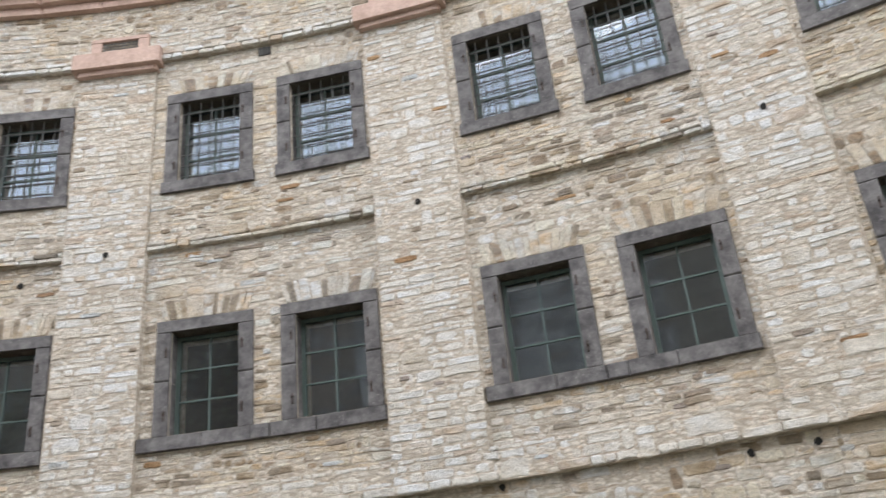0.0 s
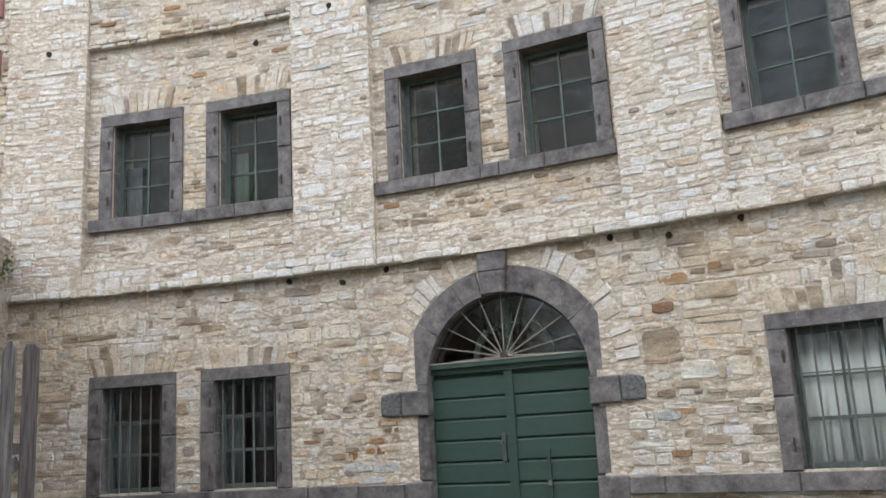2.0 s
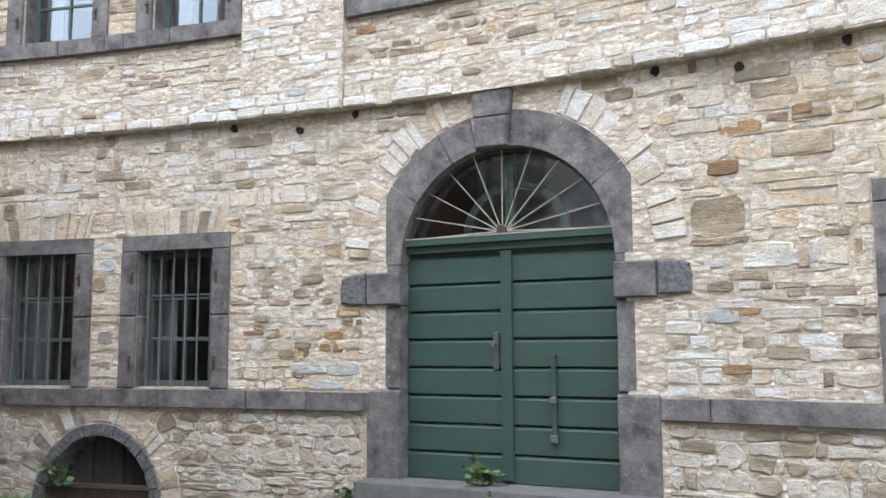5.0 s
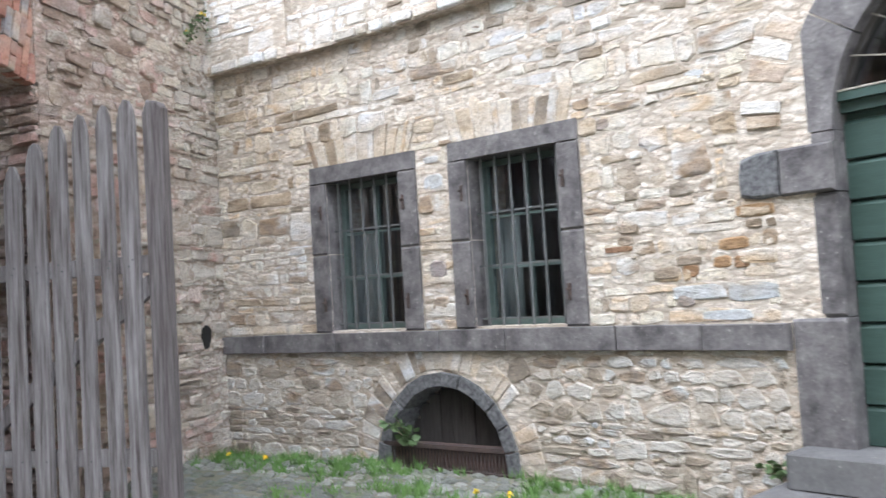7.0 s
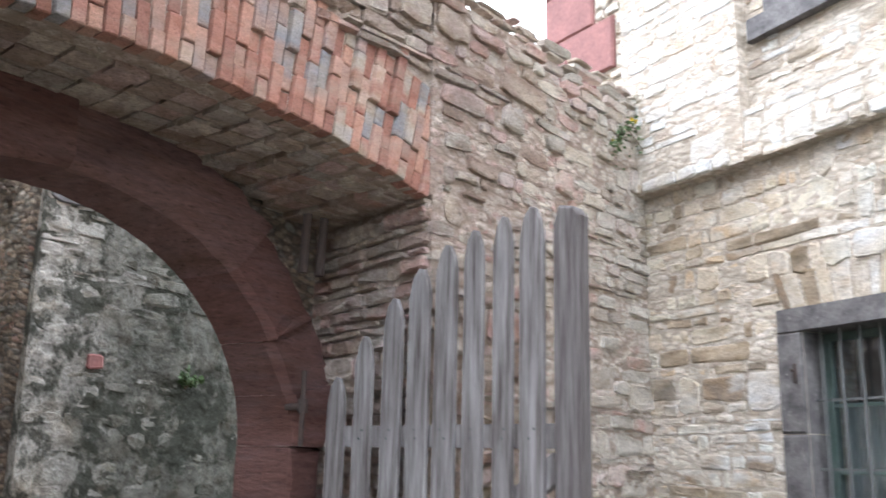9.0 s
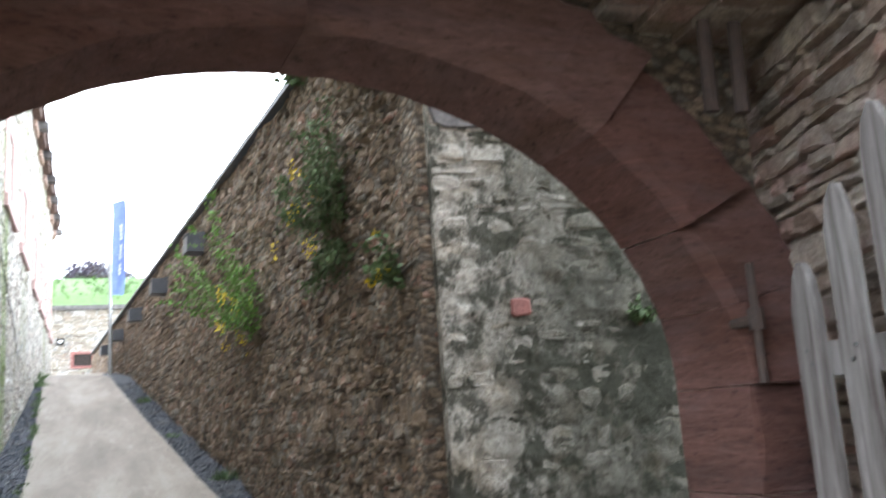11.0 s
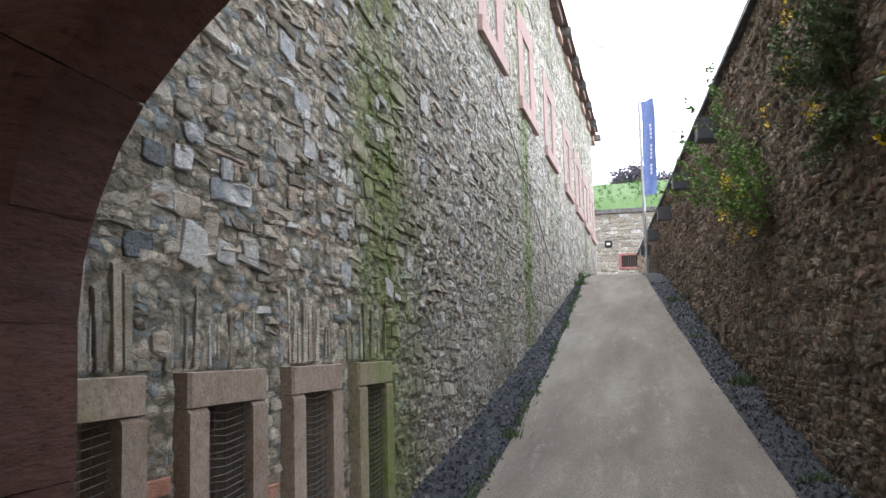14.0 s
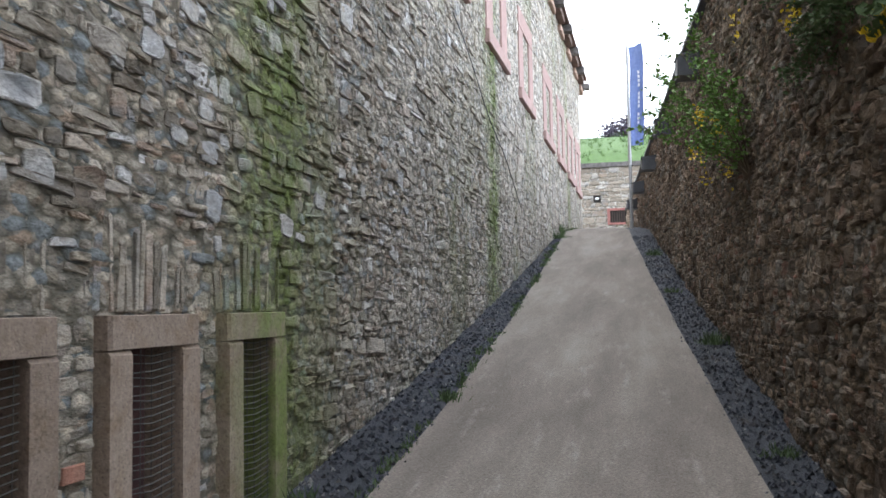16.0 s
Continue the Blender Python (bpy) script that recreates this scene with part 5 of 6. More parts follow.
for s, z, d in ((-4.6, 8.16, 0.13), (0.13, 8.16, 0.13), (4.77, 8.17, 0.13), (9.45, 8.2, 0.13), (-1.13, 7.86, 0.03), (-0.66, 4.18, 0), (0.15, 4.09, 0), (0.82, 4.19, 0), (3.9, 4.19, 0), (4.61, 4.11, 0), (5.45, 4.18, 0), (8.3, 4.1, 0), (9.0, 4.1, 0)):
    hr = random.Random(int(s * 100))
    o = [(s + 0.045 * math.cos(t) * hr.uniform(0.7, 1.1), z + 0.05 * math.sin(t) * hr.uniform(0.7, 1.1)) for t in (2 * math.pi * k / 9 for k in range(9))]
    tagged(Buf().prism(on_facade, o, d - 0.1, d + 0.027).obj("scaffold_hole", M_HOLE), "scaffold hole with its shade painted as a near-black plug", "wall hole", "scaffold holes", "structure")

# ---- the gate ----
gate = thing("door_1", "dark green two-leaf plank gate with a fanlight under a basalt arch", "gate", kind="structure", at=facade_pose(ARCH_S))
for side in (-1, 1):
    x0, x1 = sorted((side * 1.08, side * 1.44))
    ow = 1.45
    Buf().box(local, *sorted((side * 1.075, side * ow)), 0.54, 1.40, -0.4, 0.06, 0.018).obj("plinth_block", M_BASALT, gate)
    Buf().box(local, x0, x1, 1.405, 2.22, -0.4, 0.035, 0.02).obj("jamb", M_BASALT, gate)
    Buf().box(local, *sorted((side * 1.07, side * ow)), 2.225, 2.545, -0.4, 0.09, 0.02).obj("impost", M_BASALT, gate)
    hr = random.Random(side + 5)
    o = [(side * (x - 1.52 + ow), z + hr.uniform(-0.012, 0.012)) for x, z in ((1.53, 2.24), (1.66, 2.23), (1.81, 2.25), (1.82, 2.4), (1.8, 2.52), (1.66, 2.545), (1.53, 2.535))]
    Buf().prism(local, o if side > 0 else o[::-1], -0.1, 0.1, 0.02).obj("lava_block", M_LAVA, gate, "rough porous lava block")
    Buf().box(local, *sorted((side * 1.08, side * 1.42)), 2.55, ARCH_Z, -0.4, 0.03, 0.015).obj("springer", M_BASALT, gate)
joints = [0.0, 0.62, 1.49, 1.798, 2.06, 2.55, math.pi]
for t0, t1 in zip(joints, joints[1:]):
    if t0 == 1.49:
        continue
    n = max(3, int((t1 - t0) / 0.1))
    ts = [t0 + 0.004 + (t1 - t0 - 0.008) * k / n for k in range(n + 1)]
    bb = Buf()
    for q0, q1 in zip(ts, ts[1:]):
        bb.prism(local, [(1.08 * math.cos(q0), ARCH_Z + 1.08 * math.sin(q0)), (1.42 * math.cos(q0), ARCH_Z + 1.42 * math.sin(q0)), (1.42 * math.cos(q1), ARCH_Z + 1.42 * math.sin(q1)), (1.08 * math.cos(q1), ARCH_Z + 1.08 * math.sin(q1))], -0.4, 0.035)
    bb.obj("arch_stone", M_BASALT, gate)
kx = -0.075
Buf().prism(local, [(kx - 0.165, 3.69), (kx + 0.165, 3.69), (kx + 0.185, 3.98), (kx - 0.185, 3.98)], -0.4, 0.085, 0.014).prism(local, [(kx - 0.187, 3.985), (kx + 0.187, 3.985), (kx + 0.205, 4.238), (kx - 0.205, 4.238)], -0.4, 0.085, 0.014).obj("keystone", M_BASALT, gate)
Buf().box(local, -1.08, 1.08, 2.73, 2.8, -0.23, -0.07, 0.01).box(local, -1.08, 1.08, 2.802, 2.86, -0.23, -0.02, 0.012).obj("transom", M_GREEN, gate)
Buf().box(local, -1.07, 1.07, 2.863, 2.875, -0.17, -0.015, 0.006).obj("transom_strip", M_SPOKE, gate, "peeling pale strip on the transom")
for k in range(11):
    t = 0.13 + (math.pi - 0.26) * k / 10
    r = 1.06
    Buf().tube((-0.03 + 0.03 * math.cos(t), 0.07, 2.9), (-0.03 + r * math.cos(t) * 0.985, 0.07, 2.88 + (ARCH_Z - 2.88 + math.sqrt(max(0.02, 1.1664 - (r * math.cos(t)) ** 2))) * 0.985), 0.0065, 0.0055, 6).obj("fanlight_bar", M_SPOKE, gate)
Buf().tube((-0.03, 0.04, 2.905), (-0.03, 0.09, 2.905), 0.05, n=14).obj("fanlight_boss", M_RUST, gate)
n = 20
fan = [(1.07 * math.cos(math.pi * k / n), ARCH_Z + 1.07 * math.sin(math.pi * k / n)) for k in range(n + 1)]
fan = [(x, max(z, 2.87)) for x, z in fan]
fp = Buf().prism(local, fan, -0.145, -0.14).obj("fanlight_pane", M_GLASS, gate)
fp.visible_shadow = False
rim = Buf()
for k in range(n):
    q0, q1 = math.pi * k / n, math.pi * (k + 1) / n
    o = [(r * math.cos(q), max(2.865, ARCH_Z + r * math.sin(q))) for r, q in ((1.045, q0), (1.079, q0), (1.079, q1), (1.045, q1))]
    if max(z for _, z in o) > 2.87:
        rim.prism(local, o, -0.19, -0.09)
rim.obj("fanlight_rim", M_OLDWOOD, gate, "flaking brown fanlight rim")
Buf().box(local, -0.04, 0.04, 2.89, 3.68, -0.23, -0.17, 0.008).obj("fanlight_post", M_GREEN, gate)
inner = Buf()
for k in range(14):
    q0, q1 = math.pi * k / 14, math.pi * (k + 1) / 14
    inner.prism(local, [(r * math.cos(q), 2.87 + r * math.sin(q)) for r, q in ((0.48, q0), (0.56, q0), (0.56, q1), (0.48, q1))], -0.37, -0.31)
inner.obj("fanlight_inner_arch", M_GREEN, gate)
for side in (-1, 1):
    leaf = Buf().box(local, *sorted((side * 0.012, side * 1.075)), 0.58, 2.73, -0.21, -0.16).obj("gate_leaf", M_GREEN, gate)
    for k in range(8):
        z0 = 0.562 + 0.2665 * k
        x0, x1 = sorted((side * 0.03, side * 1.07))
        prof = [(-0.165, z0), (-0.112, z0), (-0.105, z0 + 0.007), (-0.108, z0 + 0.226), (-0.136, z0 + 0.256), (-0.165, z0 + 0.262)]
        board = Buf()
        board.add([(x, -d, z) for x in (x0, x1) for d, z in prof], [(q, (q + 1) % 6, 6 + (q + 1) % 6, 6 + q) for q in range(6)] + [tuple(range(5, -1, -1)), tuple(range(6, 12))])
        board.obj("plank", M_GREEN, leaf)
Buf().box(local, -0.06, 0.05, 0.58, 2.72, -0.16, -0.075, 0.012).obj("cover_strip", M_GREEN, gate)
lock = Buf().box(local, -0.15, -0.09, 1.6, 1.95, -0.12, -0.092, 0.006).obj("lock_plate", M_SLATEROOF, gate, "dark iron lock plate")
Buf().tube((-0.12, 0.1, 1.84), (-0.12, 0.04, 1.84), 0.012).tube((-0.12, 0.045, 1.84), (-0.12, 0.01, 1.84), 0.026, n=12).obj("knob", M_IRON, lock, "round iron knob")
bolt = Buf().box(local, 0.43, 0.475, 0.98, 1.74, -0.105, -0.07, 0.006).obj("drop_bar", M_GREEN, gate, "hanging green bar with a hasp")
Buf().box(local, 0.425, 0.48, 1.3, 1.36, -0.07, -0.045, 0.005).box(local, 0.42, 0.487, 0.95, 1.02, -0.09, -0.055, 0.005).obj("hasp", M_IRON, bolt)
# steps
steps = thing("doorstep", "two worn basalt steps before the green gate", "steps")
for a, c in ((1.0, 2.4), (2.41, 3.84)):
    Buf().box(on_facade, a, c, 0.34, 0.56, -0.45, 0.36, 0.025).obj("upper_step", M_STEP, steps)
for a, c in ((0.9, 1.85), (1.86, 3.2), (3.21, 4.0)):
    Buf().box(on_facade, a, c, 0.04, 0.335, -0.1, 0.74, 0.03).obj("lower_step", M_STEP, steps)

# ---- cellar opening ----
cel = thing("window_cellar", "half-round cellar opening with old boards and a rusty mesh strip", "cellar window", kind="structure", at=facade_pose(CEL_S))
n = 12
for k in range(n):
    q0, q1 = math.pi * k / n + 0.004, math.pi * (k + 1) / n - 0.004
    Buf().prism(local, [(w * math.cos(q), CEL_Z + h * math.sin(q)) for w, h, q in ((0.69, 0.77, q0), (0.83, 0.9, q0), (0.83, 0.9, q1), (0.69, 0.77, q1))], -0.3, 0.035 + 0.008 * math.sin(k * 3), 0.01).obj("arch_stone", M_LAVA, cel)
for k in range(10):
    x = -0.66 + 0.135 * k
    h = 0.1 + 0.74 * math.sqrt(max(0.02, 1 - ((x + 0.06) / 0.72) ** 2))
    Buf().box(local, x, x + 0.125, CEL_Z - 0.05, h, -0.3, -0.27 + 0.008 * (k % 3), 0.004).obj("board", M_OLDWOOD, cel)
Buf().box(local, -0.76, 0.76, 0.3, 0.34, -0.05, 0.03, 0.006).box(local, -0.76, 0.76, 0.08, 0.12, -0.05, 0.03, 0.006).obj("mesh_rail", M_RUST, cel)
for k in range(38):
    x = -0.75 + 0.04 * k
    Buf().tube((x, 0.0, 0.11), (x + 0.02, 0.0, 0.31), 0.006, n=5).tube((x + 0.02, -0.004, 0.11), (x, -0.004, 0.31), 0.006, n=5).obj("mesh_wire", M_RUST, cel)
Buf().box(local, -0.75, 0.75, 0.08, 0.33, -0.12, -0.06).obj("mesh_backing", M_RUSTSHEET, cel, "rusted sheet behind the mesh")

# ---- red sandstone arch set back in the archway ----
arch = thing("stone_arch", "red sandstone gateway arch with worn blocks", "arch", kind="structure")
AR_C, AR_W, AR_H, AR_Z, AR_D, AR_B = 1.81, 1.81, 1.42, 2.0, 0.54, 0.0
AR_COS, AR_SIN = math.cos(radians(8)), math.sin(radians(8))


def on_red(u, z, n):
    """The arch stands turned by eight degrees to the outer wall: u from its south jamb northwards, n towards the courtyard."""
    return on_arch_wall(6.65 - u * AR_COS - n * AR_SIN, z, -1.08 - u * AR_SIN + n * AR_COS)


on_red_face = lambda x, z, d: on_red(-x, z, d)
jr = random.Random(41)
for side in (-1, 1):
    z = 0.0
    for k, h in enumerate((0.42, 0.4, 0.38, 0.34, 0.46)):
        w = 0.31 + jr.uniform(-0.03, 0.03)
        x0, x1 = sorted((-AR_C + side * AR_W, -AR_C + side * (AR_W + w)))
        pts = [(x0, z + 0.003), (x1, z + 0.003), (x1 + jr.uniform(-.005, .005), z + h * 0.5), (x1, z + h - 0.003), (x0 + jr.uniform(0, .005), z + h - 0.003), (x0 + jr.uniform(-.005, .005), z + h * 0.45)]
        Buf().prism(on_red_face, pts, AR_B, AR_D + jr.uniform(-0.03, 0.02), 0.02, [jr.uniform(-0.04, 0.02) for _ in pts]).obj("jamb_block", M_RED, arch)
        z += h
    Buf().box(on_red_face, *sorted((-AR_C + side * (AR_W + 0.012), -AR_C + side * (AR_W + 0.26))), 0.0, 2.0, AR_B + 0.02, AR_D - 0.06).obj("joint_filling", M_WEATHER_MORTAR, arch, "pale mortar in the block joints")
ts = [0.0, 0.24, 0.5, 0.86, 1.6, 2.25, 2.65, 2.92, math.pi]
for k, (t0, t1) in enumerate(zip(ts, ts[1:])):
    steps_n = max(5, int((t1 - t0) / 0.05))
    d = AR_D + jr.uniform(-0.05, 0.03)
    th = 0.4 + jr.uniform(-0.05, 0.1)
    inn, out = [], []
    for q in range(steps_n + 1):
        t = t0 + 0.001 + (t1 - t0 - 0.002) * q / steps_n
        inn.append((-AR_C - (AR_W + jr.uniform(-.005, .005)) * math.cos(t), AR_Z + (AR_H + jr.uniform(-.005, .005)) * math.sin(t)))
        r = th + jr.uniform(-0.02, 0.02)
        out.append((-AR_C - (AR_W + r) * math.cos(t), AR_Z + (AR_H + r) * math.sin(t)))
    # one shell a voussoir, its face leaning and chipped
    bb = Buf()
    n0 = len(inn)
    lean0, lean1 = jr.uniform(-0.07, 0.0), jr.uniform(-0.07, 0.0)
    ring0 = [on_red_face(x, z, AR_B) for x, z in inn] + [on_red_face(x, z, AR_B) for x, z in out]
    ring1 = [on_red_face(x, z, d - 0.05 + jr.uniform(-0.012, 0.012) + lean0 * (q / n0)) for q, (x, z) in enumerate(inn)]
    ring2 = [on_red_face(x + (a - x) * 0.12, z + (c - z) * 0.12, d + jr.uniform(-0.012, 0.008) + lean0 * (q / n0)) for q, ((x, z), (a, c)) in enumerate(zip(inn, out))]
    ring3 = [on_red_face(x, z, d + jr.uniform(-0.02, 0.0) + lean1 * (q / n0)) for q, (x, z) in enumerate(out)]
    bb.v = ring0 + ring1 + ring2 + ring3
    rows = [range(n0, 2 * n0), range(0, n0), range(2 * n0, 3 * n0), range(3 * n0, 4 * n0), range(4 * n0, 5 * n0)]
    for lo, hi in zip(rows, rows[1:] + rows[:1]):
        bb.f += [(lo[q], hi[q], hi[q + 1], lo[q + 1]) for q in range(n0 - 1)]
    bb.f += [tuple(r[0] for r in rows[::-1]), tuple(r[-1] for r in rows)]
    bb.obj("voussoir", M_RED, arch)
ring = Buf()
for q in range(60):
    t0, t1 = math.pi * q / 60, math.pi * (q + 1) / 60
    ring.prism(on_red_face, [(-AR_C - (AR_W + r) * math.cos(t), AR_Z + (AR_H + r) * math.sin(t)) for r, t in ((0.012, t0), (0.34, t0), (0.34, t1), (0.012, t1))], AR_B + 0.012, AR_D - 0.16)
ring.obj("joint_filling", M_WEATHER_MORTAR, arch)
# rubble filling between arch and brick vault, and behind the hinge
fill = Buf()
for i in range(26):
    u = -0.25 + 0.16 * i
    k = abs(u + 0.08 - AR_C) / (AR_W + 0.3)
    low = AR_Z + (AR_H + 0.3) * math.sqrt(1 - k * k) if k < 1 else 0.0
    if low < 3.7:
        fill.box(on_red_face, -u - 0.16, -u, low, 3.72, 0.06, AR_D - 0.16)
fill.obj("arch_filling", M_DARK_MORTAR, archwall)
side_st = Buf()
side_map = lambda a, z, d: on_arch_wall(2.87 - 0.21 * a + d, z, -a)
courses(side_map, 0.0, 1.5, 0.0, 3.57, (0.04, 0.13), (0.15, 0.4), 0.008, lambda s, z: 0.0, 0.06, 0.02, 0.35, lambda a, b: [], side_st, 56, tilt=0.05)
tagged(side_st.obj("reveal_stonework", M_WEATHER, archwall), "layered reddish stones beside the gate", kind="stuff")
# iron pintle on the jamb
pin = thing("gate_hinge", "rusty iron gate hinge on the sandstone jamb", "hinge", kind="structure")
x = on_arch_wall(3.0, 0, -0.98)
Buf().tube((x[0], x[1], 2.0), (x[0], x[1], 2.5), 0.018).tube((x[0], x[1], 2.22), (x[0], x[1], 2.31), 0.034).obj("pin", M_RUST, pin)
y = on_arch_wall(3.02, 0, -1.12)
Buf().tube((x[0], x[1], 2.26), (y[0], y[1], 2.26), 0.024).obj("bracket", M_RUST, pin)
# iron remains under the brick arch
for a in (2.97, 3.12):
    p, q = on_arch_wall(a, 3.15, -0.92), on_arch_wall(a, 3.56, -0.9)
    Buf().tube(p, q, 0.035, 0.03).obj("iron_stub", M_RUST, pin)

o = [(0.42 + 0.1 * math.cos(t) * (1 + 0.2 * math.sin(3 * t)), 1.4 + 0.13 * math.sin(t)) for t in (2 * math.pi * k / 10 for k in range(10))]
# shade of the hollow laid on as a near-black patch
tagged(Buf().prism(on_arch_wall, o, -0.1, 0.022).obj("wall_hole", M_HOLE), "hole where stones have fallen out, its shade painted near black", "wall hole", kind="structure")

# ---- open picket gate ----
H0, H1 = on_arch_wall(3.0, 0, -0.72), on_arch_wall(3.02, 0, 1.25)
LEN = math.hypot(H1[0] - H0[0], H1[1] - H0[1])
ux, uy = (H1[0] - H0[0]) / LEN, (H1[1] - H0[1]) / LEN


def on_leaf(x, z, d):
    return (H0[0] + ux * x + uy * d, H0[1] + uy * x - ux * d, z)


fence = thing("picket_gate", "weathered grey picket gate leaf standing open", "gate")
fr = random.Random(17)
tips = [(0.1, 2.44), (0.34, 2.69), (0.59, 2.91), (0.81, 3.07), (1.02, 3.19), (1.23, 3.25), (1.44, 3.3), (1.64, 3.32)]
for k, (x, z) in enumerate(tips):
    w = 0.072 + fr.uniform(-0.008, 0.008)
    lean = fr.uniform(-0.01, 0.01)
    d = 0.035 + fr.uniform(-0.004, 0.006)
    o = [(x - w + lean, 0.2 + fr.uniform(-.02, .03)), (x + w + lean, 0.2 + fr.uniform(-.02, .03)), (x + w, z - 0.16), (x + w * 0.8, z - 0.08), (x + w * 0.35, z - 0.01), (x - w * 0.1, z), (x - w * 0.6, z - 0.05), (x - w, z - 0.17)]
    Buf().prism(on_leaf, o, 0.005, d, 0.006).obj("picket", M_WOOD, fence)
Buf().prism(on_leaf, [(1.81, 0.12), (1.96, 0.12), (1.965, 3.22), (1.93, 3.27), (1.84, 3.29), (1.805, 3.2)], -0.04, 0.06, 0.012).obj("end_post", M_POSTWOOD, fence, "dark thick end post")
for z in (0.55, 2.0):
    Buf().box(on_leaf, 0.0, 1.9, z, z + 0.13, -0.06, 0.003, 0.008).obj("rail", M_WOOD, fence)
Buf().prism(on_leaf, [(0.05, 0.75), (0.2, 0.7), (1.8, 1.85), (1.75, 1.98)], -0.055, 0.0, 0.008).obj("brace", M_WOOD, fence)
for k, (x, z) in enumerate(tips):
    for zz in (0.6, 2.05, 2.1):
        p = on_leaf(x + fr.uniform(-.03, .03), zz, 0.034)
        q = on_leaf(x, zz, 0.045)
        Buf().tube(p, (p[0] + (q[0] - p[0]) * 0 + uy * 0.01, p[1] - ux * 0.01, zz), 0.008, n=6).obj("nail_head", M_IRON, fence)

# ---- low barred openings in the passage wall ----
M_DARKRED = plain_mat("dark_red_brown_board", (0.075, 0.032, 0.03), (0.045, 0.022, 0.021), 6, 0.8)
M_CELLFRAME = stone_mat("brown_sandstone_with_algae", [(0, (0.28, 0.22, 0.178)), (1, (0.35, 0.28, 0.228))], True, grain=25, stain=(0.24, 0.19, 0.15), relief=0.004, stretch=(1, 1, 1), zones=(LEFT_ZONES[1], (L_ORIGIN, L_ALONG, -3.0, -1.4, [(0.0, 0.6), (0.6, 0.5), (1.0, 0.0)], (0.2, 0.24, 0.07), 0.2, 1.3)))
for c in CELLS:
    base = ramp_height(c) + 0.02
    x, y, _ = on_left(c, 0, 0)
    op = thing("window_low", "tall narrow opening framed in brown sandstone with wire mesh", "window", "low passage openings", "structure", pose(x, y, 0, 0, 0, math.degrees(math.atan2(CE[1], CE[0]))))
    Buf().box(local, -0.385, 0.385, 1.68, 1.83, -0.4, 0.085, 0.014).obj("lintel", M_CELLFRAME, op)
    for s in (-1, 1):
        Buf().box(local, *sorted((s * 0.215, s * 0.385)), base - 0.2, 1.676, -0.4, 0.085, 0.014).obj("jamb", M_CELLFRAME, op)
    Buf().prism(local, [(-0.215, base - 0.2), (0.215, base - 0.2), (0.215, base + 0.12), (-0.215, base + 0.12)], -0.4, 0.07, 0.02).obj("sill", M_CELLFRAME, op)
    Buf().box(local, -0.215, 0.215, base, 1.68, -0.16, -0.12, 0).obj("back_board", M_DARKRED, op, "dark red-brown board behind the mesh")
    z = base + 0.14
    k = 0
    while z < 1.67:
        sag = 0.012 * math.sin(k * 2.1)
        Buf().tube((-0.215, -0.04, z + sag), (0.0, -0.05, z - 0.012), 0.0028, n=5).tube((0.0, -0.05, z - 0.012), (0.215, -0.04, z + 0.004), 0.0028, n=5).obj("mesh_wire", M_IRON, op)
        z += 0.034
        k += 1
    for k in range(5):
        Buf().tube((-0.18 + 0.09 * k, -0.045, base + 0.12), (-0.18 + 0.09 * k, -0.045, 1.68), 0.002, n=5).obj("mesh_wire", M_IRON, op)

M_SHUTTER = plain_mat("greyish_pink_shutter_paint", (0.36, 0.26, 0.28), (0.28, 0.2, 0.22), 4, 0.7, relief=0.003, stretch=(6, 6, 0.5))
# ---- red-framed windows high on the passage wall ----
for e, z0 in RED_WIN:
    x, y, _ = on_left(e, 0, 0)
    w = thing("window_high", "window with faded red sandstone surround and closed shutters", "window", "passage wall windows", "structure", pose(x, y, 0, 0, 0, math.degrees(math.atan2(CE[1], CE[0]))))
    Buf().box(local, -1.0, 1.0, z0, z0 + 0.2, -0.3, 0.085, 0.012).obj("sill", M_REDTRIM, w)
    Buf().box(local, -0.95, 0.95, z0 + 1.4, z0 + 1.75, -0.3, 0.035, 0.012).obj("lintel", M_REDTRIM, w)
    for s in (-1, 1):
        Buf().box(local, *sorted((s * 0.42, s * 0.95)), z0 + 0.203, z0 + 1.397, -0.3, 0.035, 0.012).obj("jamb", M_REDTRIM, w)
        Buf().box(local, *sorted((s * 0.008, s * 0.42)), z0 + 0.203, z0 + 1.397, -0.14, -0.08, 0.01).obj("shutter", M_SHUTTER, w, "greyish pink wooden shutter")
# eaves with dark brackets and rods
eaves = thing("roof_eaves", "dark wooden eaves with projecting beam ends", "eaves", kind="structure")
M_EAVES = plain_mat("reddish_brown_eaves_timber", (0.17, 0.1, 0.08), (0.1, 0.062, 0.052), 5, 0.8, relief=0.004, stretch=(1, 1, 3))
for k in range(40):
    e = 4 + 0.6 * k
    Buf().box(on_left, e + 0.004, e + 0.596, L_TOP, L_TOP + 0.1, -0.6, 0.26, 0.01).obj("eaves_board", M_EAVES, eaves)
for k in range(6):
    e = 15.6 + 2.3 * k
    Buf().box(on_left, e - 0.62, e + 0.5, L_TOP - 0.2, L_TOP - 0.004, -0.1, 0.2, 0.012).obj("wall_plate", M_EAVES, eaves)
    Buf().box(on_left, e + 0.52, e + 1.5, L_TOP - 0.36, L_TOP - 0.2, -0.1, 0.1, 0.02).obj("corbel_stone", M_PINK, eaves, "pale pinkish corbel stone")
    Buf().box(on_left, e + 1.2, e + 1.5, L_TOP - 0.197, L_TOP - 0.004, -0.1, 0.32, 0.015).obj("beam_end", M_BASALT, eaves)
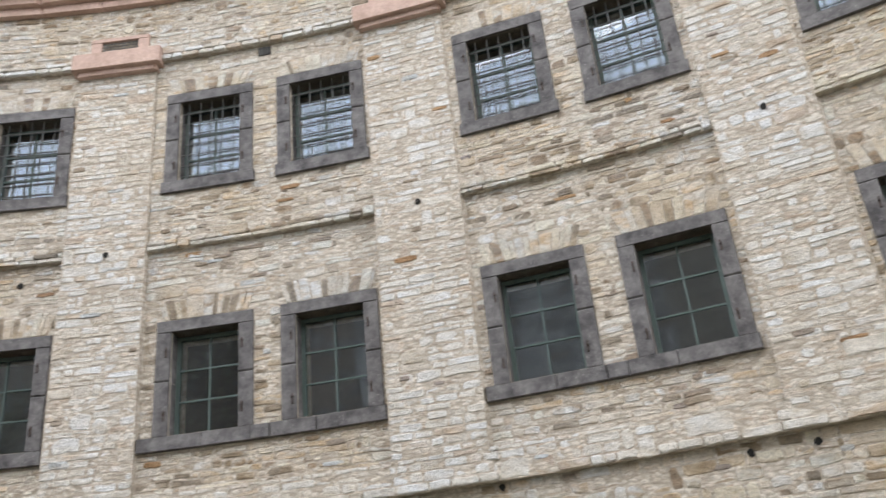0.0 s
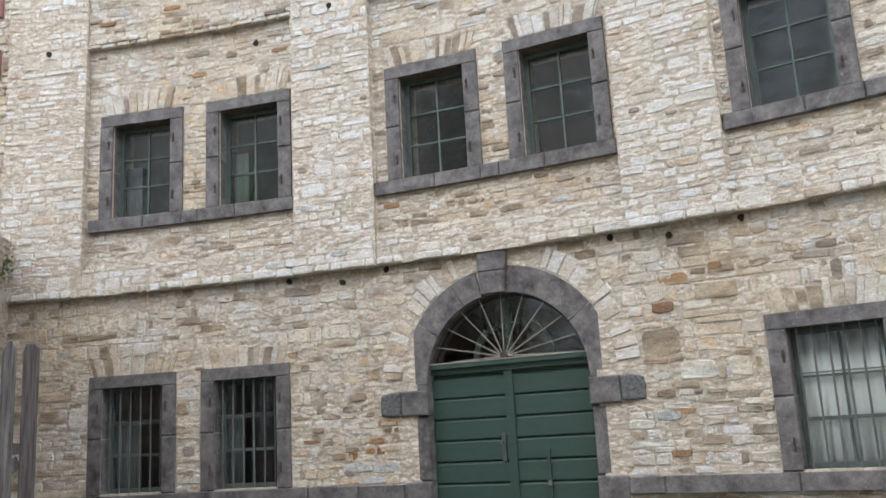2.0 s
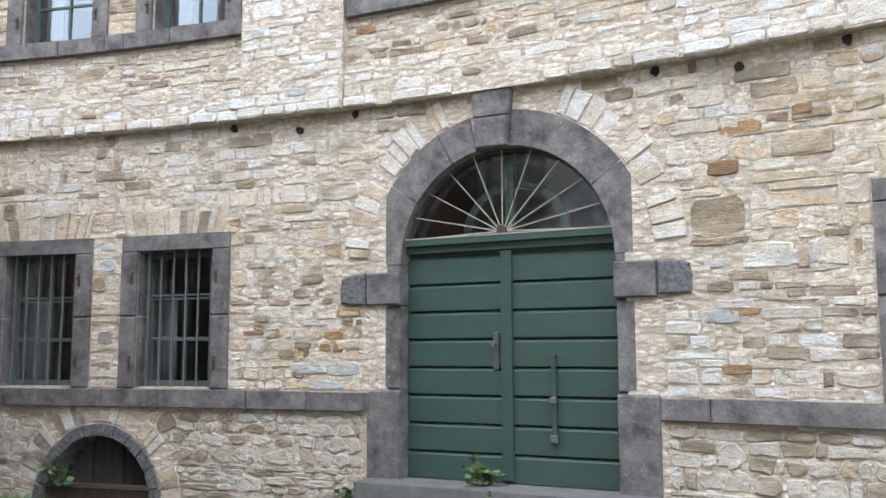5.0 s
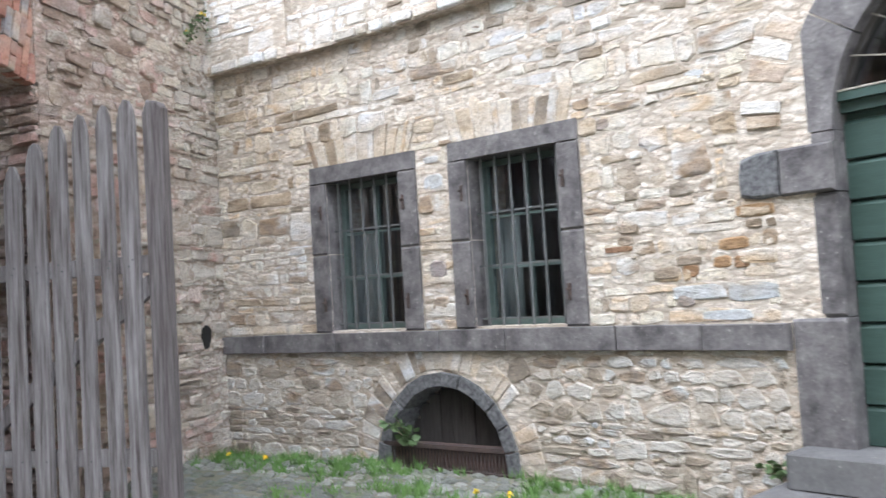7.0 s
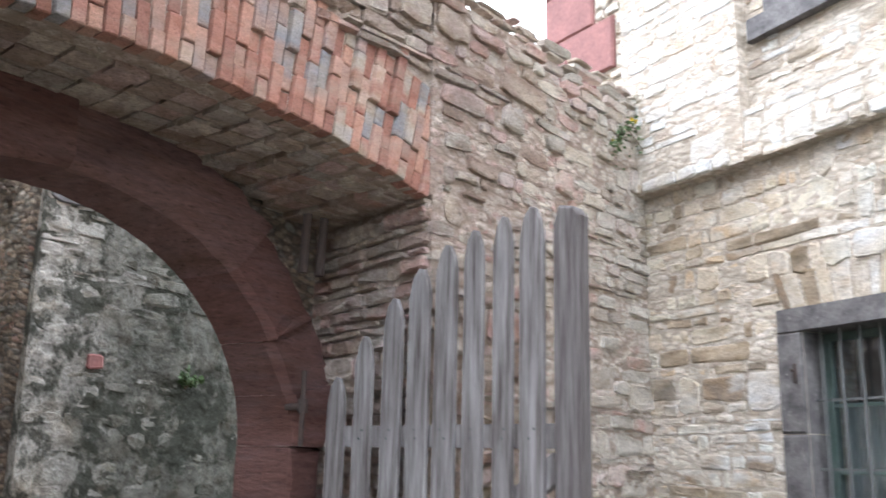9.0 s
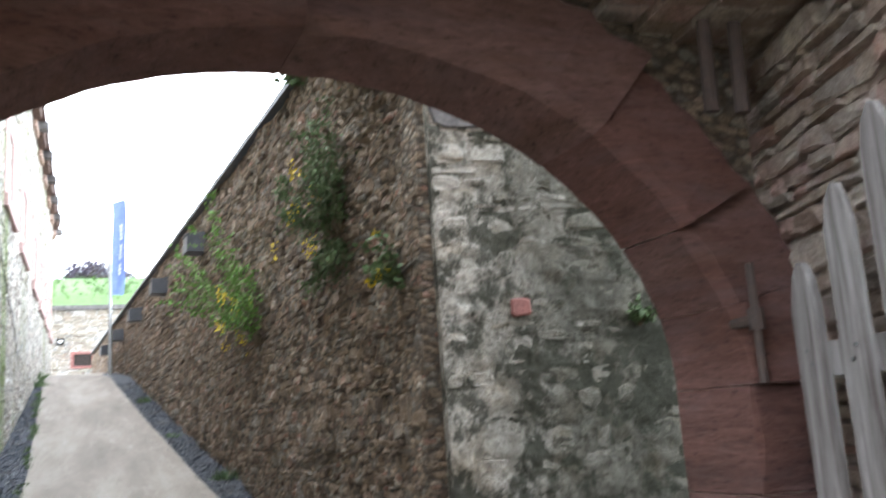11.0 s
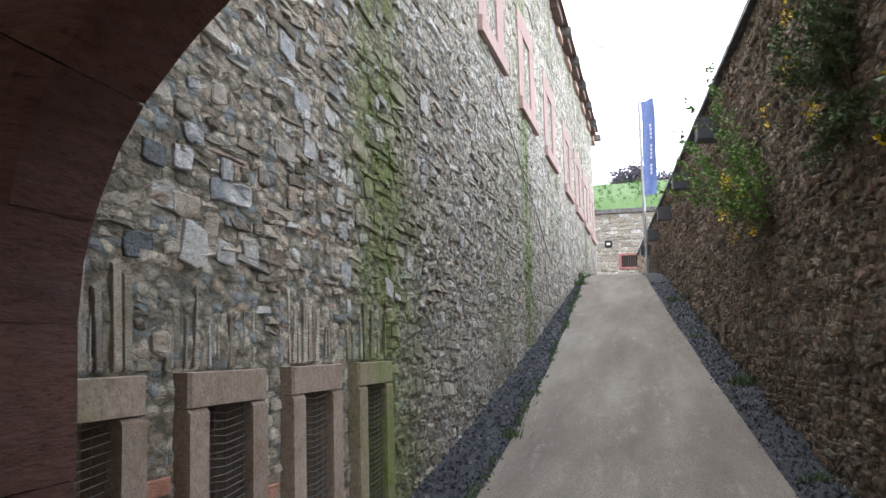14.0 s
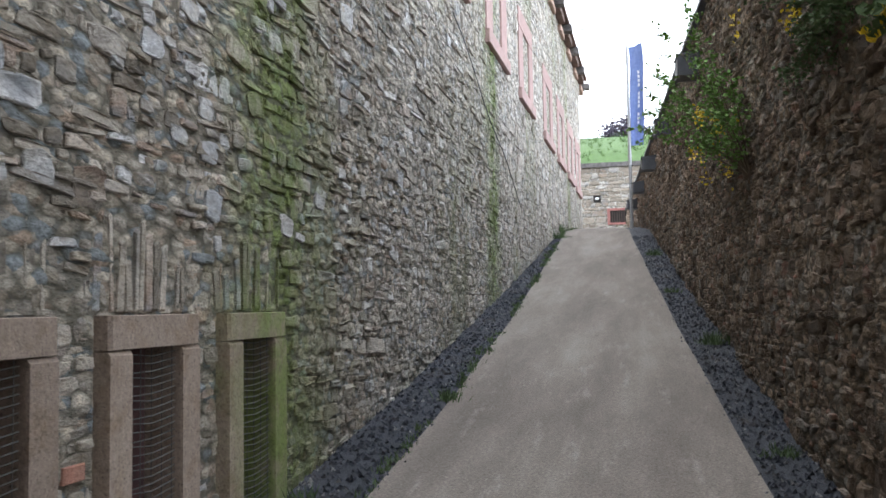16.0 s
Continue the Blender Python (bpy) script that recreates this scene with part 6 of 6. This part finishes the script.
for e in (19.5, 23.0):
    Buf().tube(on_left(e, 9.9, 0), on_left(e, 9.9, 1.0), 0.02).obj("rod", M_STEEL, eaves, "thin steel rod")
cable = thing("wall_cable", "thin black cable slung along the wall", "cable")
pts = [on_left(7.2 + 0.5 * k, 5.4 - 0.16 * k + 0.05 * math.sin(k), 0.05) for k in range(12)]
cb = Buf()
for p, q in zip(pts, pts[1:]):
    cb.tube(p, q, 0.006, n=6)
cb.obj("cable_run", M_SLATEROOF, cable)

# ---- slate coping and grey boxes along the right wall ----
cop = thing("wall_coping", "dark slate coping on the passage wall", "coping", kind="structure")
k = 0
while k < 56:
    r = -34 + 0.6 * k
    Buf().box(on_right, r + 0.004, r + 0.596, 5.7, 5.76 + 0.008 * (k % 3), -0.9, 0.1, 0.01).obj("coping_slate", M_SLATEROOF, cop)
    k += 1
for k in range(5):
    r = -8.75 - 4.28 * k
    bx = thing("spout_box", "dark grey metal box on the wall below the coping", "wall box", "boxes below the coping")
    Buf().prism(lambda s, z, d, r=r: on_right(r + s, z, d), [(-0.2, 4.9), (0.2, 4.9), (0.2, 5.17), (-0.2, 5.17)], 0.0, 0.33, 0.012).obj("body", M_SLATEROOF, bx)
    hood = Buf()
    hood.v = [on_right(r + s, z, d) for s, z, d in ((-0.21, 5.17, 0.0), (0.21, 5.17, 0.0), (0.21, 5.17, 0.345), (-0.21, 5.17, 0.345), (-0.21, 5.235, 0.0), (0.21, 5.235, 0.0), (0.21, 5.19, 0.345), (-0.21, 5.19, 0.345))]
    hood.f = [(0, 1, 2, 3), (4, 7, 6, 5), (0, 4, 5, 1), (3, 2, 6, 7), (1, 5, 6, 2), (0, 3, 7, 4)]
    hood.obj("hood", M_SLATEROOF, bx)

# ---- end of the passage ----
ew = thing("window_end", "small barred window with a red stone surround", "window", kind="structure")
for s0, s1, z0, z1 in ((0.44, 0.57, 5.3, 6.02), (1.27, 1.4, 5.3, 6.02), (0.57, 1.27, 5.92, 6.02), (0.57, 1.27, 5.3, 5.4)):
    Buf().box(on_end, s0 + 0.002, s1 - 0.002, z0, z1, -0.2, 0.05, 0.01).obj("surround_stone", M_REDODD, ew)
# near-black panel painted as the shade inside the barred opening
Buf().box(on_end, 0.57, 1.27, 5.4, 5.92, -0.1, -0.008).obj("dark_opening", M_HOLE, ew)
for k in range(6):
    x = 0.66 + 0.1 * k
    Buf().tube(on_end(x, 5.4, 0), on_end(x, 5.92, 0), 0.022, n=6).obj("bar", M_RUST, ew)
sg = thing("wall_plaque", "small dark square plaque with a pale centre", "plaque")
Buf().box(on_end, -0.13, 0.18, 6.32, 6.62, -0.02, 0.06, 0.01).obj("plate", M_HOLE, sg)
Buf().box(on_end, -0.05, 0.1, 6.43, 6.52, 0.05, 0.065).obj("centre", M_WHITE, sg)
bank = Buf()
for i in range(25):
    for j in range(8):
        bank.v.append(on_end(-12 + i, 8.0 + 2.5 * (j / 7) ** 0.7 + 0.06 * noise.noise((i * 0.7, j * 0.9, 2)), -0.3 - 1.0 * j))
bank.f = [(i * 8 + j, (i + 1) * 8 + j, (i + 1) * 8 + j + 1, i * 8 + j + 1) for i in range(24) for j in range(7)]
tagged(bank.obj("grass_bank", M_BANK, smooth=True), "grassy rampart bank above the end wall", "bank", kind="structure")

# ---- flagpole with banner ----
fl = thing("flagpole", "slim steel flagpole with a twisted blue-violet banner", "flagpole")
px, py, _ = on_left(22.0, 0, 1.78)
pz = ramp_height(22.0)
Buf().tube((px, py, pz), (px, py, 9.05), 0.05, 0.035, 12).obj("pole", M_STEEL, fl)
ban = Buf()
for i in range(25):
    z = 8.98 - 2.75 * i / 24
    for j in range(7):
        u = j / 6
        a = math.radians(-128 + 50 * (i / 24) + 10 * math.sin(u * 4))
        wd = 0.5 * u * (1 - 0.35 * i / 24)
        vx = CE[0] * math.cos(a) - CE[1] * math.sin(a)
        vy = CE[1] * math.cos(a) + CE[0] * math.sin(a)
        s = 0.05 * math.sin(u * 7 + i * 0.3)
        ban.v.append((px + vx * (wd + 0.05) - vy * s, py + vy * (wd + 0.05) + vx * s, z))
ban.f = [(i * 7 + j, i * 7 + j + 1, (i + 1) * 7 + j + 1, (i + 1) * 7 + j) for i in range(24) for j in range(6)]
cloth = ban.obj("banner", M_FLAG, fl, smooth=True)
for i in range(5, 19):
    if i % 5 == 0:
        continue
    o = [Vector(ban.v[i * 7 + 3]), Vector(ban.v[i * 7 + 4]), Vector(ban.v[(i + 1) * 7 + 4]), Vector(ban.v[(i + 1) * 7 + 3])]
    c = sum(o, Vector()) / 4
    nrm = (o[1] - o[0]).cross(o[3] - o[0]).normalized() * 0.006
    q = [c + (p - c) * 0.7 for p in o]
    mark = Buf()
    k = 0
    mark.v += [tuple(p + nrm) for p in q] + [tuple(p - nrm) for p in q]
    mark.f += [(k, k + 1, k + 2, k + 3), (k + 7, k + 6, k + 5, k + 4), (k, k + 4, k + 5, k + 1), (k + 1, k + 5, k + 6, k + 2), (k + 2, k + 6, k + 7, k + 3), (k + 3, k + 7, k + 4, k)]
    mark.obj("printed_bar", M_WHITE, cloth, "pale printed line of unreadable letters")
for z in (7.0, 5.9):
    Buf().tube((px, py, z), (px, py, z + 0.06), 0.06).obj("clamp", M_STEEL, fl)

# ---- plants ----
def leaf_quad(b, p, r, rr, up=0.4):
    """One pointed leaf of two folded halves."""
    d = Vector((rr.uniform(-1, 1), rr.uniform(-1, 1), rr.uniform(-0.5, 1) * up)).normalized()
    s = d.cross(Vector((rr.uniform(-1, 1), rr.uniform(-1, 1), rr.uniform(-1, 1)))).normalized()
    n = d.cross(s)
    p = Vector(p)
    w = r * rr.uniform(0.3, 0.5)
    b.add([tuple(p), tuple(p + d * r * 0.5 + s * w + n * r * 0.1), tuple(p + d * r), tuple(p + d * r * 0.5 - s * w + n * r * 0.1)], [(0, 1, 2), (0, 2, 3)])


def shrub(name, label, P, s, z, out, reach, rise, stems, leaves, size, flowers, material, seed, droop=0.0, category="shrub"):
    """A shrub rooted in a wall: bending stems with leaves along them, and flowers."""
    rr = random.Random(seed)
    t = thing(name, label, category)
    st, lf, fl = Buf(), Buf(), Buf()
    root = Vector(P(s, z, 0.02))
    ends = []
    for _ in range(stems):
        tip = Vector(P(s + rr.uniform(-1, 1) * reach, z + rr.uniform(0.1, 1) * rise - droop * rr.random(), out * rr.uniform(0.3, 1)))
        ctrl = (root + tip) / 2 + Vector((0, 0, 0.15 * rise))
        prev = root
        pts = []
        for k in range(1, 9):
            u = k / 8
            p = root * (1 - u) ** 2 + ctrl * 2 * u * (1 - u) + tip * u * u
            st.tube(prev, p, 0.009 * (1.1 - u), 0.009 * (1.0 - u) + 0.0015, 5)
            pts.append(p)
            prev = p
        for _ in range(leaves):
            u = rr.uniform(0.15, 1)
            p = pts[min(7, int(u * 8))] + Vector((rr.gauss(0, 1), rr.gauss(0, 1), rr.gauss(0, 1))) * reach * 0.09
            leaf_quad(lf, p, size * rr.uniform(0.6, 1.2), rr)
        ends.append(pts)
    for _ in range(flowers):
        pts = rr.choice(ends)
        c = pts[rr.randrange(4, 8)] + Vector((rr.gauss(0, 1), rr.gauss(0, 1), rr.gauss(0, 1))) * reach * 0.06
        for _ in range(5):
            leaf_quad(fl, c, 0.045, rr, 1)
    st.obj("stem", M_TWIG, t)
    tagged(lf.obj("foliage", material, t), kind="stuff")
    if flowers:
        tagged(fl.obj("blossom", M_YELLOW, t, "small yellow blossoms"), kind="stuff")
    return t


def spray_shrub(name, label, P, s, z, tips, twigs, leaflets, size, flowers, material, seed):
    """An airy shrub: a few long stems, side twigs along them and paired leaflets along the twigs."""
    rr = random.Random(seed)
    t = thing(name, label, "shrub")
    st, lf, fl = Buf(), Buf(), Buf()
    root = Vector(P(s, z, 0.02))
    for ds, dz, out in tips:
        tip = Vector(P(s + ds, z + dz, out))
        ctrl = (root + tip) / 2 + Vector((0, 0, 0.12)) + Vector((rr.uniform(-1, 1), rr.uniform(-1, 1), 0)) * 0.08
        at = lambda u: root * (1 - u) ** 2 + ctrl * 2 * u * (1 - u) + tip * u * u
        prev = root
        for k in range(1, 9):
            p = at(k / 8)
            st.tube(prev, p, 0.011 * (1.1 - k / 8), 0.011 * (1.0 - k / 8) + 0.0015, 5)
            prev = p
        run = (tip - root).normalized()
        for k in range(twigs):
            u = 0.22 + 0.78 * (k + rr.random()) / twigs
            a = at(u)
            side = Vector((rr.gauss(0, 1), rr.gauss(0, 1), rr.gauss(0, 0.7))).normalized()
            d = (run * 0.7 + side).normalized()
            ln = rr.uniform(0.12, 0.34) * (1.15 - 0.6 * u)
            e = a + d * ln + Vector((0, 0, -0.03))
            st.tube(a, e, 0.003, 0.0012, 4)
            for q in range(leaflets):
                c = a + (e - a) * ((q + 0.5) / leaflets) + Vector((rr.gauss(0, 1), rr.gauss(0, 1), rr.gauss(0, 1))) * 0.012
                leaf_quad(lf, c, size * rr.uniform(0.7, 1.25), rr)
    for _ in range(flowers):
        c = root + Vector((rr.gauss(0, 0.16), rr.gauss(0, 0.16), rr.uniform(-0.05, 0.75)))
        c = c + Vector((0.626, -0.78, 0)) * 0.28 - Vector((0.78, 0.626, 0)) * 0.25
        for _ in range(14):
            leaf_quad(fl, c + Vector((rr.gauss(0, 1), rr.gauss(0, 1), rr.gauss(0, 1.4))) * 0.03, 0.035, rr, 1)
    st.obj("stem", M_TWIG, t)
    tagged(lf.obj("foliage", material, t), kind="stuff")
    tagged(fl.obj("blossom", M_YELLOW, t, "small yellow blossoms"), kind="stuff")
    return t


spray_shrub("wall_shrub", "airy bright green shrub with yellow blossom growing out of the wall", on_right, -4.9, 3.0,
            [(-1.9, 1.5, 0.75), (-1.6, 1.25, 0.9), (-2.1, 1.1, 0.7), (-1.3, 1.0, 0.5), (-1.1, 1.2, 0.7), (-0.7, 0.8, 0.9), (-0.4, 2.0, 0.6), (-0.6, 1.5, 0.5), (-0.1, 1.1, 0.5), (0.3, 0.8, 0.4), (0.5, 0.5, 0.35), (0.2, 0.3, 0.5), (-0.9, 0.7, 1.0), (-0.9, 1.75, 0.75), (0.3, 0.9, 0.25), (-2.5, 1.7, 0.75), (-1.3, 2.1, 0.5)], 19, 10, 0.042, 15, M_LEAF, 3)
spray_shrub("wall_shrub", "dark green broom-like shrub with yellow blossom on the wall", on_right, -1.75, 3.6,
            [(0.3 * math.sin(2.4 * k) * (1 + k % 3) - 0.1, 0.35 + 0.2 * (k % 5), 0.2 + 0.09 * (k % 4)) for k in range(18)] + [(0.4 * math.sin(2 * k), -0.15 - 0.1 * (k % 3), 0.2) for k in range(6)], 20, 16, 0.032, 12, M_LEAFDARK, 4)
shrub("wall_shrub", "small dark wallflower with yellow heads in the wall", on_right, -0.35, 2.95, 0.35, 0.22, 0.45, 9, 40, 0.06, 10, M_LEAFDARK, 5)
shrub("hanging_plant", "dry brownish plant hanging from the wall top", on_right, -0.9, 4.85, 0.4, 0.6, 0.5, 14, 30, 0.07, 2, M_TWIG, 6, droop=0.9)
shrub("hanging_plant", "green tuft on top of the masonry wall", on_right, -2.9, 5.6, 0.3, 0.5, 0.4, 10, 50, 0.07, 0, M_LEAFDARK, 7)
shrub("hanging_plant", "yellowish green weeds on the crest of the rubble wall", on_arch_wall, 0.35, 4.84, 0.2, 0.35, 0.2, 8, 20, 0.04, 2, M_LEAFDARK, 15, droop=0.5)
shrub("wall_fern", "small green fern in a wall joint", on_return, 1.55, 2.55, 0.2, 0.14, 0.2, 7, 30, 0.05, 0, M_LEAFDARK, 8, category="fern")
shrub("cellar_plant", "green leafy weed growing in the cellar opening", on_facade, CEL_S - 0.42, 0.32, 0.18, 0.2, 0.3, 6, 14, 0.09, 0, M_LEAFDARK, 9, category="weed")
shrub("doorstep_weed", "leafy green weed on the doorstep", on_facade, 2.28, 0.56, 0.3, 0.2, 0.28, 8, 16, 0.08, 0, M_LEAFDARK, 10, category="weed")
shrub("doorstep_weed", "leafy green weed beside the steps", on_facade, 2.5, 0.34, 0.55, 0.18, 0.2, 7, 14, 0.07, 0, M_LEAFDARK, 12, category="weed")
shrub("doorstep_weed", "small weed at the gate plinth", on_facade, 0.85, 0.34, 0.3, 0.16, 0.14, 6, 14, 0.07, 0, M_LEAFDARK, 13, category="weed")


def tufts(name, label, places, height, blades, material, seed, category="grass"):
    rr = random.Random(seed)
    b = Buf()
    for x, y, z, k in places:
        for _ in range(int(blades * k)):
            a, r = rr.uniform(0, 6.28), abs(rr.gauss(0, 0.07)) * k
            p = Vector((x + r * math.cos(a), y + r * math.sin(a), z - 0.005))
            h = height * rr.uniform(0.4, 1.2) * k
            lean = Vector((rr.gauss(0, 0.45), rr.gauss(0, 0.45), 1)).normalized() * h
            side = Vector((math.cos(a + 1.5), math.sin(a + 1.5), 0)) * 0.006
            b.add([tuple(p - side), tuple(p + side), tuple(p + lean * 0.6 + side * 0.7), tuple(p + lean)], [(0, 1, 2), (0, 2, 3)])
    return tagged(b.obj(name, material), label, category, kind="stuff")


pr = random.Random(91)
spots = []
for _ in range(520):
    s, d = pr.uniform(-5.1, 4.5), abs(pr.gauss(0.05, 0.75)) + 0.04
    if 0.5 < s < 4.4 and d < 0.8:
        continue
    if noise.noise((s * 0.9, d * 1.1, 5)) > -0.12 or d < 0.12:
        x, y, _ = on_facade(s, 0, d)
        spots.append((x, y, ground_height(x, y), pr.uniform(0.5, 1.2)))
tufts("courtyard_grass", "short green grass between the cobbles", spots, 0.12, 40, M_GRASS, 92)
spots = []
for _ in range(420):
    e = pr.uniform(-1, 26)
    n = path_l(e) + pr.gauss(-0.03, 0.035)
    if noise.noise((e * 0.8, 1, 7)) > -0.1:
        spots.append((*on_left(e, ramp_height(e) + 0.02, n), pr.uniform(0.3, 0.75)))
for e, n, k in ((1.9, 0.12, 1.5), (6.9, 2.95, 1.6), (4.6, 0.5, 1.1), (3.2, 3.1, 0.9), (10.5, 2.55, 1.0), (2.0, 3.3, 1.2), (15, 2.3, 1.3), (18.5, 0.1, 2.0), (20, 0.0, 2.2)):
    spots += [(*on_left(e + pr.gauss(0, 0.1), ramp_height(e) + 0.02, n + pr.gauss(0, 0.06)), k * pr.uniform(0.6, 1)) for _ in range(6)]
tufts("path_edge_grass", "green weeds and moss along the path edge", spots, 0.12, 22, M_LEAFDARK, 93)
spots = [(*on_end(pr.uniform(-6, 8), 8.0 + 2.45 * k ** 0.7, -0.3 - 7 * k), pr.uniform(0.8, 1.6)) for k in (pr.random() for _ in range(420))]
tufts("bank_grass", "long grass on the rampart bank", spots, 0.25, 16, M_BANK, 94)
dand = []
for s, d in ((-4.7, 0.5), (-3.9, 0.75), (-1.2, 0.95), (-0.9, 0.9)):
    x, y, _ = on_facade(s, 0, d)
    t = thing("dandelion", "yellow dandelion in the grass", "flower", "dandelions")
    z = ground_height(x, y)
    Buf().tube((x, y, z), (x + 0.01, y, z + 0.11), 0.004, n=5).obj("stalk", M_LEAF, t)
    hb, rr = Buf(), random.Random(int(s * 10))
    for _ in range(16):
        leaf_quad(hb, (x + 0.01, y, z + 0.11), 0.03, rr, 1)
    hb.obj("head", M_YELLOW, t)


# ---- trees beyond the rampart ----
def tree(e, w, z, h, spread, seed):
    rr = random.Random(seed)
    t = thing("tree", "dark purplish round-crowned tree beyond the rampart", "tree", "trees beyond the rampart")
    x, y, _ = on_end(w, 0, -e)
    tr, cr = Buf(), Buf()
    tr.tube((x, y, z - 3), (x, y, z + h * 0.45), 0.22, 0.13, 8)
    for _ in range(22):
        a, el = rr.uniform(0, 6.28), rr.uniform(0.1, 1.3)
        p0 = Vector((x, y, z + h * rr.uniform(0.2, 0.5)))
        p1 = p0 + Vector((math.cos(a) * math.cos(el) * spread, math.sin(a) * math.cos(el) * spread, math.sin(el) * h * 0.55)) * rr.uniform(0.6, 1)
        tr.tube(p0, p1, 0.06, 0.015, 5)
        for _ in range(70):
            q = p0.lerp(p1, rr.uniform(0.45, 1.05)) + Vector((rr.gauss(0, 0.3), rr.gauss(0, 0.3), rr.gauss(0, 0.22)))
            leaf_quad(cr, q, rr.uniform(0.08, 0.17), rr)
    tr.obj("trunk", M_TWIG, t)
    tagged(cr.obj("crown", M_PURPLELEAF, t), kind="stuff")


for i, (e, w, z, h, sp) in enumerate([(9, 1.4, 10.25, 1.75, 1.35), (9.5, 0.5, 10.2, 1.35, 0.9), (10, 2.9, 10.2, 1.2, 0.9)]):
    tree(e, w, z, h, sp, 50 + i)

# ---- cobbles before the facade, loose chippings, single stones ----
yard = thing("pavement", "grey cobbles with grass in the joints", "pavement", kind="structure")
cobble_meshes = []
cr = random.Random(61)
for _ in range(8):
    b = Buf()
    o = [(0.5 * math.cos(t) * cr.uniform(0.85, 1.02), 0.5 * math.sin(t) * cr.uniform(0.85, 1.02)) for t in (2 * math.pi * k / 8 + 0.39 for k in range(8))]
    b.prism(lambda s, z, d: (s, z, d), o, -0.3, 0.3, 0.22)
    me = bpy.data.meshes.new("cobble")
    me.from_pydata(b.v, [], b.f)
    me.materials.append(M_COBBLE)
    cobble_meshes.append(me)
count, rest = 0, Buf()
for i in range(40):
    for j in range(22):
        s, d = -5.05 + 0.145 * i + cr.uniform(-.02, .02) + 0.07 * (j % 2), 0.07 + 0.115 * j + cr.uniform(-.015, .015)
        if (s > 0.45 and d < 0.85) or cr.random() < 0.12:
            continue
        x, y, _ = on_facade(s, 0, d)
        m = Matrix.Translation((x, y, ground_height(x, y) + cr.uniform(-0.014, 0.004))) @ Matrix.Rotation(-s / RAD + cr.uniform(-0.25, 0.25), 4, "Z") @ Matrix.Diagonal((0.145, 0.118, 0.09, 1))
        me = cr.choice(cobble_meshes)
        if d < 1.05 and count < 300:
            ob = new("cobble", me)
            ob.parent = yard
            ob.matrix_basis = m
            count += 1
        else:
            rest.add([tuple(m @ v.co) for v in me.vertices], [tuple(p.vertices) for p in me.polygons])
tagged(rest.obj("cobble_field", M_COBBLE, yard), kind="stuff")
chips, cr = Buf(), random.Random(62)
for k in range(9000):
    e = -1.5 + 20 * cr.random() ** 1.6
    n = cr.uniform(-0.02, path_l(e) + 0.03 * cr.gauss(0, 1)) if cr.random() < 0.5 else cr.uniform(path_r(e) + 0.03 * cr.gauss(0, 1), right_line(e) + 0.05)
    c = Vector(on_left(e, ramp_height(e) + 0.025, n))
    r = cr.uniform(0.009, 0.022)
    a = [Vector((cr.uniform(-1, 1), cr.uniform(-1, 1), cr.uniform(-0.6, 1))).normalized() * r * cr.uniform(0.8, 1.3) for _ in range(4)]
    chips.add([tuple(c + v) for v in (Vector((r, 0, -r * .4)), Vector((-r * .6, r, -r * .4)), Vector((-r * .5, -r, -r * .3)), Vector((a[0].x, a[0].y, r)))], [(0, 1, 3), (1, 2, 3), (2, 0, 3), (0, 2, 1)])
tagged(chips.obj("basalt_chippings", M_GRITSTONE), "loose dark basalt chippings beside the path", "gravel", kind="stuff")
place_stones(on_facade, near, stone_meshes("stone", M_CREAM_ONE, 0.32, 1), "stone", facade, 1)
place_stones(on_facade, near_b, stone_meshes("stone", M_BASE_ONE, 0.5, 6), "stone", facade, 6)
place_stones(on_arch_wall, near_w, stone_meshes("stone", M_WEATHER_ONE, 0.3, 2), "stone", archwall, 2)
place_stones(on_left, near_l, stone_meshes("stone", M_SLATE_ONE, 0.28, 3), "stone", left_wall, 3)
place_stones(on_return, near_m, stone_meshes("stone", M_MOSSY_ONE, 0.4, 5), "stone", return_wall, 5)
place_stones(on_right, near_r, stone_meshes("stone", M_DARK_ONE, 0.5, 4), "stone", right_wall, 4)

# ---- bricks of the segmental arch ----
br = random.Random(31)
bm = []
for hgt in (0.24, 0.115):
    for _ in range(3):
        b = Buf().prism(local, [(-0.035, -hgt / 2), (0.035, -hgt / 2 + br.uniform(-.003, .003)), (0.035, hgt / 2), (-0.035, hgt / 2 + br.uniform(-.003, .003))], -0.11, 0.0, 0.006)
        me = bpy.data.meshes.new("brick")
        me.from_pydata(b.v, [], b.f)
        me.materials.append(M_BRICK)
        bm.append((hgt, me))
half = math.asin((BR_A1 - BR_A0) / 2 / BR_R)
cols = int(2 * half * BR_R / 0.078)
bricks = 0
for c in range(cols):
    t = -half + (c + 0.5) * 2 * half / cols
    r = BR_R + 0.004
    ragged = 0.68 + br.uniform(-0.08, 0.1)
    first = 0.115 if c % 2 else 0.24
    row = 0
    while r < BR_R + ragged and bricks < 300:
        hgt = first if row == 0 else (0.24 if br.random() < 0.75 else 0.115)
        me = br.choice([m for h, m in bm if h == hgt])
        rc = r + hgt / 2
        o = on_arch_wall(mid + rc * math.sin(t), BR_C + rc * math.cos(t), br.uniform(-0.01, 0.03))
        ob = new("brick", me)
        ob.parent = archwall
        ob.matrix_basis = Matrix.Translation(o) @ Matrix.Rotation(math.atan2(-A_ALONG[1], -A_ALONG[0]), 4, "Z") @ Matrix.Rotation(-t, 4, "Y") @ Matrix.Rotation(br.uniform(-.03, .03), 4, "Y")
        bricks += 1
        r += hgt + 0.01
        row += 1
